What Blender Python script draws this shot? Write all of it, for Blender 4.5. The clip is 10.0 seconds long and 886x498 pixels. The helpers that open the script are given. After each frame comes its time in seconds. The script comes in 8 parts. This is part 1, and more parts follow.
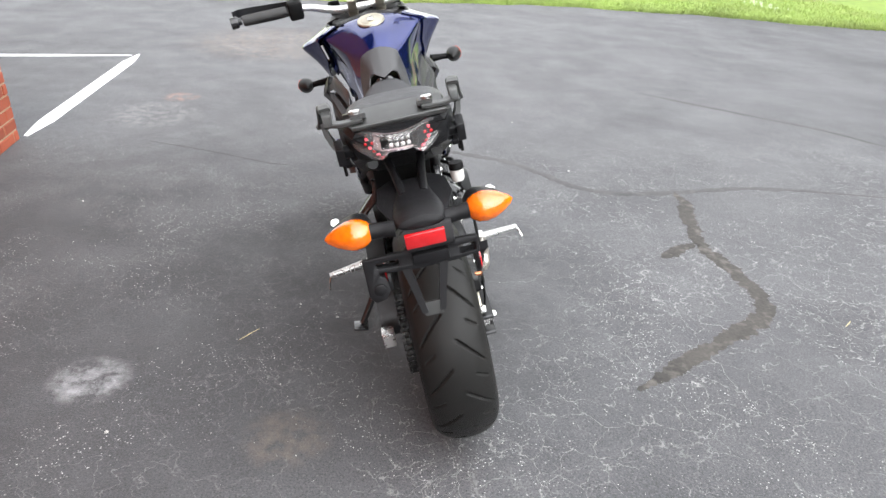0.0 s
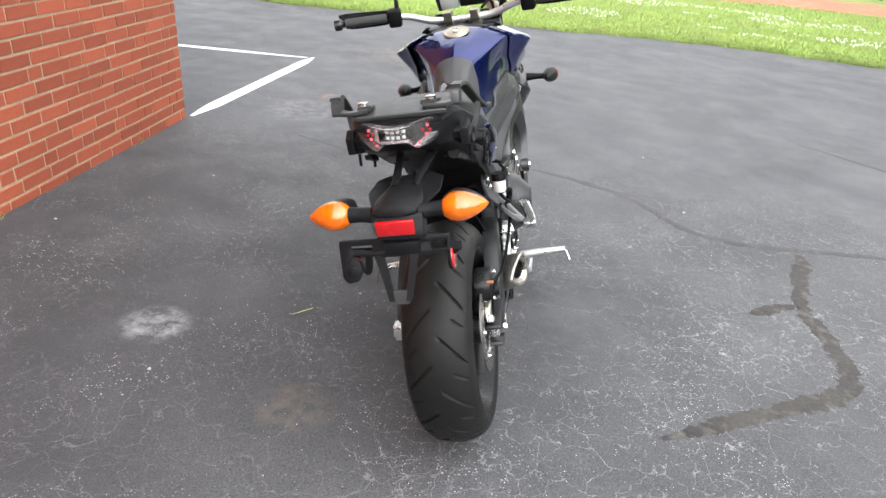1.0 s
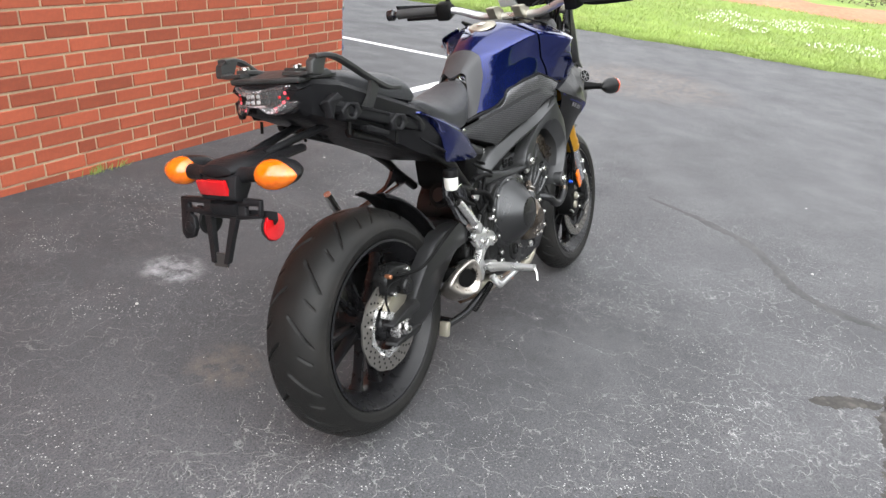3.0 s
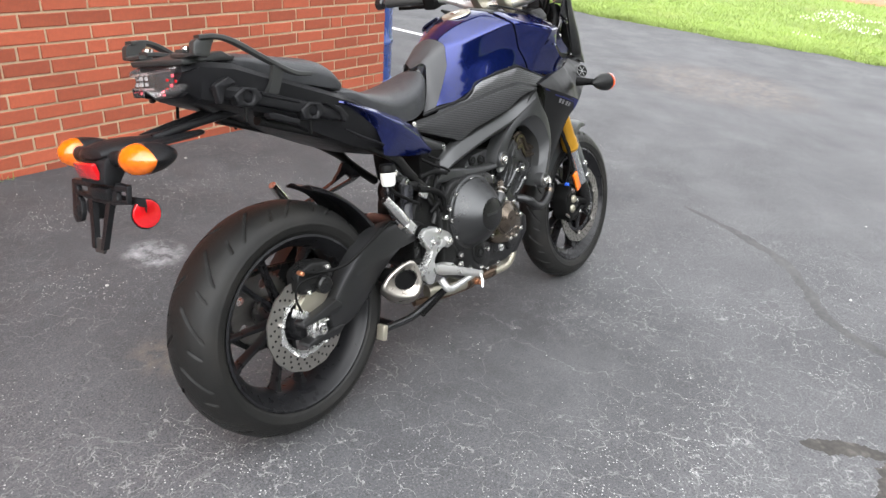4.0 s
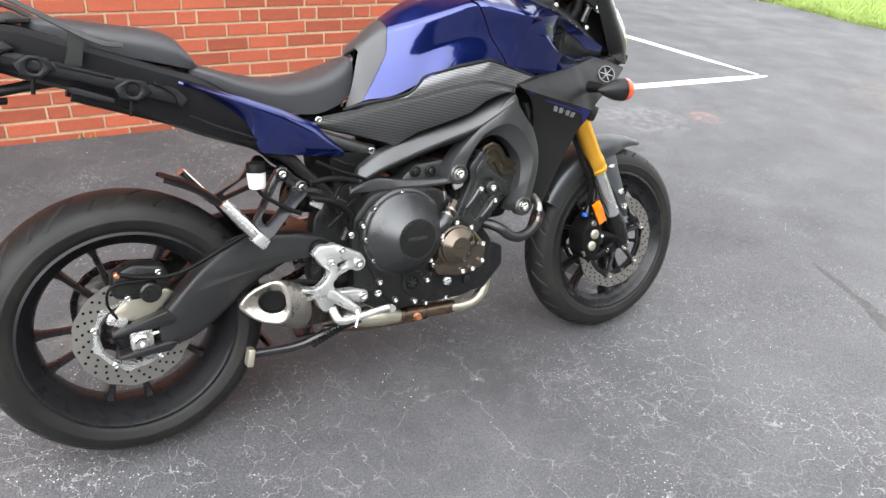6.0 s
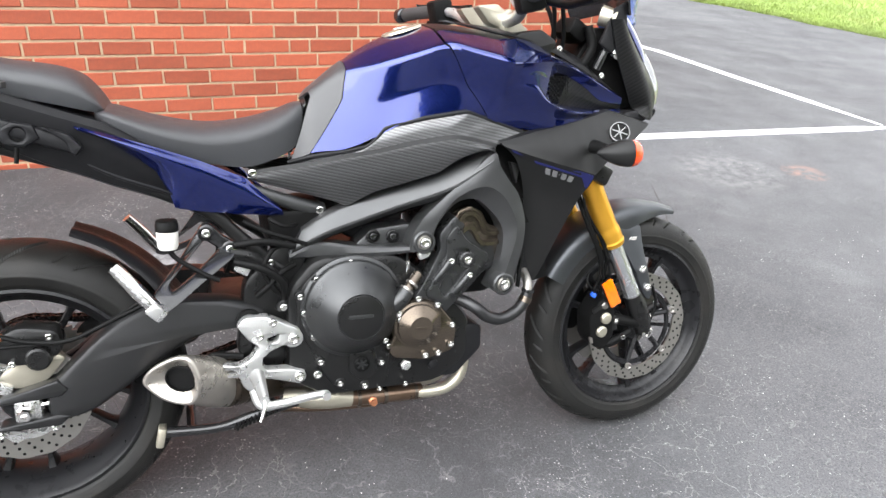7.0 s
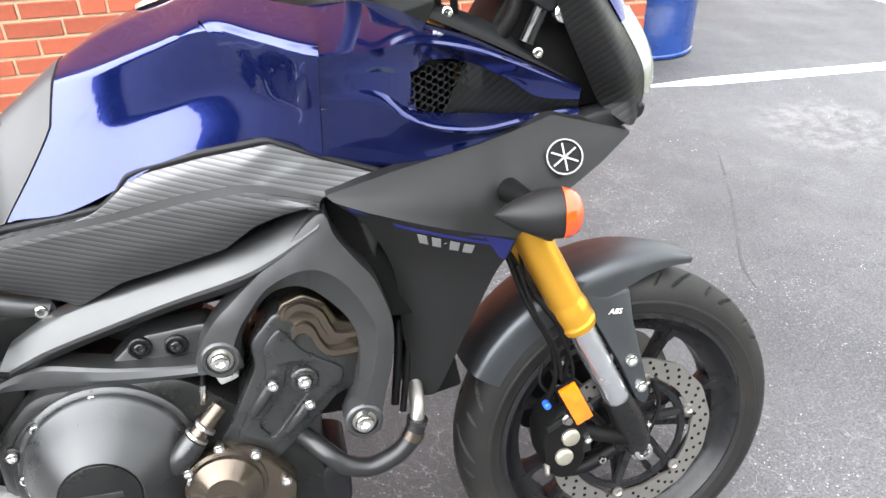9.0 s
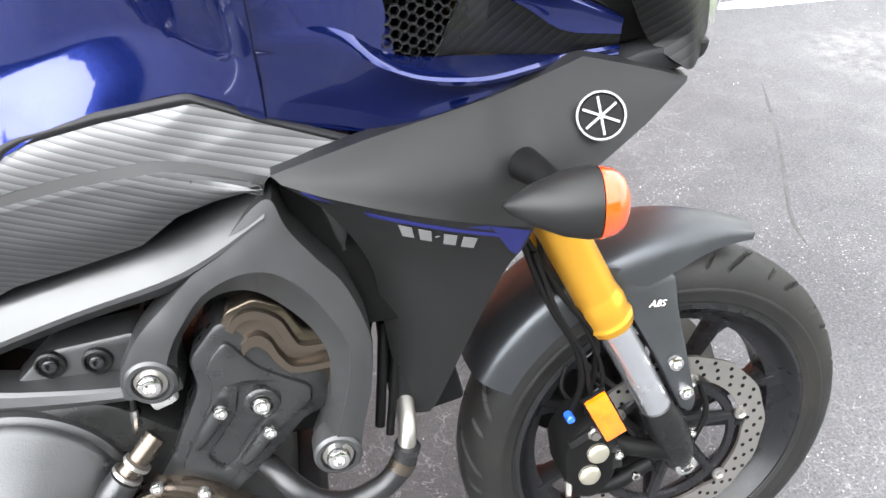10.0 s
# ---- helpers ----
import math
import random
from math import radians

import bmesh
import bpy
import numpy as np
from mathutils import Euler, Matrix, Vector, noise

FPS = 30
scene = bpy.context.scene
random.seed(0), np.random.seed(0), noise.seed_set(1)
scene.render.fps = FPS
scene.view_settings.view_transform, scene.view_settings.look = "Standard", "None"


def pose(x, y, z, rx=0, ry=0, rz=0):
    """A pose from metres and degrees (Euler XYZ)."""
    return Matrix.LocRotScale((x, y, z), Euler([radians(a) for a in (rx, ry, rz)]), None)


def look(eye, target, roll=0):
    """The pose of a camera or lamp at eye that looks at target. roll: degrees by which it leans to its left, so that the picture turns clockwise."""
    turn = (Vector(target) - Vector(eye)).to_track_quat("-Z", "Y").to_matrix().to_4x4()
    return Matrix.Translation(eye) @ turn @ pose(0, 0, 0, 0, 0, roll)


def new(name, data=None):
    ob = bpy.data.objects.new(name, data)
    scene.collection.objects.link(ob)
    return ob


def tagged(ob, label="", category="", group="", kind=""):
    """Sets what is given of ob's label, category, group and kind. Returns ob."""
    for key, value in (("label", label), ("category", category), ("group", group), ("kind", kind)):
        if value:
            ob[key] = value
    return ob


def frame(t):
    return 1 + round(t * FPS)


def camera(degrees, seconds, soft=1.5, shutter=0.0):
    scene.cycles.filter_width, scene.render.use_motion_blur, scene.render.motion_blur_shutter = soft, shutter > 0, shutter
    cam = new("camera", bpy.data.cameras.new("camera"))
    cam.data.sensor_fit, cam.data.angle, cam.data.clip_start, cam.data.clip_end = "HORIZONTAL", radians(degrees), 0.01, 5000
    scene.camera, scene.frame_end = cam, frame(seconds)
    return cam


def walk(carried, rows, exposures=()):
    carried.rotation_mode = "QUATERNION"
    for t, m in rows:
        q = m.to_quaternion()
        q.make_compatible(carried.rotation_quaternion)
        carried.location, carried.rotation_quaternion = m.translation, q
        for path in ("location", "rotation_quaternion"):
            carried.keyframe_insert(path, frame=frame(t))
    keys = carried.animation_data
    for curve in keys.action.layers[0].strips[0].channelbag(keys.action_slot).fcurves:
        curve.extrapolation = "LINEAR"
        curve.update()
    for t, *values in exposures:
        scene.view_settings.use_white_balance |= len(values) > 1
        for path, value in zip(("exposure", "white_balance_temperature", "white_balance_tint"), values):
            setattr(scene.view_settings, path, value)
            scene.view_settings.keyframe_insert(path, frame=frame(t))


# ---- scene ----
cam = camera(64.4, 10.0)
PATH = [
    (0, (-4.198, -1.763, 1.34), (-2.442, -2.059, 0.429), 1.4),
    (0.5, (-4.248, -1.956, 1.321), (-2.448, -2.012, 0.451), 2.4),
    (1, (-4.266, -2.159, 1.316), (-2.47, -1.98, 0.454), 3.7),
    (1.5, (-4.202, -2.358, 1.308), (-2.43, -1.987, 0.46), 4.6),
    (2, (-4.132, -2.557, 1.3), (-2.399, -2.029, 0.453), 4.6),
    (2.2, (-4.1, -2.646, 1.287), (-2.393, -2.041, 0.438), 4.2),
    (3.3, (-3.841, -3.065, 1.261), (-2.282, -2.16, 0.394), 5.2),
    (3.5, (-3.771, -3.126, 1.26), (-2.242, -2.188, 0.374), 5.4),
    (4, (-3.601, -3.261, 1.246), (-2.152, -2.194, 0.373), 4.2),
    (4.5, (-3.401, -3.391, 1.23), (-2.063, -2.179, 0.367), 3.6),
    (5, (-3.181, -3.457, 1.215), (-1.965, -2.133, 0.339), 3.3),
    (5.2, (-3.078, -3.473, 1.208), (-1.904, -2.118, 0.322), 3.6),
    (6.3, (-2.617, -3.538, 1.2), (-1.741, -1.989, 0.287), 3.8),
    (6.5, (-2.532, -3.521, 1.189), (-1.719, -1.922, 0.305), 3.8),
    (7, (-2.291, -3.423, 1.203), (-1.595, -1.765, 0.326), 3.5),
    (7.5, (-2.087, -3.328, 1.195), (-1.472, -1.641, 0.314), 3.1),
    (8, (-1.861, -3.221, 1.198), (-1.332, -1.514, 0.301), 3.5),
    (8.5, (-1.741, -3.071, 1.164), (-1.29, -1.38, 0.196), 1.2),
    (9, (-1.684, -2.889, 1.14), (-1.275, -1.241, 0.083), -1.6),
    (9.5, (-1.656, -2.781, 1.103), (-1.269, -1.201, -0.061), -2.4),
    (10, (-1.605, -2.679, 1.07), (-1.279, -1.127, -0.149), -2.9),
]
walk(cam, [(t, look(eye, target, roll)) for t, eye, target, roll in PATH], [(0.0, -0.42), (0.5, -0.5), (2.0, -0.64), (3.5, -0.58), (4.5, -0.40), (6.5, -0.16), (7.5, 0.0), (8.5, 0.20), (9.0, 0.38), (9.5, 0.46), (10.0, 0.62)])

# ---- light ----
SUN_DIR = (radians(40), radians(240))
world = bpy.data.worlds.new("overcast_sky")
scene.world = world
world.use_nodes = True
wn, wl = world.node_tree.nodes, world.node_tree.links
sky = wn.new("ShaderNodeTexSky")
sky.sky_type, sky.sun_disc = "NISHITA", False
sky.sun_elevation, sky.sun_rotation = SUN_DIR
sky.air_density, sky.dust_density = 1.0, 2.0
clouds = wn.new("ShaderNodeTexNoise")
clouds.inputs["Scale"].default_value = 2.6
clouds.inputs["Detail"].default_value = 7.0
clouds.inputs["Roughness"].default_value = 0.55
cover = wn.new("ShaderNodeValToRGB")
cover.color_ramp.elements[0].position, cover.color_ramp.elements[1].position = 0.30, 0.45
veil = wn.new("ShaderNodeMixRGB")
# an overcast sky is about three times as bright overhead as at the horizon
where = wn.new("ShaderNodeTexCoord")
axes = wn.new("ShaderNodeSeparateXYZ")
wl.new(where.outputs["Generated"], axes.inputs[0])
lift = wn.new("ShaderNodeMapRange")
for key, v in (("From Min", 0.0), ("From Max", 0.9), ("To Min", 22.0), ("To Max", 28.0)):
    lift.inputs[key].default_value = v
wl.new(axes.outputs["Z"], lift.inputs["Value"])
# thin cloud glows round the hidden sun
sunward = wn.new("ShaderNodeVectorMath")
sunward.operation = "DOT_PRODUCT"
sunward.inputs[1].default_value = (-0.663, -0.383, 0.643)
wl.new(where.outputs["Generated"], sunward.inputs[0])
glow = wn.new("ShaderNodeMapRange")
glow.interpolation_type = "SMOOTHSTEP"
for key, v in (("From Min", 0.25), ("From Max", 1.0), ("To Min", 0.0), ("To Max", 52.0)):
    glow.inputs[key].default_value = v
wl.new(sunward.outputs["Value"], glow.inputs["Value"])
total = wn.new("ShaderNodeMath")
wl.new(lift.outputs[0], total.inputs[0])
wl.new(glow.outputs[0], total.inputs[1])
veil_colour = wn.new("ShaderNodeCombineColor")
for key in ("Red", "Green", "Blue"):
    wl.new(total.outputs[0], veil_colour.inputs[key])
cool = wn.new("ShaderNodeMixRGB")
cool.blend_type, cool.inputs[0].default_value = "MULTIPLY", 1.0
cool.inputs[2].default_value = (0.98, 1.0, 1.03, 1)
wl.new(veil_colour.outputs[0], cool.inputs[1])
wl.new(cool.outputs[0], veil.inputs[2])
wl.new(clouds.outputs["Fac"], cover.inputs["Fac"])
wl.new(cover.outputs["Color"], veil.inputs[0])
wl.new(sky.outputs["Color"], veil.inputs[1])
background = wn["Background"]
background.inputs["Strength"].default_value = 0.12
wl.new(veil.outputs["Color"], background.inputs["Color"])

sun = new("sun", bpy.data.lights.new("sun", "SUN"))
sun.data.energy, sun.data.angle, sun.data.color = 0.55, radians(28), (1.0, 0.96, 0.9)
sun.matrix_world = look((0, 0, 0), (0.663, 0.383, -0.643))


# ---- materials ----
def material(name, colour, rough=0.5, metal=0.0, coat=0.0, vary=0.15, scale=40.0, bump=0.0, bump_scale=200.0, wear=0.0,
             wear_colour=(0.3, 0.29, 0.27), random=0.0, transmission=0.0, emission=None, flecks=0.0, gloss=0.5):
    """A surface with variation at two scales in colour and roughness, fine relief, and worn or dusty patches."""
    m = bpy.data.materials.new(name)
    m.use_nodes = True
    n, l = m.node_tree.nodes, m.node_tree.links
    b = n["Principled BSDF"]
    b.inputs["Metallic"].default_value = metal
    b.inputs["Specular IOR Level"].default_value = gloss
    b.inputs["Coat Weight"].default_value = coat
    b.inputs["Coat Roughness"].default_value = 0.03
    b.inputs["Transmission Weight"].default_value = transmission
    tc = n.new("ShaderNodeTexCoord")
    broad, fine = n.new("ShaderNodeTexNoise"), n.new("ShaderNodeTexNoise")
    broad.inputs["Scale"].default_value, broad.inputs["Detail"].default_value = scale * 0.18, 4
    fine.inputs["Scale"].default_value, fine.inputs["Detail"].default_value = scale * 2.2, 5
    for t in (broad, fine):
        l.new(tc.outputs["Object"], t.inputs["Vector"])
    add = n.new("ShaderNodeMath")
    add.operation = "ADD"
    l.new(broad.outputs["Fac"], add.inputs[0])
    l.new(fine.outputs["Fac"], add.inputs[1])
    value = n.new("ShaderNodeMapRange")
    value.inputs["From Min"].default_value, value.inputs["From Max"].default_value = 0.6, 1.4
    value.inputs["To Min"].default_value, value.inputs["To Max"].default_value = 1 - vary, 1 + vary
    l.new(add.outputs[0], value.inputs["Value"])
    hsv = n.new("ShaderNodeHueSaturation")
    hsv.inputs["Color"].default_value = (*colour, 1)
    l.new(value.outputs[0], hsv.inputs["Value"])
    out = hsv.outputs["Color"]
    if random:
        info = n.new("ShaderNodeObjectInfo")
        spread = n.new("ShaderNodeMapRange")
        spread.inputs["To Min"].default_value, spread.inputs["To Max"].default_value = 1 - random, 1 + random
        l.new(info.outputs["Random"], spread.inputs["Value"])
        again = n.new("ShaderNodeHueSaturation")
        l.new(out, again.inputs["Color"])
        l.new(spread.outputs[0], again.inputs["Value"])
        out = again.outputs["Color"]
    if wear:
        w = n.new("ShaderNodeTexNoise")
        w.inputs["Scale"].default_value, w.inputs["Detail"].default_value = scale * 0.6, 8
        l.new(tc.outputs["Object"], w.inputs["Vector"])
        ramp = n.new("ShaderNodeMapRange")
        ramp.inputs["From Min"].default_value, ramp.inputs["From Max"].default_value = 0.52, 0.72
        ramp.inputs["To Max"].default_value = wear
        l.new(w.outputs["Fac"], ramp.inputs["Value"])
        mix = n.new("ShaderNodeMixRGB")
        mix.inputs[2].default_value = (*wear_colour, 1)
        l.new(ramp.outputs[0], mix.inputs[0])
        l.new(out, mix.inputs[1])
        out = mix.outputs[0]
    if flecks:
        v = n.new("ShaderNodeTexVoronoi")
        v.inputs["Scale"].default_value = 900
        l.new(tc.outputs["Object"], v.inputs["Vector"])
        mixf = n.new("ShaderNodeMixRGB")
        mixf.blend_type = "ADD"
        mixf.inputs[0].default_value = flecks
        l.new(out, mixf.inputs[1])
        tint = n.new("ShaderNodeMixRGB")
        tint.blend_type = "MULTIPLY"
        tint.inputs[0].default_value = 1
        tint.inputs[2].default_value = (*colour, 1)
        l.new(v.outputs["Color"], tint.inputs[1])
        l.new(tint.outputs[0], mixf.inputs[2])
        out = mixf.outputs[0]
    l.new(out, b.inputs["Base Color"])
    rv = n.new("ShaderNodeMapRange")
    rv.inputs["From Min"].default_value, rv.inputs["From Max"].default_value = 0.6, 1.4
    rv.inputs["To Min"].default_value, rv.inputs["To Max"].default_value = max(rough - 0.1, 0.02), min(rough + 0.1, 1)
    if rough < 0.12:
        rv.inputs["To Min"].default_value = rv.inputs["To Max"].default_value = rough
    l.new(add.outputs[0], rv.inputs["Value"])
    l.new(rv.outputs[0], b.inputs["Roughness"])
    if bump:
        g = n.new("ShaderNodeTexNoise")
        g.inputs["Scale"].default_value, g.inputs["Detail"].default_value = bump_scale, 3
        l.new(tc.outputs["Object"], g.inputs["Vector"])
        bn = n.new("ShaderNodeBump")
        bn.inputs["Strength"].default_value, bn.inputs["Distance"].default_value = bump, 0.002
        l.new(g.outputs["Fac"], bn.inputs["Height"])
        l.new(bn.outputs[0], b.inputs["Normal"])
    if emission:
        b.inputs["Emission Color"].default_value = (*emission[0], 1)
        b.inputs["Emission Strength"].default_value = emission[1]
    return m


BLUE = material("blue_metallic_paint", (0.0052, 0.0130, 0.105), 0.18, 0.75, 1.0, 0.06, 8, flecks=0.2)
GREY = material("matt_grey_paint", (0.016, 0.016, 0.016), 0.40, 0.25, 0.0, 0.06, 14, 0.04, 900, gloss=0.24)
RAILGREY = material("grey_cast_rail_paint", (0.060, 0.061, 0.060), 0.40, 0.6, 0.0, 0.06, 14, 0.05, 800)
MUDGREY = material("blue_grey_mudguard_paint", (0.062, 0.066, 0.071), 0.36, 0.7, 0.0, 0.05, 14, 0.04, 900)
DARKGREY = material("dark_grey_frame_paint", (0.068, 0.069, 0.070), 0.40, 0.7, 0.0, 0.08, 18, 0.05, 700)
PLASTIC = material("black_plastic", (0.010, 0.010, 0.011), 0.35, 0, 0, 0.15, 25, 0.2, 1300, 0.08, (0.045, 0.045, 0.043), gloss=0.17)
GLOSSBLACK = material("gloss_black_paint", (0.012, 0.012, 0.013), 0.22, 0, 0.3, 0.1, 20)
INNER = material("black_inner_parts", (0.005, 0.005, 0.005), 0.5, 0, 0, 0.2, 30, 0.2, 500, 0.12, (0.018, 0.017, 0.015), gloss=0.10)
TANKPAD = material("grey_tank_panel", (0.050, 0.050, 0.052), 0.42, 0.2, 0, 0.05, 15, 0.08, 1200)
RUBBER = material("tyre_rubber", (0.012, 0.0118, 0.0112), 0.46, 0, 0, 0.25, 14, 0.3, 600, 0.35, (0.034, 0.031, 0.027), gloss=0.20)
GRIP = material("grip_rubber", (0.03, 0.03, 0.03), 0.7, 0, 0, 0.1, 30, 0.3, 700)
VINYL = material("seat_vinyl", (0.034, 0.035, 0.038), 0.44, 0, 0, 0.08, 12, 0.3, 1500)
RIM = material("black_wheel_paint", (0.010, 0.010, 0.011), 0.3, 0.0, 0.0, 0.15, 20, 0, 200, 0.15, (0.03, 0.03, 0.03), gloss=0.26)
STEEL = material("brake_disc_steel", (0.31, 0.295, 0.275), 0.38, 0.9, 0, 0.1, 30, 0.1, 300, 0.2, (0.3, 0.27, 0.23))
ALU = material("cast_aluminium", (0.56, 0.56, 0.55), 0.30, 0.75, 0, 0.08, 20, 0.12, 500, 0.12, (0.35, 0.33, 0.3))
CHROME = material("bright_bolt", (0.75, 0.74, 0.72), 0.2, 1.0, 0, 0.1, 60)
FORKTUBE = material("fork_stanchion", (0.55, 0.56, 0.58), 0.24, 0.9, 0, 0.03, 10)
GOLD = material("gold_anodised", (0.66, 0.34, 0.036), 0.36, 0.7, 0, 0.03, 12, 0.03, 800)
SWINGGREY = material("satin_black_swing_arm", (0.036, 0.036, 0.037), 0.38, 0.7, 0.0, 0.06, 14, 0.04, 900)
ENGINE = material("engine_black_paint", (0.009, 0.009, 0.009), 0.32, 0.15, 0, 0.1, 20, 0.12, 700, 0.08, (0.045, 0.042, 0.04), gloss=0.36)
ENGINECOVER = material("engine_grey_cover", (0.056, 0.057, 0.058), 0.32, 0.75, 0, 0.1, 15, 0.12, 600, 0.1, (0.07, 0.066, 0.06))
BRONZE = material("bronze_engine_paint", (0.115, 0.094, 0.074), 0.20, 0.85, 0, 0.08, 15, 0.05, 700)
DARKSTEEL = material("dark_muffler_steel", (0.12, 0.10, 0.082), 0.30, 0.9, 0, 0.15, 20, 0.1, 300, 0.4, (0.14, 0.10, 0.07))
EXHAUST = material("brushed_steel_muffler", (0.44, 0.41, 0.37), 0.32, 0.85, 0, 0.12, 20, 0.12, 400, 0.25, (0.22, 0.17, 0.12))
HEATED = material("heat_tinted_pipe", (0.15, 0.10, 0.07), 0.33, 0.8, 0, 0.25, 25, 0.1, 300, 0.4, (0.10, 0.06, 0.04))
ORANGE = material("orange_lens", (0.78, 0.14, 0.0), 0.12, 0, 1.0, 0.35, 30, 0.6, 160, 0.5, (0.85, 0.24, 0.01))
TIPLENS = material("deep_amber_lens", (0.74, 0.060, 0.006), 0.12, 0, 1.0, 0.1, 60, 0.25, 350)
RED = material("red_lens", (0.52, 0.004, 0.008), 0.12, 0, 1.0, 0.1, 60, 0.35, 350, wear=0.3, wear_colour=(0.68, 0.03, 0.035))
CLEAR = material("clear_tail_lens", (0.95, 0.93, 0.93), 0.06, 0, 0, 0.02, 160, 0.25, 400, transmission=0.95)
PINKBOWL = material("tail_reflector", (0.52, 0.40, 0.40), 0.22, 0.5, 0.5, 0.35, 90, 0.6, 220, 0.4, (0.75, 0.70, 0.70))
LENS = material("headlight_lens", (0.22, 0.225, 0.23), 0.1, 0.4, 1.0, 0.2, 90, 0.3, 300)
LED_WHITE = material("white_reflector_cell", (0.85, 0.86, 0.85), 0.1, 0.7, 0.5, 0.1, 90)
LED_RED = material("lit_red_cell", (0.9, 0.04, 0.06), 0.2, 0, 0.5, 0.1, 90, emission=((1.0, 0.2, 0.25), 1.1))
WHITEPLASTIC = material("white_reservoir_plastic", (0.72, 0.7, 0.66), 0.4, 0, 0, 0.06, 30)
SCREEN = material("grey_instrument_screen", (0.55, 0.58, 0.58), 0.25, 0, 0.5, 0.03, 20)
TITANIUM = material("grey_clamp_metal", (0.45, 0.42, 0.34), 0.4, 0.8, 0, 0.08, 20, 0.08, 500)
SILVERPRINT = material("silver_print", (0.20, 0.20, 0.20), 0.35, 0.4, 0, 0.05, 30)
BLUEPRINT = material("blue_print", (0.012, 0.015, 0.11), 0.4, 0.2, 0, 0.05, 30)
COPPER = material("copper_fitting", (0.6, 0.25, 0.13), 0.35, 0.8, 0, 0.1, 60)
BLUEANOD = material("blue_plastic_cap", (0.02, 0.1, 0.6), 0.35, 0, 0, 0.1, 60)
BRICK = material("red_brick", (0.300, 0.067, 0.031), 0.82, 0, 0, 0.2, 26, 0.5, 160, 0.3, (0.33, 0.085, 0.045), random=0.22)
MORTAR = material("tan_mortar", (0.40, 0.30, 0.195), 0.9, 0, 0, 0.2, 25, 0.6, 150, 0.5, (0.30, 0.17, 0.11))
WHITEPAINT = material("white_line_paint", (0.80, 0.80, 0.80), 0.6, 0, 0, 0.06, 18, 0.4, 120, 0.10, (0.35, 0.35, 0.35))
DRUMBLUE = material("blue_drum_paint", (0.008, 0.046, 0.235), 0.25, 0.1, 0.5, 0.1, 6, 0.08, 60, 0.08, (0.1, 0.16, 0.4))
FILLER = material("crack_filler", (0.048, 0.044, 0.040), 0.9, 0, 0, 0.6, 34, 1.0, 90, 0.85, (0.125, 0.115, 0.102))
FAINTFILLER = material("faint_crack_filler", (0.062, 0.061, 0.061), 0.85, 0, 0, 0.5, 30, 0.8, 90, 0.8, (0.10, 0.098, 0.095))
GRASSMAT = material("grass", (0.25, 0.33, 0.085), 0.65, 0, 0, 0.4, 1.2, 0, 100, 0.5, (0.34, 0.38, 0.12))
LAWNBASE = material("lawn_soil", (0.20, 0.28, 0.06), 0.9, 0, 0, 0.4, 3, 0.6, 40, 0.4, (0.26, 0.2, 0.09))
FLOWER = material("clover_flower", (0.75, 0.77, 0.68), 0.7, 0, 0, 0.1, 10)
STONE = material("pale_stone_chip", (0.42, 0.41, 0.39), 0.8, 0, 0, 0.2, 30, random=0.3)
STRAW = material("dry_straw", (0.5, 0.42, 0.24), 0.8, 0, 0, 0.15, 30)
CLAY = material("red_clay", (0.33, 0.17, 0.10), 0.95, 0, 0, 0.3, 4, 0.6, 20)
BRUSHLEAF = material("brush_leaves", (0.09, 0.10, 0.035), 0.8, 0, 0, 0.5, 2)
WOODS = material("dark_tree_leaves", (0.035, 0.05, 0.02), 0.8, 0, 0, 0.5, 2)
TWIG = material("brush_twigs", (0.17, 0.12, 0.075), 0.9, 0, 0, 0.3, 4)


def ribbed(name, colour, pitch, turn, depth=0.8):
    """Black plastic with fine slanting ribs, like woven carbon."""
    m = material(name, colour, 0.34, 0.6, 0.15, 0.06, 20)
    n, l = m.node_tree.nodes, m.node_tree.links
    b = n["Principled BSDF"]
    tc = n.new("ShaderNodeTexCoord")
    mp = n.new("ShaderNodeMapping")
    mp.inputs["Rotation"].default_value = (0, radians(turn), 0)
    l.new(tc.outputs["Object"], mp.inputs["Vector"])
    w = n.new("ShaderNodeTexWave")
    w.bands_direction, w.wave_profile = "Z", "SAW"
    w.inputs["Scale"].default_value = 0.314 / pitch
    w.inputs["Distortion"].default_value = 0.15
    l.new(mp.outputs[0], w.inputs["Vector"])
    bn = n.new("ShaderNodeBump")
    bn.inputs["Strength"].default_value, bn.inputs["Distance"].default_value = depth, 0.004
    l.new(w.outputs["Fac"], bn.inputs["Height"])
    was = b.inputs["Base Color"].links[0].from_socket
    band = n.new("ShaderNodeMixRGB")
    band.inputs[2].default_value = (colour[0] * 2.8, colour[1] * 2.8, colour[2] * 2.8, 1)
    l.new(w.outputs["Fac"], band.inputs[0])
    l.new(was, band.inputs[1])
    l.new(band.outputs[0], b.inputs["Base Color"])
    l.new(bn.outputs[0], b.inputs["Normal"])
    return m


CARBON = ribbed("ribbed_carbon_plastic", (0.054, 0.054, 0.055), 0.0066, -12)
CARBON_COWL = ribbed("ribbed_carbon_cowl", (0.018, 0.018, 0.0185), 0.0085, 32, 1.6)


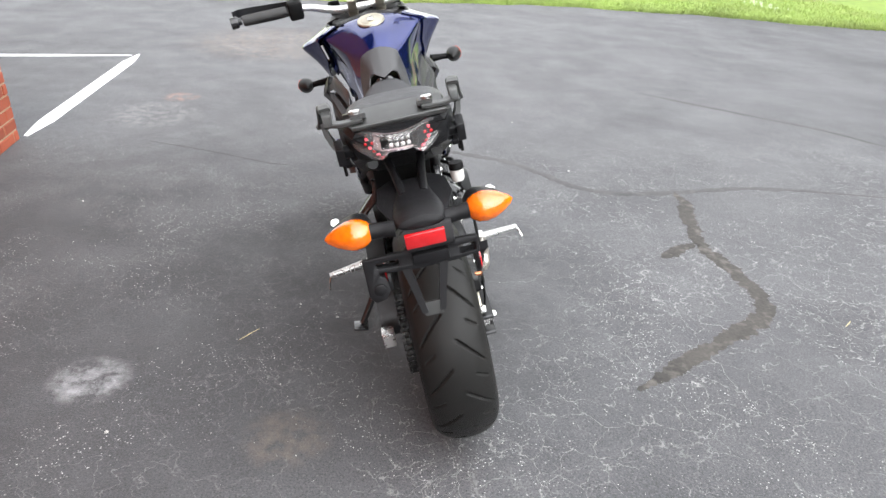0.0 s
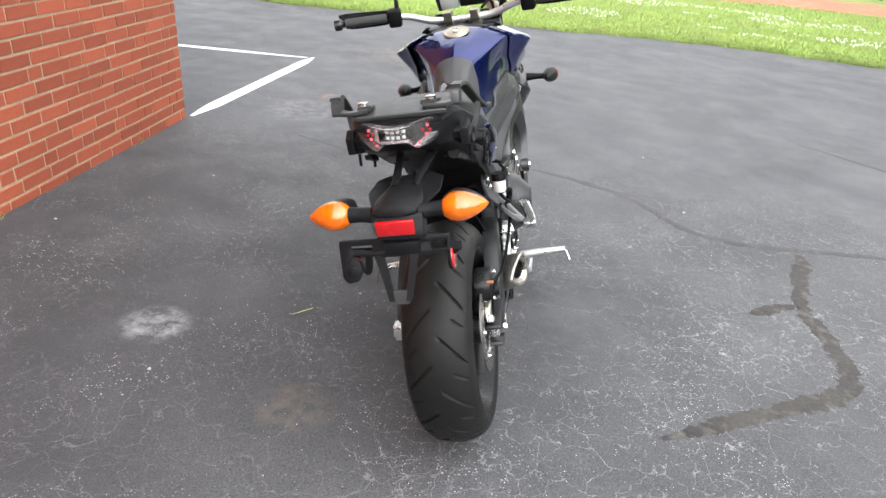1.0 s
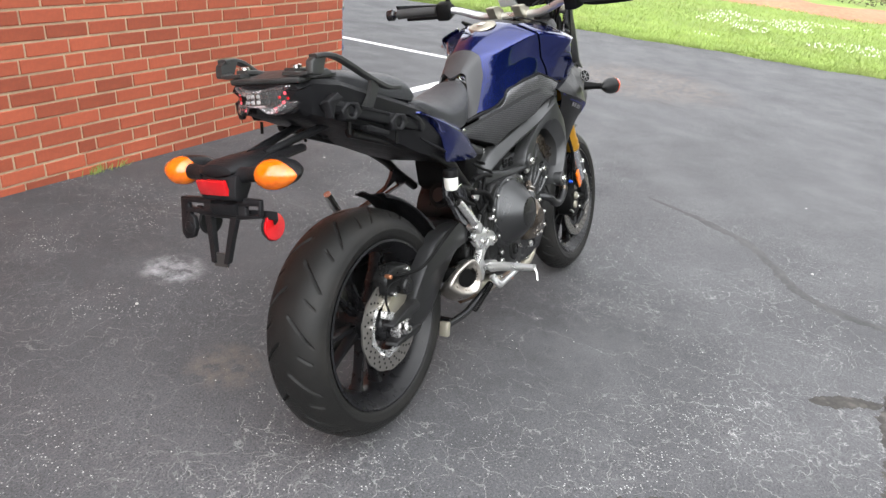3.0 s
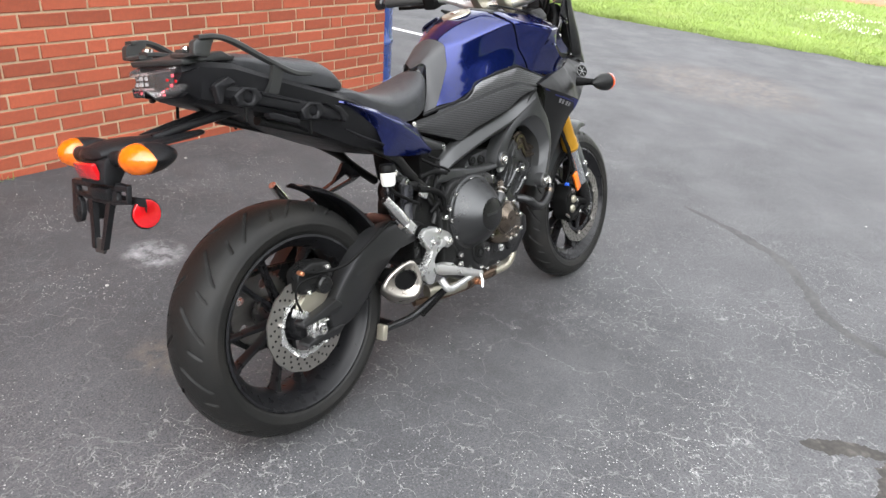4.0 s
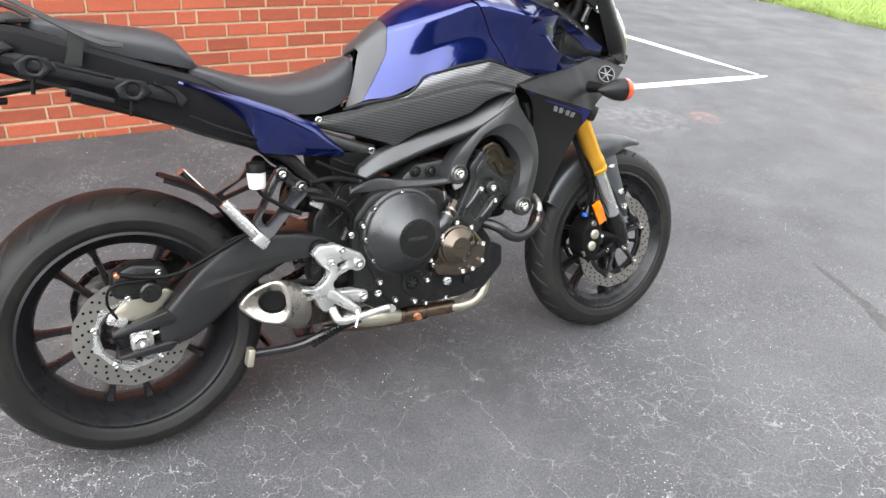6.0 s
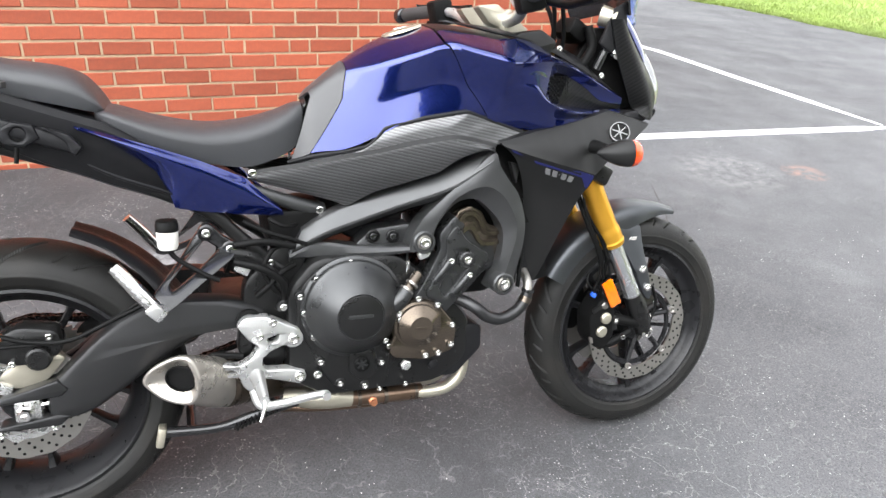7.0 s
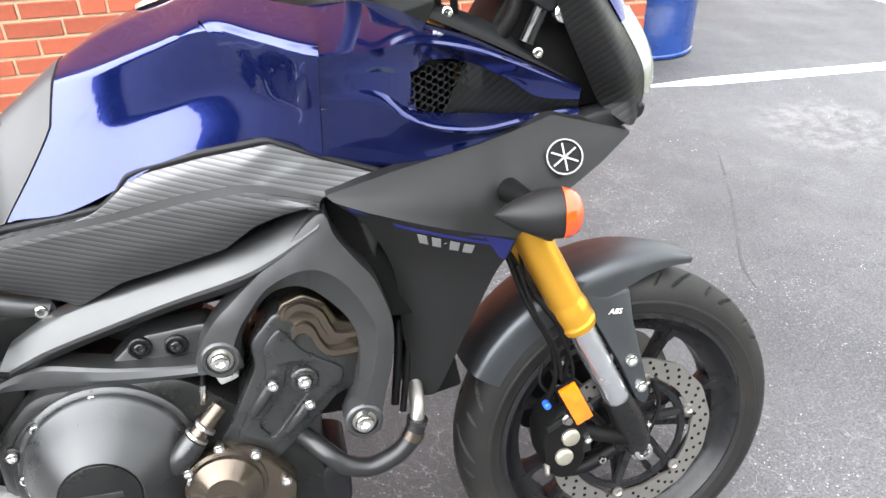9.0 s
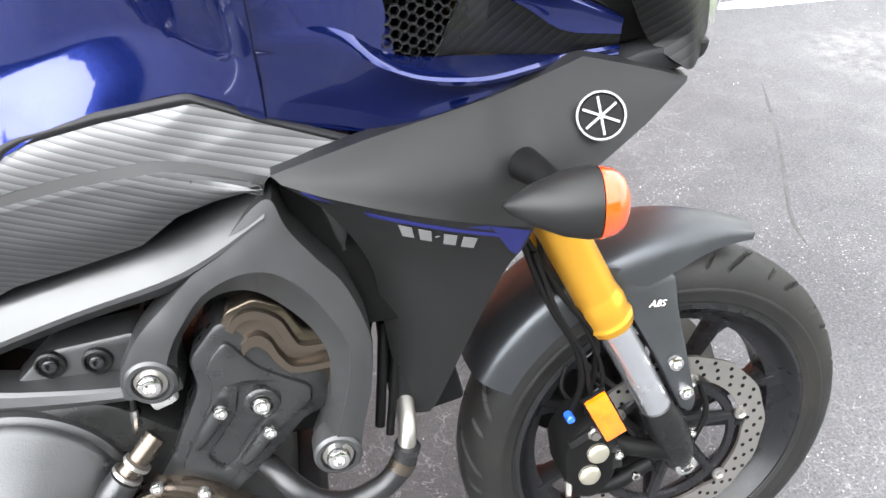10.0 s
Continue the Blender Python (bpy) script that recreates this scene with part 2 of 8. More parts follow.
def asphalt():
    """Sealed asphalt: dark binder, grain, hairline cracks filled with pale dust, pale chips, chalk and sand stains, and
    painted shade by the bike.
    """
    m = bpy.data.materials.new("cracked_asphalt")
    m.use_nodes = True
    n, l = m.node_tree.nodes, m.node_tree.links
    b = n["Principled BSDF"]
    tc = n.new("ShaderNodeTexCoord")

    def noise(scale, detail=5, rough=0.55):
        t = n.new("ShaderNodeTexNoise")
        t.inputs["Scale"].default_value, t.inputs["Detail"].default_value, t.inputs["Roughness"].default_value = scale, detail, rough
        l.new(tc.outputs["Object"], t.inputs["Vector"])
        return t.outputs["Fac"]

    def ramp(value, lo, hi, a=0.0, z=1.0):
        t = n.new("ShaderNodeMapRange")
        for key, v in (("From Min", lo), ("From Max", hi), ("To Min", a), ("To Max", z)):
            t.inputs[key].default_value = v
        l.new(value, t.inputs["Value"])
        return t.outputs[0]

    def mul(a, c):
        t = n.new("ShaderNodeMath")
        t.operation = "MULTIPLY"
        for i, v in enumerate((a, c)):
            if isinstance(v, float):
                t.inputs[i].default_value = v
            else:
                l.new(v, t.inputs[i])
        return t.outputs[0]

    def mix(fac, a, colour):
        t = n.new("ShaderNodeMixRGB")
        l.new(fac, t.inputs[0])
        l.new(a, t.inputs[1])
        t.inputs[2].default_value = (*colour, 1)
        return t.outputs[0]

    base = n.new("ShaderNodeValToRGB")
    base.color_ramp.elements[0].position, base.color_ramp.elements[0].color = 0.30, (0.050, 0.050, 0.054, 1)
    base.color_ramp.elements[1].position, base.color_ramp.elements[1].color = 0.72, (0.102, 0.102, 0.107, 1)
    l.new(noise(1.3, 9, 0.62), base.inputs["Fac"])
    colour = base.outputs["Color"]
    colour = mix(ramp(noise(160, 3), 0.50, 0.72, 0, 0.62), colour, (0.17, 0.17, 0.175))
    colour = mix(ramp(noise(210, 2), 0.52, 0.3, 0, 0.75), colour, (0.016, 0.016, 0.017))
    # drifting coordinates for the cracks
    drift = n.new("ShaderNodeTexNoise")
    drift.inputs["Scale"].default_value, drift.inputs["Detail"].default_value = 5.0, 6
    l.new(tc.outputs["Object"], drift.inputs["Vector"])
    moved = n.new("ShaderNodeMixRGB")
    moved.blend_type, moved.inputs[0].default_value = "ADD", 0.30
    l.new(tc.outputs["Object"], moved.inputs[1])
    l.new(drift.outputs["Color"], moved.inputs[2])
    # the old seal round the parking bay has crazed more than the open lot
    place = n.new("ShaderNodeSeparateXYZ")
    l.new(tc.outputs["Object"], place.inputs[0])
    crazed = ramp(place.outputs["X"], -1.1, 0.3, 1.0, 0.14)
    # the tone is darker, in broad patches, towards the wall
    near_wall = mul(ramp(place.outputs["Y"], -2.3, -0.7), ramp(place.outputs["X"], 0.3, -0.8))
    colour = mix(mul(mul(near_wall, 0.74), ramp(noise(1.6, 6), 0.25, 0.55)), colour, (0.030, 0.030, 0.032))
    bare = ramp(near_wall, 0.0, 1.0, 1.0, 0.35)
    cracks = []
    for scale, width, lo, hi, where in ((9.0, 0.017, 0.38, 0.54, 1.1), (2.6, 0.007, 0.42, 0.6, 0.7), (17.0, 0.024, 0.50, 0.64, 1.7)):
        v = n.new("ShaderNodeTexVoronoi")
        v.feature = "DISTANCE_TO_EDGE"
        v.inputs["Scale"].default_value = scale
        l.new(moved.outputs[0], v.inputs["Vector"])
        line = ramp(v.outputs["Distance"], width, width * 0.3)
        line = mul(line, ramp(noise(where, 4), lo, hi))
        line = mul(line, ramp(noise(38, 3), 0.36, 0.6))
        cracks.append(line)
        colour = mix(mul(mul(line, 0.72), mul(crazed, bare)), colour, (0.33, 0.325, 0.32))
    chips = n.new("ShaderNodeTexVoronoi")
    chips.inputs["Scale"].default_value = 95
    l.new(tc.outputs["Object"], chips.inputs["Vector"])
    chip = mul(ramp(chips.outputs["Distance"], 0.26, 0.14), ramp(noise(2.3, 6), 0.45, 0.60))
    chip = mul(chip, ramp(noise(30, 3), 0.47, 0.58))
    colour = mix(mul(chip, crazed), colour, (0.55, 0.54, 0.53))
    dust = mul(ramp(noise(7, 8, 0.7), 0.5, 0.8), ramp(noise(0.55, 3), 0.4, 0.62))
    colour = mix(mul(dust, 0.26), colour, (0.21, 0.21, 0.215))
    # a paler grey is mixed in, in broad patches, increasing with X
    colour = mix(mul(ramp(place.outputs["X"], -3.0, 1.2, 0.0, 0.16), ramp(noise(0.8, 5), 0.3, 0.6)), colour, (0.19, 0.19, 0.195))
    # stains; the broad dark one at (-1.75, -1.95) paints the motorcycle's soft shade
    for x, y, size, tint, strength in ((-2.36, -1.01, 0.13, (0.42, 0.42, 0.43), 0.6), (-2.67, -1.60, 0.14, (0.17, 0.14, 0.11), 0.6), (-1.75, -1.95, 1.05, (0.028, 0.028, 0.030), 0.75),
                                       (3.2, -1.3, 1.0, (0.24, 0.18, 0.14), 0.5), (0.55, -0.62, 0.35, (0.36, 0.35, 0.34), 0.3),
                                       (1.0, -0.72, 0.14, (0.42, 0.2, 0.13), 0.6)):
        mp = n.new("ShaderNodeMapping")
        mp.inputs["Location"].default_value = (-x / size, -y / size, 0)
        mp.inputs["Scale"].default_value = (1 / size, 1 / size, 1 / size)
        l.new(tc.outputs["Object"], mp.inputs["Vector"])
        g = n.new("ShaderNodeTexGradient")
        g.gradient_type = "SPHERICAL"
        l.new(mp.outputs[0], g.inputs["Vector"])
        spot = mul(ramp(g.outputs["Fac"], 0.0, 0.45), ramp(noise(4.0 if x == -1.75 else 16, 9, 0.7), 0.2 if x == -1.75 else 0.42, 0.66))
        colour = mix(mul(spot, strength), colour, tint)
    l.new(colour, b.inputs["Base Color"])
    l.new(ramp(noise(3.0, 6), 0.3, 0.7, 0.62, 0.88), b.inputs["Roughness"])
    bn = n.new("ShaderNodeBump")
    bn.inputs["Strength"].default_value, bn.inputs["Distance"].default_value = 0.8, 0.004
    hgt = n.new("ShaderNodeMath")
    hgt.operation = "SUBTRACT"
    l.new(noise(170, 4), hgt.inputs[0])
    l.new(cracks[0], hgt.inputs[1])
    l.new(hgt.outputs[0], bn.inputs["Height"])
    l.new(bn.outputs[0], b.inputs["Normal"])
    return m


ASPHALT = asphalt()


# ---- tools ----
from mathutils.geometry import tessellate_polygon

def part(name, bm, mat, parent, label="", sharp=38):
    """One mesh object under a thing or under a part."""
    me = bpy.data.meshes.new(name)
    bmesh.ops.recalc_face_normals(bm, faces=bm.faces)
    bm.to_mesh(me)
    bm.free()
    me.materials.append(mat)
    me.shade_smooth()
    me.set_sharp_from_angle(angle=radians(sharp))
    ob = new(name, me)
    ob.parent = parent
    if label:
        tagged(ob, label)
    return ob


def P(x, r, z):
    """Bike coordinates: forward, to the right, up."""
    return Vector((x, -r, z))


def spline(pts, n, closed=False):
    """n points on a smooth curve through pts."""
    pts = [Vector(p) for p in pts]
    k = len(pts)
    if k == 2:
        return [pts[0].lerp(pts[1], i / (n - 1)) for i in range(n)]
    out = []
    spans = k if closed else k - 1
    for i in range(n):
        u = i * spans / (n if closed else n - 1)
        j = min(int(u), spans - 1)
        u -= j
        if closed:
            a, b, c, d = (pts[(j + q) % k] for q in (-1, 0, 1, 2))
        else:
            b, c = pts[j], pts[j + 1]
            a = pts[j - 1] if j else b * 2 - c
            d = pts[j + 2] if j + 2 < k else c * 2 - b
        out.append(0.5 * (2 * b + (c - a) * u + (2 * a - 5 * b + 4 * c - d) * u * u + (3 * b - a - 3 * c + d) * u ** 3))
    return out


def even(pts, n):
    """n points at even steps along the straight-edged line pts."""
    pts = [Vector(p) for p in pts]
    cum = [0.0]
    for a, b in zip(pts, pts[1:]):
        cum.append(cum[-1] + (b - a).length)
    out, j = [], 0
    for i in range(n):
        s = cum[-1] * i / (n - 1)
        while j < len(pts) - 2 and cum[j + 1] < s:
            j += 1
        f = (s - cum[j]) / max(cum[j + 1] - cum[j], 1e-9)
        out.append(pts[j].lerp(pts[j + 1], min(f, 1)))
    return out


def loft(rings, bm=None, closed=True, cap=True):
    bm = bm or bmesh.new()
    vs = [[bm.verts.new(p) for p in ring] for ring in rings]
    k = len(rings[0])
    for a, b in zip(vs, vs[1:]):
        for i in range(k if closed else k - 1):
            j = (i + 1) % k
            bm.faces.new((a[i], a[j], b[j], b[i]))
    if cap and closed:
        bm.faces.new(vs[0])
        bm.faces.new(vs[-1][::-1])
    return bm


def tube(pts, rad, bm=None, seg=10, steps=None):
    """A round bar through points given in bike coordinates; rad: one number, or one for each point."""
    pts = [P(*p) for p in pts]
    steps = steps or (2 if len(pts) == 2 else 6 * (len(pts) - 1) + 1)
    line = spline(pts, steps)
    rads = [rad] * len(pts) if isinstance(rad, (int, float)) else list(rad)
    rings, side = [], None
    for i, p in enumerate(line):
        d = (line[min(i + 1, steps - 1)] - line[max(i - 1, 0)]).normalized()
        if side is None:
            side = d.orthogonal().normalized()
        side = (side - d * side.dot(d)).normalized()
        up = d.cross(side)
        u = i / (steps - 1) * (len(pts) - 1)
        j = min(int(u), len(pts) - 2)
        q = rads[j] + (rads[j + 1] - rads[j]) * (u - j)
        rings.append([p + (side * math.cos(a) + up * math.sin(a)) * q for a in (2 * math.pi * s / seg for s in range(seg))])
    return loft(rings, bm)


def lathe(profile, centre, bm=None, axis=(0, -1, 0), seg=40):
    """A turned body: profile of (along the axis, radius) from one end to the other."""
    bm = bm or bmesh.new()
    c, ax = P(*centre), Vector(axis).normalized()
    u = ax.orthogonal().normalized()
    w = ax.cross(u)
    last = None
    for a, rho in profile:
        if rho < 1e-6:
            ring = [bm.verts.new(c + ax * a)]
        else:
            ring = [bm.verts.new(c + ax * a + (u * math.cos(t) + w * math.sin(t)) * rho) for t in (2 * math.pi * i / seg for i in range(seg))]
        if last:
            for i in range(seg):
                j = (i + 1) % seg
                f = (last[i % len(last)], last[j % len(last)], ring[j % len(ring)], ring[i % len(ring)])
                f = tuple(dict.fromkeys(f))
                if len(f) > 2:
                    bm.faces.new(f)
        last = ring
    return bm


def rounded(pts, rad, seg=4):
    """A closed outline with its corners rounded."""
    out, k = [], len(pts)
    for i in range(k):
        a, b, c = Vector(pts[i - 1]), Vector(pts[i]), Vector(pts[(i + 1) % k])
        r1, r2 = min(rad, (a - b).length * 0.45), min(rad, (c - b).length * 0.45)
        p, q = b + (a - b).normalized() * r1, b + (c - b).normalized() * r2
        for s in range(seg + 1):
            t = s / seg
            out.append((p * (1 - t) ** 2 + b * 2 * t * (1 - t) + q * t * t)[:])
    return out


def inset(loop, d, hole):
    k = len(loop)
    area = sum(loop[i - 1][0] * loop[i][1] - loop[i][0] * loop[i - 1][1] for i in range(k))
    sign = (1 if area > 0 else -1) * (-1 if hole else 1)
    out = []
    for i in range(k):
        a, b, c = Vector(loop[i - 1]), Vector(loop[i]), Vector(loop[(i + 1) % k])
        t = (c - a).normalized()
        out.append((b + Vector((-t.y, t.x)) * d * sign)[:])
    return out


def plate(outline, r0, r1, holes=(), bm=None, cham=0.004, bend=None):
    """A slab cut to an outline of (forward, up), from r0 to r1 to the right, with its outer edge bevelled. bend(x, z): how far it swings out."""
    bm = bm or bmesh.new()
    loops = [list(outline), *map(list, holes)]
    layers = []
    for depth, shrink in ((r0, 0.0), (r1 - cham, 0.0), (r1 - cham * 0.3, cham * 0.35), (r1, cham)):
        layer = []
        for q, loop in enumerate(loops):
            ins = inset(loop, shrink, q > 0) if shrink else loop
            layer.append([bm.verts.new(P(x, depth + (bend(x, z) if bend else 0), z)) for x, z in ins])
        layers.append(layer)
    for a, b in zip(layers, layers[1:]):
        for la, lb in zip(a, b):
            for i in range(len(la)):
                bm.faces.new((la[i - 1], la[i], lb[i], lb[i - 1]))
    tris = tessellate_polygon([[Vector((x, z, 0)) for x, z in loop] for loop in loops])
    for layer in (layers[0], layers[-1]):
        flat = [v for loop in layer for v in loop]
        for t in tris:
            try:
                bm.faces.new([flat[i] for i in t])
            except ValueError:
                pass
    return bm


def panel(rails, thick=0.004, n=28, m=10, bulge=0.0, skip=None, bm=None, smooth=True):
    """A curved sheet through rails, each a line of points in bike coordinates; skip(x, z): where it is open."""
    bm = bm or bmesh.new()
    rows = [even([P(*p) for p in rail], n) if not smooth else spline([P(*p) for p in rail], n) for rail in rails]
    grid = []
    for i in range(n):
        col = spline([row[i] for row in rows], m)
        for j, p in enumerate(col):
            p.y -= bulge * math.sin(math.pi * j / (m - 1)) * math.sin(math.pi * (0.12 + 0.76 * i / (n - 1)))
        grid.append([bm.verts.new(p) for p in col])
    made = []
    for i in range(n - 1):
        for j in range(m - 1):
            q = (grid[i][j], grid[i + 1][j], grid[i + 1][j + 1], grid[i][j + 1])
            mid = sum((v.co for v in q), Vector()) / 4
            if not (skip and skip(mid.x, mid.z)):
                made.append(bm.faces.new(q))
    bmesh.ops.remove_doubles(bm, verts=bm.verts, dist=0.0004)
    made = [f for f in made if f.is_valid]
    if made and sum(f.normal.y for f in made if not f.normal_update()) > 0:
        bmesh.ops.reverse_faces(bm, faces=made)
    bmesh.ops.solidify(bm, geom=made, thickness=thick)
    return bm


def band(edge_a, edge_b, prof, depth=0.045, n=30, bm=None):
    """A cast beam between two edge lines; prof: (0 at the first edge to 1 at the second, how far it stands out)."""
    a, b = spline([P(*p) for p in edge_a], n), spline([P(*p) for p in edge_b], n)
    rings = []
    for p, q in zip(a, b):
        ring = [p.lerp(q, u) - Vector((0, d, 0)) for u, d in prof]
        rings.append([p + Vector((0, depth, 0))] + ring + [q + Vector((0, depth, 0))])
    return loft(rings, bm)


def ruled(line_a, line_b, thick=0.004, n=5, m=8, bulge=0.0):
    """A sheet between two lines whose points belong together one by one, straight from point to point."""
    bm = bmesh.new()
    grid = []
    pairs = [(P(*a), P(*b)) for a, b in zip(line_a, line_b)]
    for i, ((a, b), (c, d)) in enumerate(zip(pairs, pairs[1:])):
        for k in range(n if i < len(pairs) - 2 else n + 1):
            p, q = a.lerp(c, k / n), b.lerp(d, k / n)
            grid.append([bm.verts.new(p.lerp(q, j / m) - Vector((0, bulge * math.sin(math.pi * j / m), 0))) for j in range(m + 1)])
    made = [bm.faces.new((u[j], w[j], w[j + 1], u[j + 1])) for u, w in zip(grid, grid[1:]) for j in range(m)]
    if sum(f.normal.y for f in made if not f.normal_update()) > 0:
        bmesh.ops.reverse_faces(bm, faces=made)
    bmesh.ops.solidify(bm, geom=made, thickness=thick)
    return bm


def block(centre, size, bm=None, turn=(0, 0, 0), bevel=0.003):
    """A bevelled box; turn: degrees about forward, sideways and up."""
    bm = bm or bmesh.new()
    m = pose(centre[0], -centre[1], centre[2], *turn) @ Matrix.Diagonal((*size, 1))
    made = bmesh.ops.create_cube(bm, size=1, matrix=m)["verts"]
    if bevel:
        edges = list({e for v in made for e in v.link_edges})
        bmesh.ops.bevel(bm, geom=edges, offset=bevel, segments=2, affect="EDGES", profile=0.5)
    return bm


MIDDLE = 0.013   # the bodywork's middle lies half of this to the left of the wheels


def mirrored(ob):
    """The same part on the other side of the bike."""
    me = ob.data.copy()
    me.transform(Matrix.Translation((0, MIDDLE, 0)) @ Matrix.Diagonal((1, -1, 1, 1)))
    me.flip_normals()
    twin = new(ob.name.split(".")[0], me)
    twin.parent = ob.parent
    if "label" in ob:
        tagged(twin, ob["label"])
    return twin


def bolt_mesh():
    bm = lathe([(0, 1), (0.5, 1), (0.75, 0.9), (0.85, 0.7), (0.85, 0.48), (0.3, 0.42), (0.3, 0)], (0, 0, 0), seg=12)
    me = bpy.data.meshes.new("bolt")
    bmesh.ops.recalc_face_normals(bm, faces=bm.faces)
    bm.to_mesh(me)
    bm.free()
    me.materials.append(CHROME)
    me.shade_smooth()
    me.set_sharp_from_angle(angle=radians(35))
    return me


BOLT = bolt_mesh()
BLACKBOLT = BOLT.copy()
BLACKBOLT.materials[0] = GLOSSBLACK


def bolt(parent, x, r, z, size=0.006, mesh=None, side=1):
    ob = new("bolt", mesh or BOLT)
    ob.parent = parent
    ob.matrix_basis = Matrix.Translation(P(x, r * side, z)) @ Matrix.Diagonal((size, size * side, size, 1))
    return ob


def ground_height(x, y):
    """The lot falls gently away from the wall, with a shallow dip under the front wheel."""
    yy = 14 * math.tanh(y / 14)
    xx = 14 * math.tanh(x / 14)
    d = ((x + 1.05) / 0.8) ** 2 + ((y + 2.25) / 0.8) ** 2
    return 0.0131 - 0.0121 * xx + 0.0332 * yy - 0.050 * math.exp(-d)


# ---- the lot ----
def axis_steps(lo, hi, fine_lo, fine_hi, step):
    """Coordinates that are close together in the middle and run out far."""
    mid = [fine_lo + step * i for i in range(int((fine_hi - fine_lo) / step) + 1)]
    out, d = [], step
    v = mid[-1]
    while v < hi:
        d *= 1.35
        v += d
        out.append(v)
    low, d, v = [], step, mid[0]
    while v > lo:
        d *= 1.35
        v -= d
        low.append(v)
    return low[::-1] + mid + out


def sheet(name, xs, ys, height, mat, keep=None):
    verts = [(x, y, height(x, y)) for x in xs for y in ys]
    k = len(ys)
    faces = []
    for i in range(len(xs) - 1):
        for j in range(k - 1):
            if keep is None or keep((xs[i] + xs[i + 1]) / 2, (ys[j] + ys[j + 1]) / 2):
                faces.append((i * k + j, (i + 1) * k + j, (i + 1) * k + j + 1, i * k + j + 1))
    me = bpy.data.meshes.new(name)
    me.from_pydata(verts, [], faces)
    me.materials.append(mat)
    me.shade_smooth()
    return new(name, me)


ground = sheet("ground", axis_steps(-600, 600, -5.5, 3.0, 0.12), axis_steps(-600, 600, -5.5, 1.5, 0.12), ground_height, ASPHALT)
tagged(ground, "dark grey sealed asphalt lot with pale hairline cracks", "ground", kind="structure")


EDGE = [(-40, -24.0), (-16, 0.0), (-12, 3.3), (-9.6, 5.0), (-7.1, 6.28), (-4.8, 6.85), (-2.9, 6.6), (-1.1, 6.45), (0.8, 6.1), (2.2, 6.2), (4.6, 5.6), (5.4, 5.35), (12, 3.6), (60, -8.0)]


def lawn_edge(y):
    """Where the asphalt ends and the lawn begins."""
    y0 = max(-39.9, min(59.9, y))
    for (a, b), (c, d) in zip(EDGE, EDGE[1:]):
        if a <= y0 <= c:
            break
    f = (y0 - a) / (c - a)
    return b + (d - b) * f + 0.05 * math.sin(3.1 * y) + 0.03 * math.sin(7.7 * y + 1) + 0.02 * noise.noise(Vector((0, y * 6, 3)))


def lawn_height(x, y):
    d = x - lawn_edge(y)
    return ground_height(x, y) + 0.035 * (1 - math.exp(-max(d, 0) * 5)) + 0.02 * max(d, 0) ** 0.9 * 0.5 + 0.012 * noise.noise(Vector((x * 2, y * 2, 0)))


def lawn():
    rows = [-60 + 0.0 * i for i in range(0)]
    ys = axis_steps(-300, 400, -11.0, 9.0, 0.10)
    ds = [0.0, 0.03, 0.08, 0.16, 0.3, 0.5, 0.8, 1.2, 1.8, 2.6, 3.6, 5, 7, 10, 15, 25, 45, 90, 180, 400]
    verts = [(lawn_edge(y) + d, y, lawn_height(lawn_edge(y) + d, y) + (0.004 if d else -0.01)) for y in ys for d in ds]
    k = len(ds)
    faces = [(i * k + j, i * k + j + 1, (i + 1) * k + j + 1, (i + 1) * k + j) for i in range(len(ys) - 1) for j in range(k - 1)]
    me = bpy.data.meshes.new("lawn")
    me.from_pydata(verts, [], faces)
    me.materials.append(LAWNBASE)
    me.shade_smooth()
    return tagged(new("lawn", me), "bright green mown lawn beyond the asphalt edge", "lawn", kind="structure")


lawn()


def blades(name, count, seed, size, mat, label, category, reach=9.0, flower=False):
    """Many small leaves of grass, or flower heads, as one object."""
    rnd = random.Random(seed)
    verts, faces = [], []
    for _ in range(count):
        y = rnd.uniform(-10.5, 8.5) if not flower else rnd.uniform(-9.0, -0.5)
        d = rnd.random() ** 1.6 * reach if not flower else 0.9 + rnd.random() * reach
        if not flower and rnd.random() < 0.12:
            d = rnd.uniform(-0.05, 0.12)
        x = lawn_edge(y) + d
        if flower and noise.noise(Vector((x * 0.8, y * 0.8, 5))) < 0.05:
            continue
        z = lawn_height(x, y)
        h = size * rnd.uniform(0.5, 1.3)
        a = rnd.uniform(0, 6.28)
        c, s = math.cos(a), math.sin(a)
        w = size * (0.12 if not flower else 0.35)
        b = len(verts)
        if flower:
            for i in range(4):
                verts.append((x + w * math.cos(a + i * 1.57), y + w * math.sin(a + i * 1.57), z + 0.05))
            verts.append((x, y, z + 0.075))
            faces += [(b + i, b + (i + 1) % 4, b + 4) for i in range(4)]
        else:
            lx, ly = rnd.uniform(-0.7, 0.7) * h, rnd.uniform(-0.7, 0.7) * h
            verts += [(x - w * c, y - w * s, z - 0.01), (x + w * c, y + w * s, z - 0.01), (x + lx + w * c * 0.4, y + ly + w * s * 0.4, z + h * 0.75), (x + lx * 1.5, y + ly * 1.5, z + h)]
            faces += [(b, b + 1, b + 2), (b, b + 2, b + 3)]
    me = bpy.data.meshes.new(name)
    me.from_pydata(verts, [], faces)
    me.materials.append(mat)
    return tagged(new(name, me), label, category, kind="stuff")


blades("grass", 110000, 3, 0.055, GRASSMAT, "short bright green grass blades of the lawn", "grass")
blades("clover_flowers", 2600, 4, 0.032, FLOWER, "small white clover flowers scattered in the lawn", "flowers", 4.5, True)


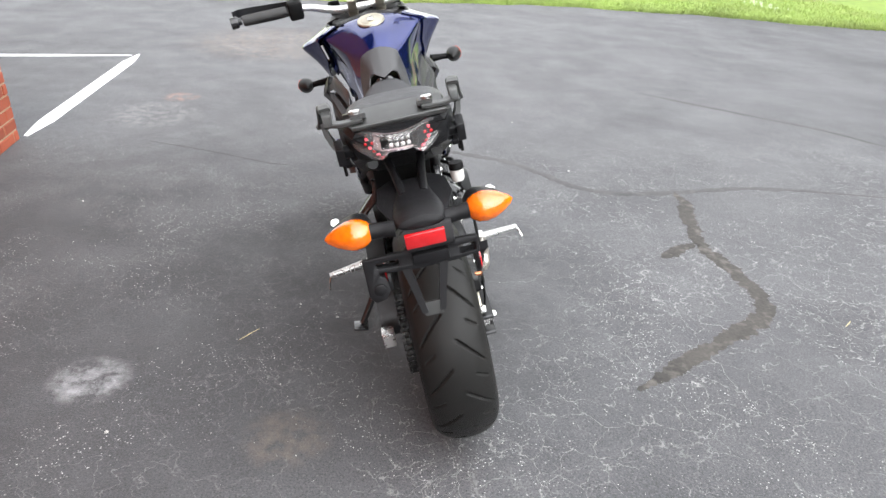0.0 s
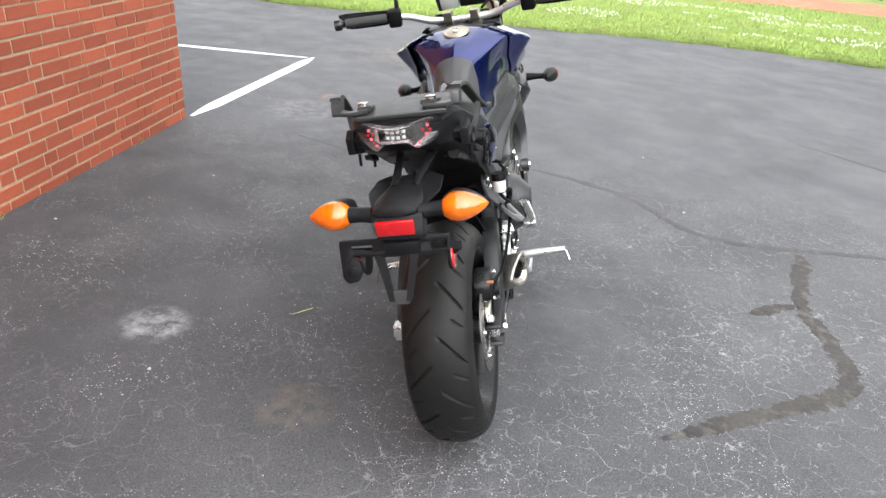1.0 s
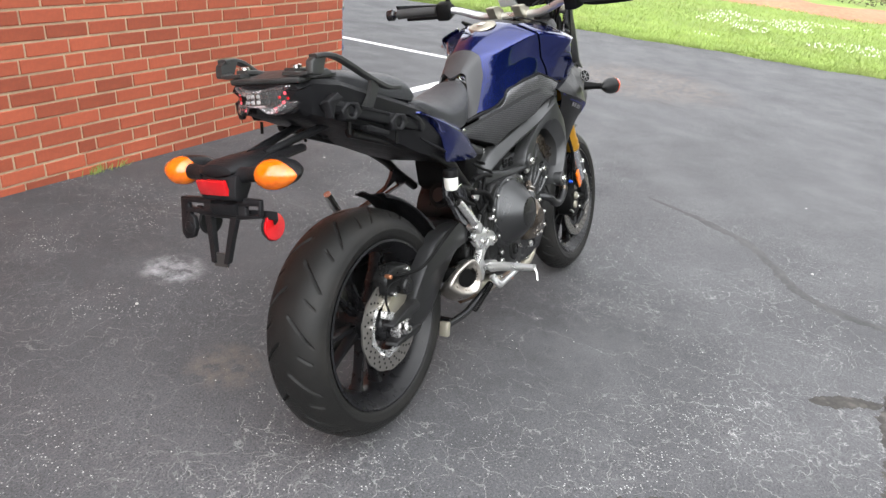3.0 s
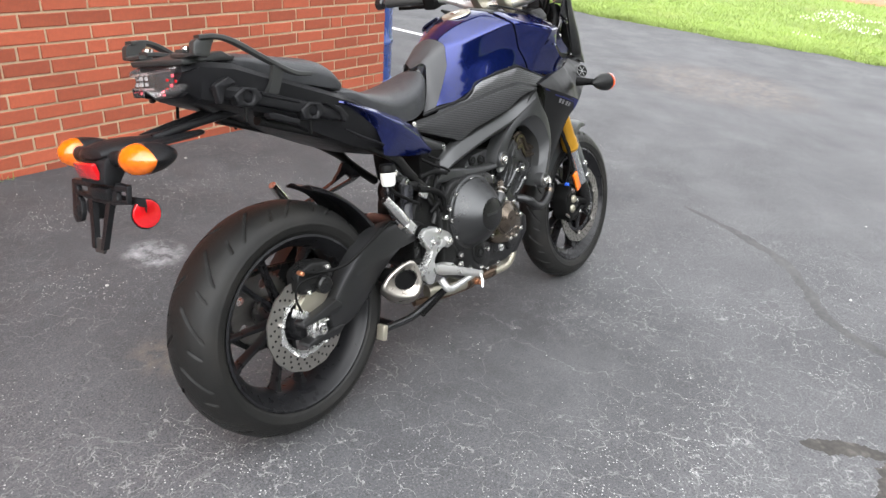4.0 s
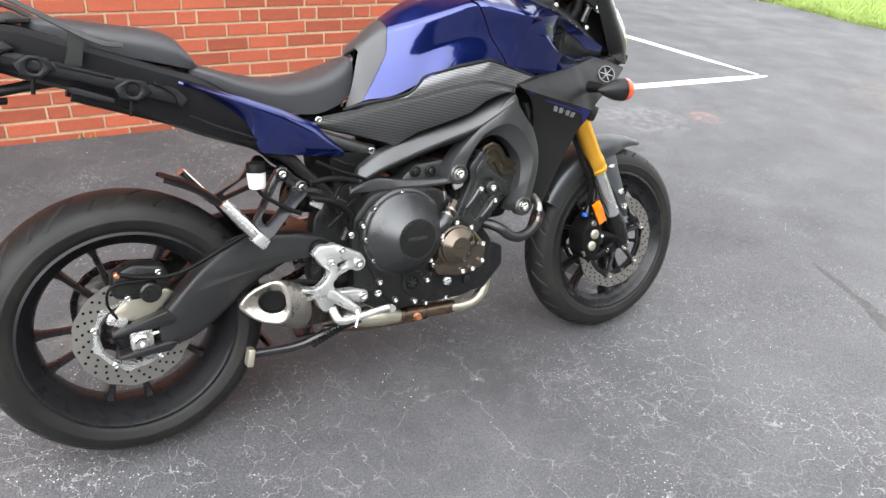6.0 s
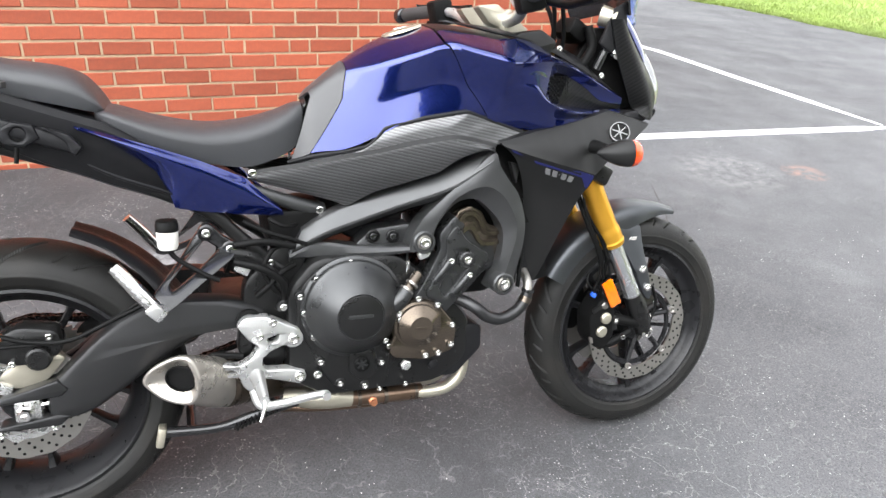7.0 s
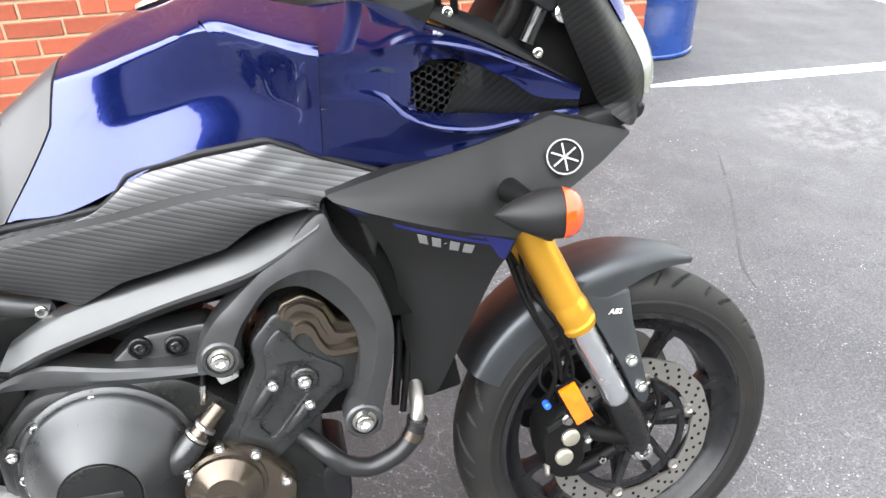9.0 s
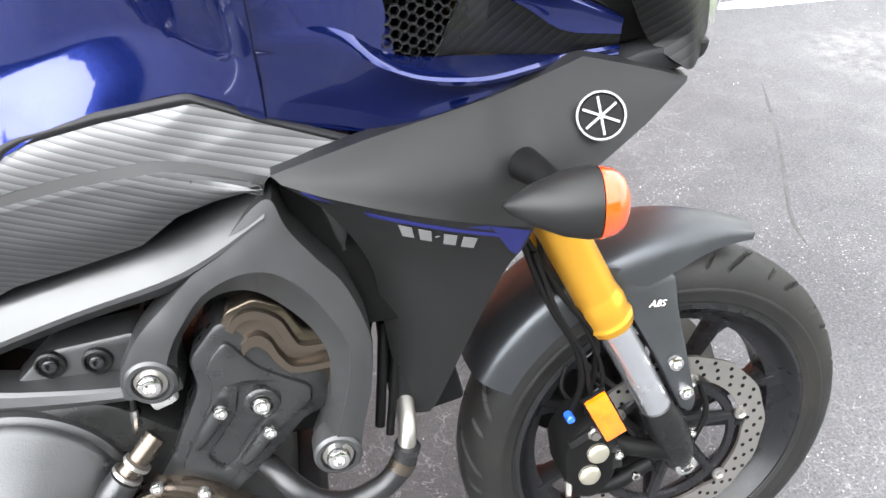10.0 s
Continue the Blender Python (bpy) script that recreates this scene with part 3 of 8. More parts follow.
def strip(name, pts, width, mat, label, category, seed=0, rag=0.0, lift=0.004, steps=60):
    """A thin coat laid along a line on the ground."""
    rnd = random.Random(seed)
    line = spline([(x, y, 0) for x, y in pts], steps) if len(pts) > 2 else even([(x, y, 0) for x, y in pts], steps)
    verts, faces = [], []
    for i, p in enumerate(line):
        d = (line[min(i + 1, steps - 1)] - line[max(i - 1, 0)]).normalized()
        nrm = Vector((-d.y, d.x, 0))
        taper = min(1, 0.25 + 6 * i / steps, 0.25 + 6 * (steps - 1 - i) / steps) if rag else 1
        for q in (-1, -0.5, 0, 0.5, 1):
            wob = rag * (1.1 * noise.noise(Vector((p.x * 9 + seed, p.y * 9, q * 3))) + 0.7 * noise.noise(Vector((p.x * 30 + seed, p.y * 30, q * 3))) + 0.8 * noise.noise(Vector((p.x * 75 + seed, p.y * 75, q * 3)))) if abs(q) == 1 else 0
            e = p + nrm * q * (width / 2 * taper * (1 + wob))
            verts.append((e.x, e.y, ground_height(e.x, e.y) + (lift if abs(q) < 1 else lift * 0.3)))
        if i:
            b = (i - 1) * 5
            faces += [(b + j, b + j + 1, b + j + 6, b + j + 5) for j in range(4)]
    me = bpy.data.meshes.new(name)
    me.from_pydata(verts, [], faces)
    me.materials.append(mat)
    me.shade_smooth()
    return tagged(new(name, me), label, category, kind="structure")


strip("parking_line", [(0.05, -0.01), (2.45, -0.115)], 0.10, WHITEPAINT, "white painted parking line on the asphalt", "road marking", 1, 0.03, steps=50)
strip("parking_line", [(2.41, -0.07), (2.28, 1.2), (2.2, 2.2), (2.11, 2.7), (1.75, 6.0)], 0.095, WHITEPAINT, "white painted parking line on the asphalt", "road marking", 2, 0.03, steps=90)
strip("crack_filler", [(-2.56, -2.67), (-2.45, -2.86), (-2.32, -3.09), (-2.17, -3.33), (-2.00, -3.41), (-1.81, -3.42), (-1.56, -3.40), (-1.35, -3.46), (-1.07, -3.56), (-0.91, -3.58)],
      0.07, FILLER, "brown sandy filler along a crack in the asphalt", "crack filler", 5, 0.6, lift=0.0025, steps=240)
strip("crack_filler", [(-1.53, -3.38), (-1.59, -3.27), (-1.66, -3.16)], 0.05, FILLER, "brown sandy filler along a short side crack", "crack filler", 6, 0.6, lift=0.0025)
strip("crack_filler", [(-0.10, -2.22), (-0.22, -2.53), (-0.41, -2.82), (-0.75, -3.04), (-0.90, -3.25), (-0.91, -3.58), (-0.88, -4.12), (-1.03, -4.78)],
      0.050, FAINTFILLER, "faint thin filler along a long crack", "crack filler", 7, 0.6, lift=0.002, steps=170)
strip("crack_filler", [(1.30, -4.31), (0.70, -4.85), (0.25, -5.26), (-0.14, -5.49)], 0.050, FAINTFILLER, "faint thin filler along a far crack", "crack filler", 8, 0.6, lift=0.002, steps=120)
strip("crack_filler", [(-0.03, -0.71), (-0.20, -1.06), (-0.38, -1.38), (-0.42, -1.51)], 0.010, FAINTFILLER, "hairline crack in the asphalt", "crack", 9, 0.5, lift=0.002)


def chips():
    """Loose pale chips and grit on the asphalt."""
    rnd = random.Random(11)
    verts, faces = [], []
    while len(verts) < 4 * 2600:
        x, y = rnd.uniform(-4.2, 0.8), rnd.uniform(-4.2, -0.1)
        if noise.noise(Vector((x * 1.6, y * 1.6, 9))) < rnd.uniform(-0.1, 0.35):
            continue
        s, a = 0.0014 * rnd.uniform(0.6, 1.6) ** 2, rnd.uniform(0, 6)
        b, z = len(verts), ground_height(x, y)
        for i in range(3):
            verts.append((x + s * math.cos(a + 2.1 * i), y + s * math.sin(a + 2.1 * i), z - 0.001))
        verts.append((x, y, z + s * 0.9))
        faces += [(b, b + 1, b + 3), (b + 1, b + 2, b + 3), (b + 2, b, b + 3)]
    me = bpy.data.meshes.new("grit")
    me.from_pydata(verts, [], faces)
    me.materials.append(STONE)
    return tagged(new("grit", me), "loose pale grit scattered over the asphalt", "grit", kind="stuff")


chips()


def straw(x, y, turn, length):
    bm = bmesh.new()
    c, s = math.cos(turn), math.sin(turn)
    ring = lambda k, w: [Vector((x + c * k + s * w * math.cos(a), y + s * k - c * w * math.cos(a), ground_height(x, y) + 0.003 + w * math.sin(a))) for a in (0, 1.57, 3.14, 4.71)]
    loft([ring(-length / 2, 0.0012), ring(0, 0.002), ring(length / 2, 0.001)], bm)
    return tagged(part("straw", bm, STRAW, None), "dry yellow straw lying on the asphalt", "straw")


straw(-2.145, -1.455, 2.35, 0.085)
straw(-2.25, -3.635, 2.2, 0.05)


def pebble(x, y, s, seed):
    rnd = random.Random(seed)
    bm = bmesh.new()
    bmesh.ops.create_icosphere(bm, subdivisions=1, radius=s)
    for v in bm.verts:
        v.co *= rnd.uniform(0.75, 1.15)
        v.co.z *= 0.6
        v.co += Vector((x, y, ground_height(x, y) + s * 0.45))
    return tagged(part("pebble", bm, STONE, None, sharp=20), "small pale stone lying on the asphalt", "stone", "loose stones")


for i, (x, y, s) in enumerate(((-2.05, -1.75, 0.006), (-2.607, -1.118, 0.007), (-1.95, -1.62, 0.005), (-0.55, -3.1, 0.008), (0.4, -3.0, 0.007), (-0.95, -0.6, 0.006), (-1.7, -0.22, 0.008))):
    pebble(x, y, s, i)


# ---- the brick building ----
def box_thing(name, lo, hi, mat, label, category, kind="structure"):
    bm = bmesh.new()
    bmesh.ops.create_cube(bm, size=1, matrix=Matrix.Translation([(a + b) / 2 for a, b in zip(lo, hi)]) @ Matrix.Diagonal([b - a for a, b in zip(lo, hi)] + [1]))
    ob = part(name, bm, mat, None)
    return tagged(ob, label, category, kind=kind)


wall = box_thing("wall_north", (-9.0, 0.005, -0.15), (-0.006, 0.25, 4.4), MORTAR, "red brick wall laid with tan mortar", "wall")
box_thing("wall_east", (-0.25, 0.25, -0.15), (0.0, 7.0, 4.4), BRICK, "plain brick end wall of the building", "wall")
box_thing("wall_west", (-9.0, 0.25, -0.15), (-8.75, 7.0, 4.4), BRICK, "plain brick end wall of the building", "wall")
box_thing("roof", (-9.4, -0.45, 4.4), (0.45, 7.3, 4.6), PLASTIC, "flat dark roof of the brick building", "roof")
COURSE, ZERO, HALF = 0.0655, 0.0095, 0.2015


def brick_mesh(length, seed):
    """One fired brick, a little uneven, with worn edges."""
    rnd = random.Random(seed)
    bm = bmesh.new()
    h = COURSE - 0.010
    bmesh.ops.create_cube(bm, size=1, matrix=Matrix.Translation((0, 0.04, 0)) @ Matrix.Diagonal((length, 0.08, h, 1)))
    front = [e for e in bm.edges if all(v.co.y < 0.01 for v in e.verts)]
    bmesh.ops.bevel(bm, geom=front, offset=0.003, segments=1, affect="EDGES")
    for v in bm.verts:
        v.co += Vector([rnd.uniform(-0.0009, 0.0009) for _ in range(3)])
    me = bpy.data.meshes.new("brick")
    bm.to_mesh(me)
    bm.free()
    me.materials.append(BRICK)
    return me


def bricks():
    rnd = random.Random(21)
    meshes = {}
    rest_v, rest_f = [], []
    for c in range(-2, 66):
        z = ZERO + (c + 0.5) * COURSE
        header_row = (c - 2) % 6 == 0
        cells, x = [], 0.0
        if header_row:
            x, k = 0.0, 0
            start = 0.0 if ((c - 2) // 6) % 2 == 0 else -0.05
            edges = [0.0]
            off = -1.606 + 0.3015 * 5
            xs = []
            e = off + 0.3015 * 2
            while e > -9.0:
                xs += [e, e - 0.095]
                e -= 0.3015
            xs = sorted((v for v in xs if v < -0.04), reverse=True)
            edges += xs
        else:
            off = (-1.669 if c % 2 == 0 else -1.569) + HALF * 9
            xs = []
            e = off
            while e > -9.0:
                if e < -0.04:
                    xs.append(e)
                e -= HALF
            edges = [0.0] + xs
        for a, b in zip(edges, edges[1:]):
            length = round(a - b - 0.010, 3)
            mid = (a + b) / 2 - 0.0
            near = mid > -3.35 and z < 0.86 and z > 0.0
            if near:
                key = (length, rnd.randrange(3))
                if key not in meshes:
                    meshes[key] = brick_mesh(length, len(meshes))
                ob = new("brick", meshes[key])
                ob.parent = wall
                ob.matrix_basis = pose(mid, rnd.uniform(-0.0015, 0.0015), z, 0, rnd.uniform(-0.35, 0.35), rnd.uniform(-0.3, 0.3))
            else:
                b0 = len(rest_v)
                h = COURSE / 2 - 0.005
                rest_v += [(mid + sx * length / 2, sy, z + sz * h) for sy in (0.0, 0.08) for sx, sz in ((-1, -1), (1, -1), (1, 1), (-1, 1))]
                rest_f += [tuple(b0 + i for i in q) for q in ((0, 1, 2, 3), (0, 4, 5, 1), (1, 5, 6, 2), (2, 6, 7, 3), (3, 7, 4, 0))]
    me = bpy.data.meshes.new("far_bricks")
    me.from_pydata(rest_v, [], rest_f)
    me.materials.append(BRICK)
    ob = new("far_bricks", me)
    ob.parent = wall
    tagged(ob, kind="stuff")


# ---- the oil drum ----
def drum():
    root = tagged(new("oil_drum"), "blue painted steel drum standing by the wall corner", "drum")
    z0 = ground_height(0.3, 0.58)
    root.matrix_basis = Matrix.Translation((0.305, 0.585, z0))
    prof = [(0.0, 0.0), (0.012, 0.27), (0.0, 0.279), (0.0, 0.287), (0.012, 0.287), (0.018, 0.281)]
    for k in (0.29, 0.58):
        prof += [(k - 0.03, 0.281), (k - 0.015, 0.288), (k, 0.293), (k + 0.015, 0.288), (k + 0.03, 0.281)]
    prof += [(0.86, 0.281), (0.865, 0.287), (0.88, 0.287), (0.88, 0.279), (0.868, 0.27), (0.868, 0.0)]
    part("body", lathe(prof, (0, 0, 0), axis=(0, 0, 1), seg=64), DRUMBLUE, root)
    part("bung", lathe([(0.868, 0.0), (0.868, 0.03), (0.88, 0.03), (0.884, 0.025), (0.884, 0.0)], (0.12, 0.1, 0), axis=(0, 0, 1), seg=20), CHROME, root, "metal bung in the lid")


drum()


# ---- beyond the lawn ----
def far_bank():
    ys = axis_steps(-60, 10, -24, -2, 0.4)
    ds = [0, 0.5, 1.0, 1.6, 2.3, 3.2]
    verts, faces = [], []
    for y in ys:
        for j, d in enumerate(ds):
            x = 14.2 + 0.9 * noise.noise(Vector((y * 0.35, 0, 1))) + d * (0.9 + 0.7 * noise.noise(Vector((y * 0.4, 3, 1)))) + 0.2 * noise.noise(Vector((y * 1.5, j, 1)))
            verts.append((x, y, lawn_height(x, y) + 0.02 + (0.16 * math.sin(math.pi * j / 5) if 0 < j < 5 else -0.05) + 0.06 * noise.noise(Vector((x, y * 1.3, 2)))))
    k = len(ds)
    for i in range(len(ys) - 1):
        faces += [(i * k + j, (i + 1) * k + j, (i + 1) * k + j + 1, i * k + j + 1) for j in range(k - 1)]
    me = bpy.data.meshes.new("clay_bank")
    me.from_pydata(verts, [], faces)
    me.materials.append(CLAY)
    me.shade_smooth()
    return tagged(new("clay_bank", me), "low uneven bank of bare reddish clay behind the lawn", "bank", kind="structure")


far_bank()


def brush():
    rnd = random.Random(8)
    for name, mat, count, label in (("brush_leaves", BRUSHLEAF, 26000, "dull green leaves of wild brush behind the bank"), ("brush_twigs", TWIG, 9000, "bare brown twigs of wild brush behind the bank")):
        verts, faces = [], []
        for _ in range(count):
            y = rnd.uniform(-60, 25)
            x = 19.5 + 0.03 * y + rnd.random() ** 2 * 6 + 0.8 * noise.noise(Vector((y * 0.7, 0, 0)))
            top = 1.6 + 1.1 * noise.noise(Vector((x * 0.4, y * 0.5, 4)))
            z = lawn_height(x, y) + rnd.random() * max(top, 0.3)
            s = rnd.uniform(0.03, 0.09)
            b = len(verts)
            d = Vector((rnd.gauss(0, 1), rnd.gauss(0, 1), rnd.gauss(0.4, 1))).normalized()
            e = d.orthogonal().normalized()
            if name == "brush_twigs":
                s *= 5
                e *= 0.05
            for q in (d * s, e * s * 0.5, -d * s, -e * s * 0.5):
                verts.append((x + q.x, y + q.y, max(z + q.z, 0.0 + lawn_height(x, y))))
            faces.append((b, b + 1, b + 2, b + 3))
        me = bpy.data.meshes.new(name)
        me.from_pydata(verts, [], faces)
        me.materials.append(mat)
        tagged(new(name, me), label, "brush", kind="stuff")


brush()


def woods():
    """Unseen dark trees added behind the walk to darken reflections and side faces: leaf clumps on a ragged skyline."""
    rnd = random.Random(15)
    verts, faces = [], []
    for i in range(15000):
        a = radians(rnd.uniform(172, 318))
        d = 21 + rnd.random() * 5
        x, y = d * math.cos(a) - 1.5, d * math.sin(a)
        top = 8.2 + 2.4 * noise.noise(Vector((x * 0.22, y * 0.22, 7))) + 1.2 * noise.noise(Vector((x * 0.8, y * 0.8, 3)))
        top *= 1 - 0.58 * max(0, 1 - (max(0, abs(math.degrees(a) - 213) - 32) / 10))   # lowered towards the sun so that the tank mirrors bright sky
        z = top * (1 - rnd.random() ** 1.4)
        s = rnd.uniform(0.35, 0.85)
        b = len(verts)
        u = Vector((rnd.gauss(0, 1), rnd.gauss(0, 1), rnd.gauss(0, 1))).normalized()
        w = u.orthogonal().normalized()
        for q in (u, w * 0.6, -u, -w * 0.6):
            verts.append((x + q.x * s, y + q.y * s, max(z + q.z * s, -1.0)))
        faces.append((b, b + 1, b + 2, b + 3))
    me = bpy.data.meshes.new("unseen_woods")
    me.from_pydata(verts, [], faces)
    me.materials.append(WOODS)
    return tagged(new("unseen_woods", me), "unseen dark green trees added behind the walk to darken reflections", "woods", kind="stuff")


woods()


def weed(x, seed, count):
    """A tuft of grass growing out of the joint at the foot of the wall."""
    rnd = random.Random(seed)
    bm = bmesh.new()
    z = ground_height(x, 0)
    for _ in range(count):
        px, py = x + rnd.gauss(0, 0.03), -0.006 - abs(rnd.gauss(0, 0.012))
        h, lean = rnd.uniform(0.02, 0.06), Vector((rnd.gauss(0, 0.02), -abs(rnd.gauss(0, 0.02)), 0))
        w = Vector((rnd.uniform(-1, 1), rnd.uniform(-1, 1), 0)).normalized() * 0.0022
        b = Vector((px, py, z - 0.004))
        a = [bm.verts.new(p) for p in (b - w, b + w, b + lean * 0.5 + w * 0.8 + Vector((0, 0, h * 0.6)), b + lean + Vector((0, 0, h)), b + lean * 0.5 - w * 0.8 + Vector((0, 0, h * 0.6)))]
        bm.faces.new(a)
    return tagged(part("weed", bm, GRASSMAT, None), "small tuft of green grass at the foot of the wall", "weed", kind="stuff")


for i, (x, n) in enumerate(((-1.93, 40), (-1.80, 14), (-2.45, 10), (-3.05, 16), (-0.6, 8))):
    weed(x, 40 + i, n)


# ---- the motorcycle ----
bike = tagged(new("motorcycle"), "dark blue touring motorcycle leaning on its side stand on asphalt", "motorcycle")
bike.matrix_basis = pose(-2.619, -2.098, -0.027, -11.56, 2.54, -1.275)


def tyre(name, centre, radius, half, count, parent, label):
    """A road tyre with slanting grooves cut into its tread."""
    seg = 900
    k = half / 0.092
    prof = [(0.0, 0.0), (0.016, 0.0008), (0.032, 0.0035), (0.048, 0.009), (0.062, 0.017), (0.074, 0.027), (0.083, 0.039), (0.089, 0.052), (0.091, 0.063), (0.089, 0.076), (0.083, 0.089), (0.077, 0.097)]
    line = spline([(a * k, b * (radius - 0.2225) / 0.097, 0) for a, b in prof], 42)
    right = [(p.x, radius - p.y) for p in line]
    for i, bump in ((29, 0.0010), (30, 0.0014), (31, 0.0010), (36, 0.0010), (39, 0.0014)):
        right[i] = (right[i][0] + bump, right[i][1] + bump * 0.5)
    full = [(-a, b) for a, b in right[:0:-1]] + right
    depth = 0.0060
    bm = bmesh.new()
    c = P(*centre)
    rows = []
    for i in range(seg):
        th = 2 * math.pi * i / seg
        ring = []
        for a, rho in full:
            w = a / half
            cut = 0.0
            for side in (-1, 1):
                s = w * side
                if 0.08 < s < 0.86:
                    ph = (th * count / (2 * math.pi) + (0.5 if side > 0 else 0.0) - 0.50 * s - 0.25 * s * s) % 1.0
                    wide = 0.036 * (1.2 - 0.4 * s)
                    cut = max(cut, depth * max(0, min(1, (s - 0.08) * 9, (0.86 - s) * 9, (wide - abs(ph - 0.5)) / (0.45 * wide))))
                if 0.46 < s < 0.82:
                    ph = (th * count / (2 * math.pi) + (0.5 if side > 0 else 0.0) - 0.5 * s + 0.5) % 1.0
                    cut = max(cut, depth * 0.7 * max(0, min(1, (s - 0.46) * 14, (0.82 - s) * 14, (0.030 - abs(ph - 0.5)) / 0.014)))
            rho2 = rho - cut
            ring.append(bm.verts.new(c + Vector((rho2 * math.cos(th), -a, rho2 * math.sin(th)))))
        rows.append(ring)
    m = len(full)
    for i in range(seg):
        a, b = rows[i], rows[(i + 1) % seg]
        for j in range(m - 1):
            bm.faces.new((a[j], a[j + 1], b[j + 1], b[j]))
    return part(name, bm, RUBBER, parent, label, 25)


def rim(centre, half, parent, spokes, first, hub, offset=0.0):
    """A black cast wheel: barrel with stepped lips, hub and tapering spokes."""
    wheel = part("rim", lathe([(-half, 0.221), (-half - 0.004, 0.225), (-half - 0.006, 0.219), (-half + 0.002, 0.212), (-half + 0.012, 0.207), (-half + 0.022, 0.196), (-0.02, 0.186), (0.02, 0.186),
                               (half - 0.022, 0.196), (half - 0.012, 0.207), (half - 0.002, 0.212), (half + 0.006, 0.219), (half + 0.004, 0.225), (half, 0.221), (half - 0.014, 0.216), (0, 0.198), (-half + 0.014, 0.216), (-half, 0.221)],
                              centre, seg=96), RIM, parent, "black cast rim")
    part("hub", lathe([(-hub, 0.0), (-hub, 0.034), (-hub + 0.01, 0.042), (-0.02, 0.05), (0.02, 0.05), (hub - 0.01, 0.042), (hub, 0.034), (hub, 0.0)], centre, seg=32), RIM, wheel)
    for i in range(spokes):
        a = radians(first + 360 / spokes * i + (5 if i % 2 else -5))
        d, t = Vector((math.cos(a), 0, math.sin(a))), Vector((-math.sin(a), 0, math.cos(a)))
        rings = []
        for rho, w, h in ((0.036, 0.014, 0.020), (0.07, 0.0085, 0.017), (0.13, 0.0065, 0.014), (0.172, 0.0075, 0.017), (0.196, 0.014, 0.026)):
            p = P(*centre) + d * rho + Vector((0, -offset, 0))
            q = Vector((0, 1, 0))
            rings.append([p + t * w * u + q * h * v for u, v in ((-1, -0.5), (-0.6, -1), (0.6, -1), (1, -0.5), (1, 0.5), (0.6, 1), (-0.6, 1), (-1, 0.5))])
        part("spoke", loft(rings), RIM, wheel)
    return wheel


def disc(centre, r, outer, inner, parent, label, rows, per_row, side=1, thick=0.005):
    """A drilled brake disc with a scalloped inner edge."""
    bm = bmesh.new()
    seg = 120
    x0, z0 = centre
    rings = []
    for dep in (0, thick):
        for edge in (0, 1):
            ring = []
            for i in range(seg):
                a = 2 * math.pi * i / seg
                rho = (outer + 0.0012 * math.sin(a * 14)) if edge else inner + 0.004 * max(0, math.sin(a * 6)) ** 3 * 2
                ring.append(bm.verts.new(P(x0 + rho * math.cos(a), (r + dep) * side, z0 + rho * math.sin(a))))
            rings.append(ring)
    i0, o0, i1, o1 = rings
    for i in range(seg):
        j = (i + 1) % seg
        for a, b in ((i0, o0), (o0, o1), (o1, i1), (i1, i0)):
            bm.faces.new((a[i], a[j], b[j], b[i]))
    ob = part("brake_disc", bm, STEEL, parent, label)
    holes = bmesh.new()
    for i in range(per_row):
        for j, f in enumerate(rows):
            a = 2 * math.pi * (i + 0.33 * j) / per_row
            rho = inner + (outer - inner) * f
            lathe([(0, 0.0032), (0.0006, 0.0032), (0.0006, 0)], (x0 + rho * math.cos(a), (r + thick) * side, z0 + rho * math.sin(a)), holes, axis=(0, -side, 0), seg=8)
    tagged(part("drilled_hole_pattern", holes, INNER, ob), kind="stuff")
    return ob


# rear wheel
REAR, FRONT = (0.0, 0.005, 0.311), (1.432, 0.003, 0.299)
rear_wheel = tyre("rear_tyre", REAR, 0.302, 0.088, 14, bike, "black road tyre with slanting grooves, dusty")
rim(REAR, 0.076, rear_wheel, 10, 66, 0.09)
rear_disc = disc((0.0, 0.313), 0.092, 0.120, 0.080, rear_wheel, "drilled steel rear brake disc", (0.22, 0.5, 0.78), 24)
part("disc_carrier", lathe([(0, 0.086), (0.004, 0.088), (0.006, 0.072), (0.0, 0.066), (-0.006, 0.07)], (0, 0.092, 0.313), seg=60), ALU, rear_disc, "bright disc carrier ring")
for i in range(5):
    a = radians(20 + 72 * i)
    bolt(rear_disc, 0.079 * math.cos(a), 0.097, 0.313 + 0.079 * math.sin(a), 0.0075)


def sprocket(x, r, z, radius, teeth, parent):
    out = []
    for i in range(teeth * 4):
        a = 2 * math.pi * i / (teeth * 4)
        rho = radius + (0.003 if i % 4 in (0, 1) else -0.004)
        out.append((x + rho * math.cos(a), z + rho * math.sin(a)))
    holes = []
    for k in range(5):
        a0 = 2 * math.pi * k / 5
        holes.append([(x + radius * 0.68 * math.cos(a0) + 0.013 * math.cos(b), z + radius * 0.68 * math.sin(a0) + 0.013 * math.sin(b)) for b in (2 * math.pi * j / 10 for j in range(10))])
    return part("sprocket", plate(out, r - 0.006, r, holes, cham=0.001), STEEL, parent, "toothed steel sprocket")


sprocket(0.0, -0.098, 0.314, 0.100, 45, rear_wheel)


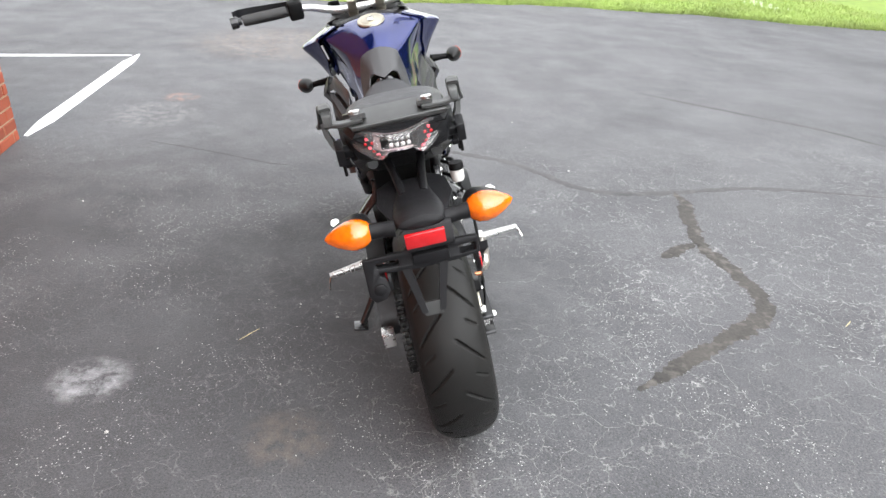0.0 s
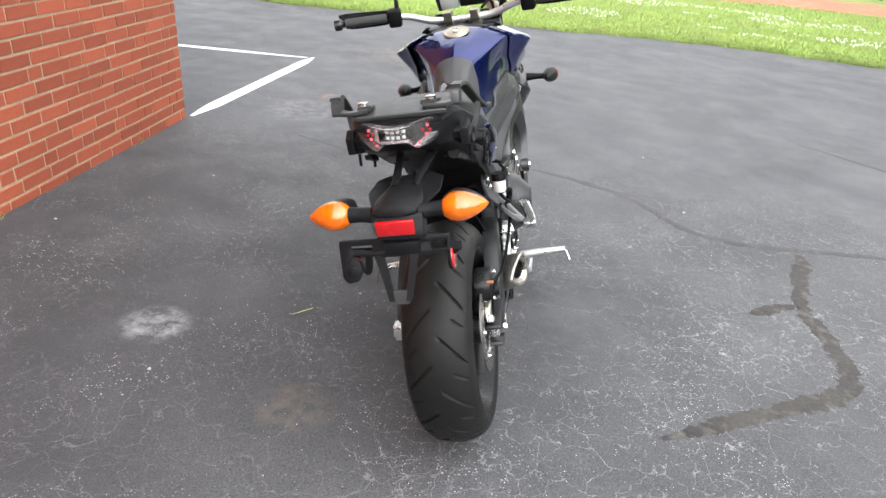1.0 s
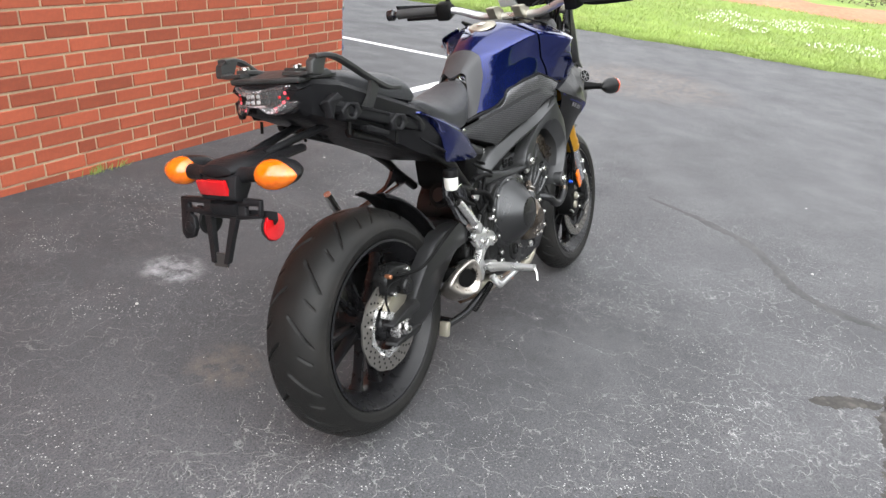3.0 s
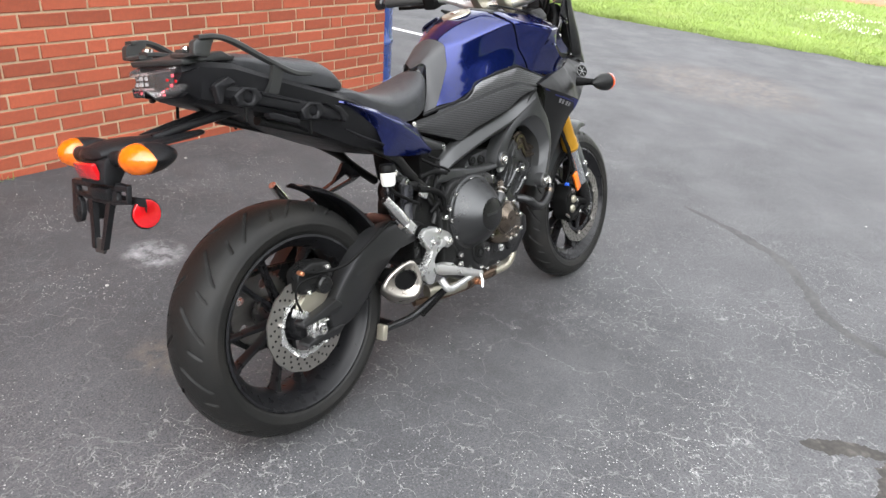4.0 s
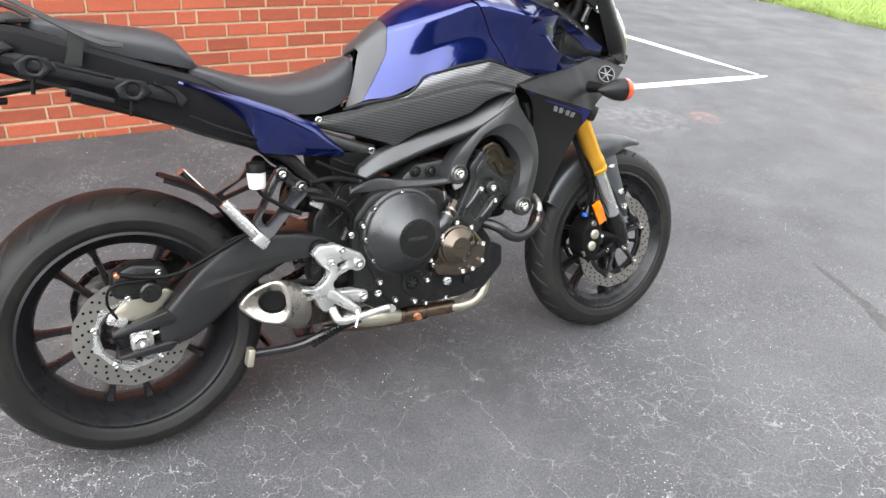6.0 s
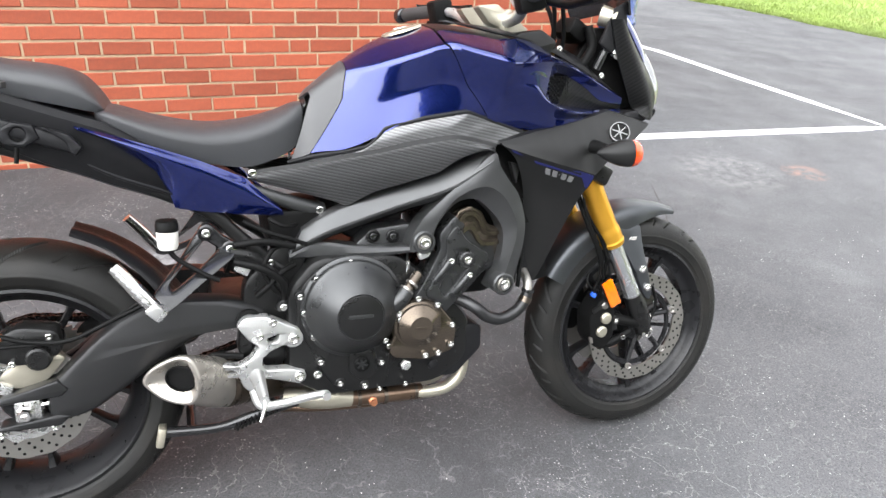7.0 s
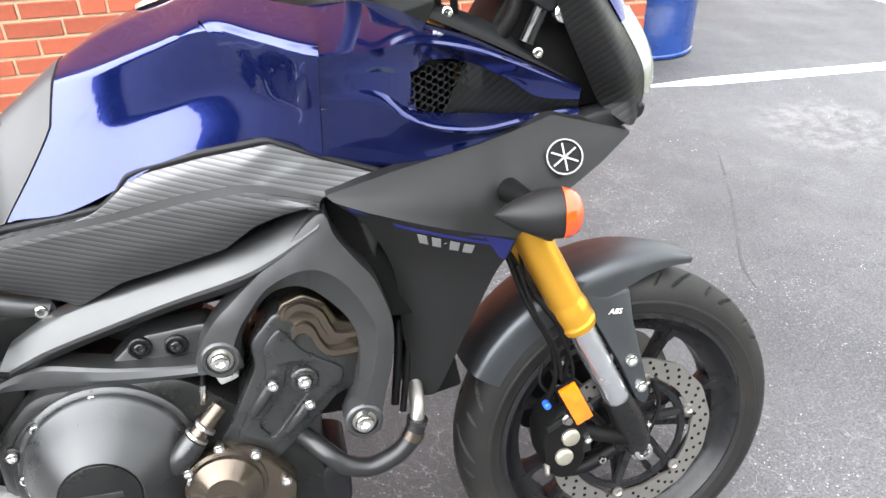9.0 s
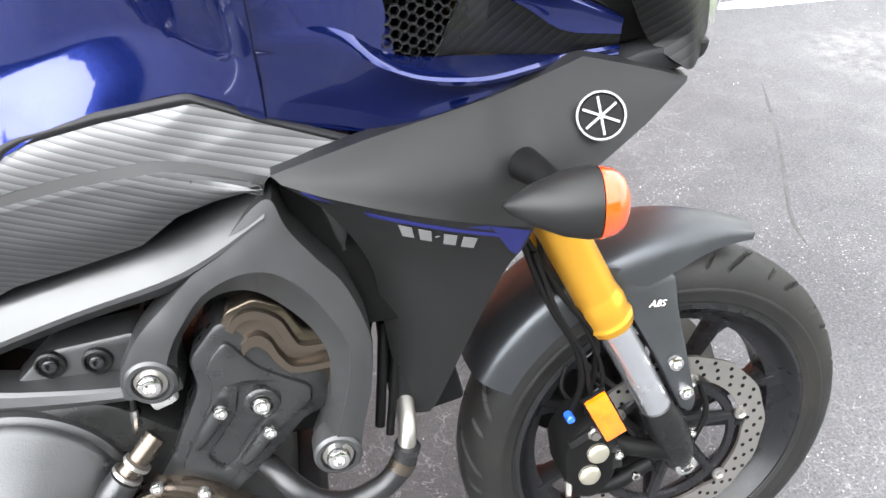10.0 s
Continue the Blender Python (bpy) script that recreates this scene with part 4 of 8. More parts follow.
def chain():
    """Links on two runs and round the rear sprocket."""
    bm = bmesh.new()
    line = []
    for i in range(34):
        f = i / 33
        line.append((0.50 - 0.50 * f, 0.405 + (0.418 - 0.405) * f - 0.012 * math.sin(math.pi * f)))
    for i in range(1, 20):
        a = radians(90 + 9 * i)
        line.append((0.104 * math.cos(a), 0.314 + 0.104 * math.sin(a)))
    for i in range(34):
        f = i / 33
        line.append((0.50 * f, 0.210 + 0.13 * f - 0.015 * math.sin(math.pi * f)))
    for i, ((x0, z0), (x1, z1)) in enumerate(zip(line, line[1:])):
        ang = math.degrees(math.atan2(z1 - z0, x1 - x0))
        length = math.hypot(x1 - x0, z1 - z0)
        for r in ((-0.109, -0.087) if i % 2 else (-0.105, -0.091)):
            block(((x0 + x1) / 2, r, (z0 + z1) / 2), (length + 0.004, 0.003, 0.013), bm, (0, -ang, 0), 0)
        lathe([(-0.013, 0.0), (-0.013, 0.005), (0.013, 0.005), (0.013, 0.0)], (x0, -0.098, z0), bm, seg=6)
    return part("chain", bm, ENGINE, bike, "oily black drive chain")


chain()

# swing arm
arm = [(0.045, 0.345), (0.085, 0.387), (0.137, 0.438), (0.190, 0.477), (0.240, 0.495), (0.306, 0.498), (0.381, 0.490), (0.445, 0.470), (0.47, 0.45), (0.47, 0.41), (0.42, 0.425), (0.36, 0.425), (0.300, 0.405), (0.245, 0.372), (0.180, 0.325), (0.125, 0.290), (0.085, 0.278), (0.045, 0.285)]
swing = part("swing_arm", plate(rounded(arm, 0.02), 0.088, 0.136, cham=0.014, bend=lambda x, z: -0.028 * max(0, x - 0.15) / 0.3), SWINGGREY, bike, "matt dark grey cast swing arm")
part("upper_prong", plate(rounded([(-0.046, 0.326), (-0.044, 0.336), (0.068, 0.366), (0.085, 0.345), (0.070, 0.332)], 0.004), 0.102, 0.140, cham=0.004), SWINGGREY, swing)
part("lower_prong", plate(rounded([(-0.040, 0.273), (-0.036, 0.283), (0.066, 0.296), (0.085, 0.290), (0.066, 0.272)], 0.004), 0.102, 0.140, cham=0.004), SWINGGREY, swing)
part("axle_block", block((0.012, 0.114, 0.306), (0.046, 0.030, 0.042), bevel=0.004), ALU, swing, "bright axle adjuster block")
part("axle_nut", lathe([(0, 0.0165), (0.012, 0.0165), (0.014, 0.013), (0.022, 0.011), (0.022, 0.006), (0.01, 0.005), (0.01, 0)], (0.008, 0.128, 0.306), seg=6), CHROME, swing)
part("adjuster_bolt", tube([(0.025, 0.120, 0.312), (0.066, 0.120, 0.318)], 0.005, seg=8), CHROME, swing)
left_arm = part("swing_arm", plate(rounded(arm, 0.03), -0.165, -0.112, cham=0.0), SWINGGREY, bike, "matt dark grey cast swing arm")
part("axle_block", block((0.002, -0.150, 0.314), (0.046, 0.034, 0.042), bevel=0.004), ALU, left_arm)
part("cross_piece", block((0.40, 0, 0.45), (0.09, 0.19, 0.06), bevel=0.015), SWINGGREY, swing)
part("pivot_nut", lathe([(0, 0.026), (0.01, 0.026), (0.012, 0.018), (0.006, 0.016), (0.006, 0)], (0.425, 0.112, 0.440), seg=24), INNER, swing)

# rear brake caliper, its bracket and hose
caliper = part("rear_caliper", plate(rounded([(-0.035, 0.405), (-0.03, 0.455), (0.01, 0.474), (0.075, 0.462), (0.085, 0.425), (0.06, 0.398), (0.0, 0.392)], 0.015), 0.078, 0.122, cham=0.010), ENGINE, bike, "dark grey rear brake caliper")
part("piston_cap", lathe([(0, 0.023), (0.016, 0.022), (0.02, 0.018), (0.02, 0)], (0.040, 0.118, 0.410), seg=28), ENGINE, caliper)
part("bracket", plate(rounded([(-0.04, 0.352), (-0.03, 0.375), (0.0, 0.40), (0.07, 0.41), (0.085, 0.40), (0.05, 0.36), (0.02, 0.345)], 0.01), 0.100, 0.114, cham=0.003), TITANIUM, caliper, "cast aluminium caliper bracket")
part("speed_sensor", block((-0.03, 0.112, 0.353), (0.04, 0.02, 0.022), turn=(0, 25, 0), bevel=0.005), ALU, caliper)
part("copper_banjo", lathe([(0, 0.006), (0.016, 0.006), (0.018, 0.004), (0.018, 0)], (-0.020, 0.112, 0.455), seg=10), COPPER, caliper, "copper coloured brake hose fitting")
bolt(caliper, 0.06, 0.122, 0.450, 0.007)
bolt(caliper, -0.005, 0.122, 0.402, 0.007)
part("brake_hose", tube([(-0.02, 0.125, 0.458), (0.03, 0.132, 0.445), (0.10, 0.148, 0.448), (0.19, 0.158, 0.490), (0.26, 0.162, 0.520), (0.33, 0.165, 0.53)], 0.0045), INNER, bike, "black rear brake hose")
part("sensor_cable", tube([(-0.03, 0.120, 0.36), (-0.045, 0.124, 0.40), (-0.03, 0.128, 0.435), (0.04, 0.134, 0.440), (0.12, 0.150, 0.455), (0.22, 0.160, 0.512)], 0.003), INNER, bike)

# hugger over the rear tyre
rails = []
for a0 in range(16, 73, 8):
    a = radians(a0)
    f = (a0 - 16) / 56
    w = 0.100 - 0.045 * f
    rails.append([((0.342 - d) * math.cos(a), w * q, 0.311 + (0.342 - d) * math.sin(a)) for q, d in ((-1, 0.035 - 0.03 * f), (-0.94, 0.012), (-0.6, 0.002), (0, 0.008), (0.6, 0.002), (0.94, 0.012), (1, 0.035 - 0.03 * f))])
part("rear_hugger", panel(rails, 0.003, 24, 20), PLASTIC, bike, "black plastic inner mudguard over the tyre")

# exhaust
OUTLET = spline([(x - 0.272, z - 0.353, 0) for x, z in ((0.214, 0.353), (0.237, 0.382), (0.278, 0.405), (0.302, 0.405), (0.315, 0.385), (0.322, 0.356), (0.319, 0.324), (0.300, 0.302), (0.256, 0.309), (0.222, 0.334))], 60, True)


def outlet_ring(cx, cz, r, k, tilt=0.4):
    """The muffler's rounded triangle, standing across it; tilt: how far its front edge lies outwards."""
    return [P(cx + p.x * k, r + tilt * p.x * k, cz + p.y * k) for p in OUTLET]


def round_ring(r, rho):
    """A circle across the outlet, point for point like the triangle around it."""
    out = []
    for p in OUTLET:
        a = math.atan2(p.y, p.x - 0.014)
        x = 0.014 + rho * math.cos(a)
        out.append(P(0.272 + x, r + 0.4 * x, 0.353 + rho * 0.92 * math.sin(a)))
    return out


muffler = part("muffler", loft([outlet_ring(0.335, 0.308, 0.105, 1.06, 0.35), outlet_ring(0.35, 0.303, 0.095, 1.12, 0.3), outlet_ring(0.40, 0.290, 0.06, 1.10, 0.2), outlet_ring(0.47, 0.265, 0.02, 0.95, 0.1), outlet_ring(0.53, 0.245, -0.03, 0.8, 0.0), outlet_ring(0.56, 0.240, -0.08, 0.6, 0.0)]),
               DARKSTEEL, bike, "short underslung steel muffler with brown heat stain", 60)
part("exhaust_tip", loft([outlet_ring(0.338, 0.308, 0.104, 1.09, 0.35), outlet_ring(0.318, 0.322, 0.125, 1.08), outlet_ring(0.290, 0.342, 0.155, 1.03), outlet_ring(0.274, 0.352, 0.172, 1.0), outlet_ring(0.272, 0.353, 0.178, 0.96), outlet_ring(0.272, 0.353, 0.180, 0.90), outlet_ring(0.272, 0.353, 0.179, 0.82), outlet_ring(0.274, 0.353, 0.174, 0.74),
                          round_ring(0.164, 0.032), round_ring(0.162, 0.0285)], cap=False), EXHAUST, muffler, "brushed rounded triangular exhaust outlet", 60)
part("outlet_ring", loft([round_ring(a, b) for a, b in ((0.158, 0.0290), (0.166, 0.0288), (0.1665, 0.0270), (0.160, 0.0255), (0.12, 0.0245), (0.09, 0.0245))]), INNER, muffler, "black round outlet", 50)
part("pipe_cone", tube([(0.50, 0.05, 0.228), (0.56, 0.065, 0.224), (0.60, 0.072, 0.222), (0.65, 0.075, 0.214)], (0.020, 0.026, 0.027, 0.020), seg=20), TITANIUM, bike, "polished steel cone of the exhaust")
part("pipe_rail", tube([(0.45, 0.04, 0.205), (0.58, 0.065, 0.197), (0.70, 0.070, 0.193)], 0.011, seg=14), HEATED, bike)
pipe = part("collector_pipe", tube([(0.64, 0.075, 0.214), (0.73, 0.074, 0.210), (0.82, 0.075, 0.207)], (0.0195, 0.020, 0.0185), seg=20), HEATED, bike, "heat tinted golden brown collector pipe")
for x, q in ((0.662, 0.022), (0.725, 0.0225), (0.80, 0.020)):
    part("pipe_band", tube([(x, 0.0745, 0.2115 - (x - 0.66) * 0.03), (x + 0.008, 0.0745, 0.2113 - (x - 0.66) * 0.03)], q, seg=20), DARKSTEEL, pipe)
part("oxygen_sensor", lathe([(0, 0.011), (0.008, 0.011), (0.010, 0.008), (0.018, 0.008), (0.018, 0)], (0.696, 0.090, 0.208), seg=6), COPPER, pipe)
for r, z, k in ((0.086, 0.210, 0.0), (0.060, 0.196, 0.01), (0.0, 0.20, 0.0)):
    part("header_pipe", tube([(0.805, r - 0.006, z - 0.003), (0.86, r, z - 0.001), (0.895 + k, r, z + 0.012), (0.918 + k, r, z + 0.045), (0.925 + k, r - 0.01, z + 0.11)], (0.0135, 0.0145, 0.0145, 0.0145, 0.0145), seg=16), TITANIUM, bike, "bent bright steel exhaust header")

# engine
engine = part("crankcase", plate(rounded([(0.50, 0.30), (0.50, 0.50), (0.56, 0.57), (0.74, 0.57), (0.86, 0.47), (0.92, 0.40), (0.92, 0.30), (0.84, 0.25), (0.58, 0.25)], 0.03), -0.13, 0.13, cham=0.015), ENGINE, bike, "black painted engine crankcase")
cover_line = rounded([(0.517, 0.421), (0.523, 0.501), (0.560, 0.545), (0.624, 0.571), (0.690, 0.559), (0.736, 0.513), (0.742, 0.446), (0.724, 0.400), (0.722, 0.275), (0.685, 0.254), (0.615, 0.262), (0.576, 0.300), (0.548, 0.370)], 0.03)
clutch = part("clutch_cover", plate(cover_line, 0.10, 0.136, cham=0.006), ENGINE, engine, "black clutch cover with a stepped dome")
part("dome", lathe([(-0.01, 0.113), (0, 0.113), (0.003, 0.110), (0.004, 0.106), (0.010, 0.1045), (0.014, 0.1015), (0.016, 0.0985), (0.036, 0.088), (0.062, 0.0605), (0.0705, 0.0525), (0.0725, 0.0505), (0.0725, 0.0495), (0.0700, 0.0490), (0.0700, 0)], (0.641, 0.136, 0.457), seg=72), ENGINECOVER, clutch)
part("dome_face", lathe([(0, 0.0475), (0.0025, 0.0470), (0.0032, 0.0455), (0.0032, 0)], (0.641, 0.2055, 0.457), seg=48), ENGINE, clutch)
part("embossed_bar", block((0.641, 0.2090, 0.459), (0.052, 0.0016, 0.008), bevel=0.0006), ENGINECOVER, clutch)
part("oil_window_recess", plate(rounded([(0.632, 0.358), (0.690, 0.354), (0.694, 0.300), (0.662, 0.280), (0.628, 0.308)], 0.014), 0.130, 0.142, cham=0.004), ENGINE, clutch)
part("oil_window", lathe([(0, 0.019), (0.004, 0.018), (0.006, 0.015), (0.002, 0.013), (0.002, 0)], (0.658, 0.141, 0.325), seg=24), INNER, clutch, "round oil sight glass")
for k in range(3):
    part("window_blade", block((0.658, 0.1445, 0.325), (0.026, 0.002, 0.004), turn=(0, 20 + 60 * k, 0), bevel=0.0005), ENGINECOVER, clutch)
for x, z in ((0.635, 0.557), (0.562, 0.525), (0.536, 0.454), (0.554, 0.399), (0.568, 0.339), (0.610, 0.284), (0.665, 0.271), (0.703, 0.322), (0.712, 0.508), (0.528, 0.490)):
    part("bolt_boss", lathe([(-0.01, 0.0115), (0.0015, 0.0115), (0.003, 0.010), (0.003, 0)], (x, 0.136, z), seg=16), ENGINE, clutch)
    bolt(clutch, x, 0.138, z, 0.0072)
for x, z in ((0.709, 0.377), (0.717, 0.363)):
    bolt(engine, x, 0.148, z, 0.0068)
for x, z in ((0.56, 0.26), (0.70, 0.258), (0.76, 0.262)):
    bolt(engine, x, 0.135, z, 0.006)

pick = part("pickup_cover", plate(rounded([(0.714, 0.362), (0.726, 0.385), (0.738, 0.438), (0.781, 0.469), (0.832, 0.451), (0.876, 0.395), (0.868, 0.338), (0.80, 0.321), (0.722, 0.335)], 0.014), 0.11, 0.158, cham=0.008), BRONZE, engine, "bronze painted round engine cover")
part("dome", lathe([(0, 0.056), (0.004, 0.054), (0.006, 0.049), (0.012, 0.0475), (0.022, 0.032), (0.027, 0.026), (0.027, 0)], (0.781, 0.156, 0.409), seg=48), BRONZE, pick)
part("embossed_bar", block((0.781, 0.1835, 0.409), (0.024, 0.002, 0.006), turn=(0, 8, 0), bevel=0.001), BRONZE, pick)
for x, z in ((0.735, 0.440), (0.739, 0.426), (0.779, 0.470), (0.824, 0.452), (0.860, 0.402), (0.858, 0.356), (0.828, 0.338), (0.798, 0.336)):
    bolt(pick, x, 0.160, z, 0.0074)
part("drain_plug", lathe([(0, 0.012), (0.008, 0.012), (0.01, 0.009), (0.01, 0)], (0.755, 0.15, 0.315), seg=6), ALU, engine)
part("lower_guard", plate(rounded([(0.787, 0.291), (0.850, 0.331), (0.886, 0.341), (0.895, 0.375), (0.918, 0.389), (0.950, 0.378), (0.951, 0.323), (0.888, 0.262), (0.802, 0.260)], 0.010), 0.0, 0.128, cham=0.008), PLASTIC, engine, "black lower engine guard")
part("guard_lug", lathe([(0, 0.013), (0.006, 0.012), (0.008, 0.008), (0.008, 0)], (0.828, 0.13, 0.298), seg=16), PLASTIC, engine)

head_line = rounded([(0.770, 0.455), (0.800, 0.500), (0.836, 0.571), (0.832, 0.606), (0.869, 0.648), (0.888, 0.634), (0.915, 0.600), (0.947, 0.584), (0.970, 0.570), (0.968, 0.521), (0.942, 0.512), (0.905, 0.472), (0.848, 0.418), (0.800, 0.425)], 0.012)
head = part("cylinder_cover", plate(head_line, -0.13, 0.140, cham=0.006), ENGINECOVER, engine, "dark grey cam chain cover")
part("raised_field", plate(rounded([(0.800, 0.470), (0.850, 0.560), (0.848, 0.600), (0.872, 0.628), (0.900, 0.588), (0.934, 0.566), (0.952, 0.556), (0.950, 0.534), (0.930, 0.520), (0.845, 0.440)], 0.012), 0.136, 0.1455, [rounded([(0.832, 0.484), (0.870, 0.534), (0.876, 0.562), (0.886, 0.574), (0.904, 0.566), (0.916, 0.546), (0.848, 0.462)], 0.008)], cham=0.004), ENGINECOVER, head)
for (x0, z0), (x1, z1) in (((0.822, 0.500), (0.855, 0.546)), ((0.868, 0.470), (0.900, 0.511))):
    part("rib", tube([(x0, 0.1425, z0), ((x0 + x1) / 2, 0.1490, (z0 + z1) / 2), (x1, 0.1510, z1)], (0.007, 0.0085, 0.0090), seg=12), ENGINECOVER, head)
    bolt(head, x1 + 0.002, 0.1535, z1 + 0.002, 0.0075)
part("boss", lathe([(-0.01, 0.020), (0.006, 0.0185), (0.008, 0.0155), (0.008, 0.012), (0.005, 0.0115), (0.005, 0)], (0.898, 0.143, 0.546), seg=28), ENGINECOVER, head)
bolt(head, 0.898, 0.148, 0.546, 0.0098)
cap_plate = part("cam_cap", plate(rounded([(0.868, 0.636), (0.878, 0.656), (0.906, 0.666), (0.934, 0.652), (0.950, 0.622), (0.980, 0.612), (0.980, 0.545), (0.946, 0.562), (0.915, 0.574), (0.884, 0.600)], 0.006), 0.112, 0.1385, cham=0.003), BRONZE, head, "bronze camshaft end cover", 25)
band([(0.874, 0.1400, 0.638), (0.888, 0.1400, 0.654), (0.908, 0.1400, 0.657), (0.931, 0.1405, 0.643), (0.942, 0.1410, 0.620), (0.950, 0.1420, 0.610), (0.980, 0.1440, 0.610)],
     [(0.884, 0.1400, 0.630), (0.893, 0.1400, 0.640), (0.907, 0.1400, 0.642), (0.920, 0.1405, 0.632), (0.929, 0.1410, 0.612), (0.942, 0.1420, 0.598), (0.980, 0.1440, 0.598)],
     [(0, -0.004), (0.2, 0.0035), (0.8, 0.0035), (1, -0.004)], 0.01, 40, cap_bm := bmesh.new())
part("cap_ridge", cap_bm, BRONZE, cap_plate)
part("cap_ridge", band([(0.888, 0.1400, 0.622), (0.898, 0.1400, 0.630), (0.909, 0.1400, 0.630), (0.919, 0.1405, 0.620), (0.926, 0.1410, 0.602), (0.940, 0.1420, 0.586), (0.980, 0.1440, 0.588)],
                       [(0.888, 0.1400, 0.600), (0.896, 0.1400, 0.608), (0.906, 0.1400, 0.608), (0.912, 0.1405, 0.600), (0.918, 0.1410, 0.588), (0.936, 0.1420, 0.574), (0.980, 0.1440, 0.576)],
                       [(0, -0.004), (0.2, 0.0045), (0.8, 0.0045), (1, -0.002)], 0.01, 40), BRONZE, cap_plate)
part("coolant_joint", tube([(0.700, 0.150, 0.445), (0.732, 0.166, 0.470), (0.752, 0.162, 0.490)], (0.021, 0.0185, 0.0165), seg=18), ENGINECOVER, engine, "cast coolant pipe joint")
part("joint_neck", tube([(0.748, 0.160, 0.486), (0.760, 0.156, 0.498), (0.785, 0.140, 0.520)], (0.0145, 0.0115, 0.0115), seg=16), DARKSTEEL, engine, "steel coolant pipe neck")
for k in range(2):
    part("joint_band", tube([(0.752 + 0.012 * k, 0.1585, 0.490 + 0.012 * k), (0.755 + 0.012 * k, 0.1575, 0.493 + 0.012 * k)], 0.0165 - 0.0015 * k, seg=18), STEEL, engine)
part("throttle_body", block((0.70, 0.0, 0.60), (0.12, 0.10, 0.06), turn=(0, 25, 0), bevel=0.012), INNER, engine)
part("clutch_lever_arm", block((0.800, 0.132, 0.562), (0.028, 0.016, 0.018), turn=(0, -20, 0), bevel=0.005), ALU, engine)
part("clutch_cable", tube([(0.76, 0.12, 0.50), (0.765, 0.125, 0.54), (0.77, 0.10, 0.60)], 0.0035), INNER, engine)
part("cable_end", tube([(0.763, 0.127, 0.520), (0.766, 0.126, 0.548)], 0.0045, seg=8), CHROME, engine)

# coolant hose and its clamp, by the radiator
hose = part("coolant_hose", tube([(0.760, 0.00, 0.465), (0.830, 0.06, 0.455), (0.890, 0.130, 0.448), (0.917, 0.160, 0.436), (0.943, 0.167, 0.415), (0.978, 0.168, 0.406), (1.015, 0.167, 0.420), (1.037, 0.165, 0.442), (1.046, 0.163, 0.466)], 0.0138, seg=20, steps=60), SWINGGREY, bike, "satin dark grey coolant pipe")
part("pipe_neck", tube([(1.044, 0.163, 0.460), (1.049, 0.152, 0.484), (1.052, 0.118, 0.505)], 0.0105, seg=18), STEEL, hose)
part("hose_clamp", tube([(1.036, 0.165, 0.440), (1.042, 0.164, 0.452)], 0.0152, seg=18), DARKSTEEL, hose)
part("hose_clamp", tube([(1.045, 0.163, 0.463), (1.0465, 0.163, 0.470)], 0.0150, seg=18), GLOSSBLACK, hose)

# main cast frame: upper beam, front leg, brace and lower beam
bm = band([(0.542, 0.112, 0.627), (0.599, 0.120, 0.661), (0.690, 0.125, 0.690), (0.749, 0.130, 0.709), (0.832, 0.145, 0.739), (0.892, 0.165, 0.768), (0.944, 0.185, 0.796)],
          [(0.510, 0.108, 0.565), (0.574, 0.115, 0.595), (0.640, 0.120, 0.620), (0.741, 0.130, 0.654), (0.828, 0.144, 0.680), (0.866, 0.155, 0.702), (0.926, 0.176, 0.752)],
          [(0, -0.020), (0.06, -0.011), (0.13, -0.007), (0.60, 0.007), (0.70, 0.007), (0.94, -0.007), (1, -0.016)])
# the front leg, the gusset and the brace run round the engine's end in one arch: outer edge, crest and the edge of the opening
arch_out = [(0.762, 0.142, 0.572), (0.765, 0.142, 0.600), (0.788, 0.143, 0.640), (0.826, 0.146, 0.678), (0.858, 0.156, 0.710), (0.890, 0.167, 0.742), (0.926, 0.180, 0.782), (0.943, 0.186, 0.790), (0.952, 0.188, 0.762), (0.974, 0.190, 0.729), (0.996, 0.190, 0.700),
            (1.012, 0.189, 0.658), (1.018, 0.188, 0.622), (1.014, 0.187, 0.575), (1.000, 0.185, 0.515), (0.994, 0.184, 0.474)]
arch_crest = [(0.812, 0.148, 0.572), (0.812, 0.148, 0.600), (0.824, 0.150, 0.632), (0.842, 0.153, 0.660), (0.860, 0.159, 0.684), (0.880, 0.167, 0.700), (0.900, 0.175, 0.711), (0.920, 0.181, 0.715), (0.938, 0.185, 0.711), (0.958, 0.189, 0.696), (0.972, 0.192, 0.678),
              (0.987, 0.194, 0.650), (0.994, 0.195, 0.625), (0.990, 0.195, 0.588), (0.974, 0.192, 0.530), (0.958, 0.188, 0.480)]
arch_hole = [(0.822, 0.136, 0.572), (0.822, 0.136, 0.604), (0.832, 0.138, 0.632), (0.849, 0.141, 0.656), (0.866, 0.145, 0.674), (0.884, 0.150, 0.683), (0.902, 0.154, 0.685), (0.918, 0.157, 0.680), (0.934, 0.160, 0.668), (0.950, 0.163, 0.652), (0.962, 0.166, 0.636),
             (0.971, 0.168, 0.616), (0.974, 0.168, 0.596), (0.972, 0.168, 0.566), (0.961, 0.167, 0.520), (0.945, 0.166, 0.480)]
lines = [spline([P(*p) for p in line], 76) for line in (arch_out, arch_crest, arch_hole)]
inward = Vector((0, 0.045, 0))
loft([[o + inward, o + Vector((0, 0.012, 0)), o.lerp(c, 0.07), o.lerp(c, 0.5) - Vector((0, 0.002, 0)), c, c.lerp(h, 0.06) + Vector((0, 0.0015, 0)), h, h + inward] for o, c, h in zip(*lines)], bm)
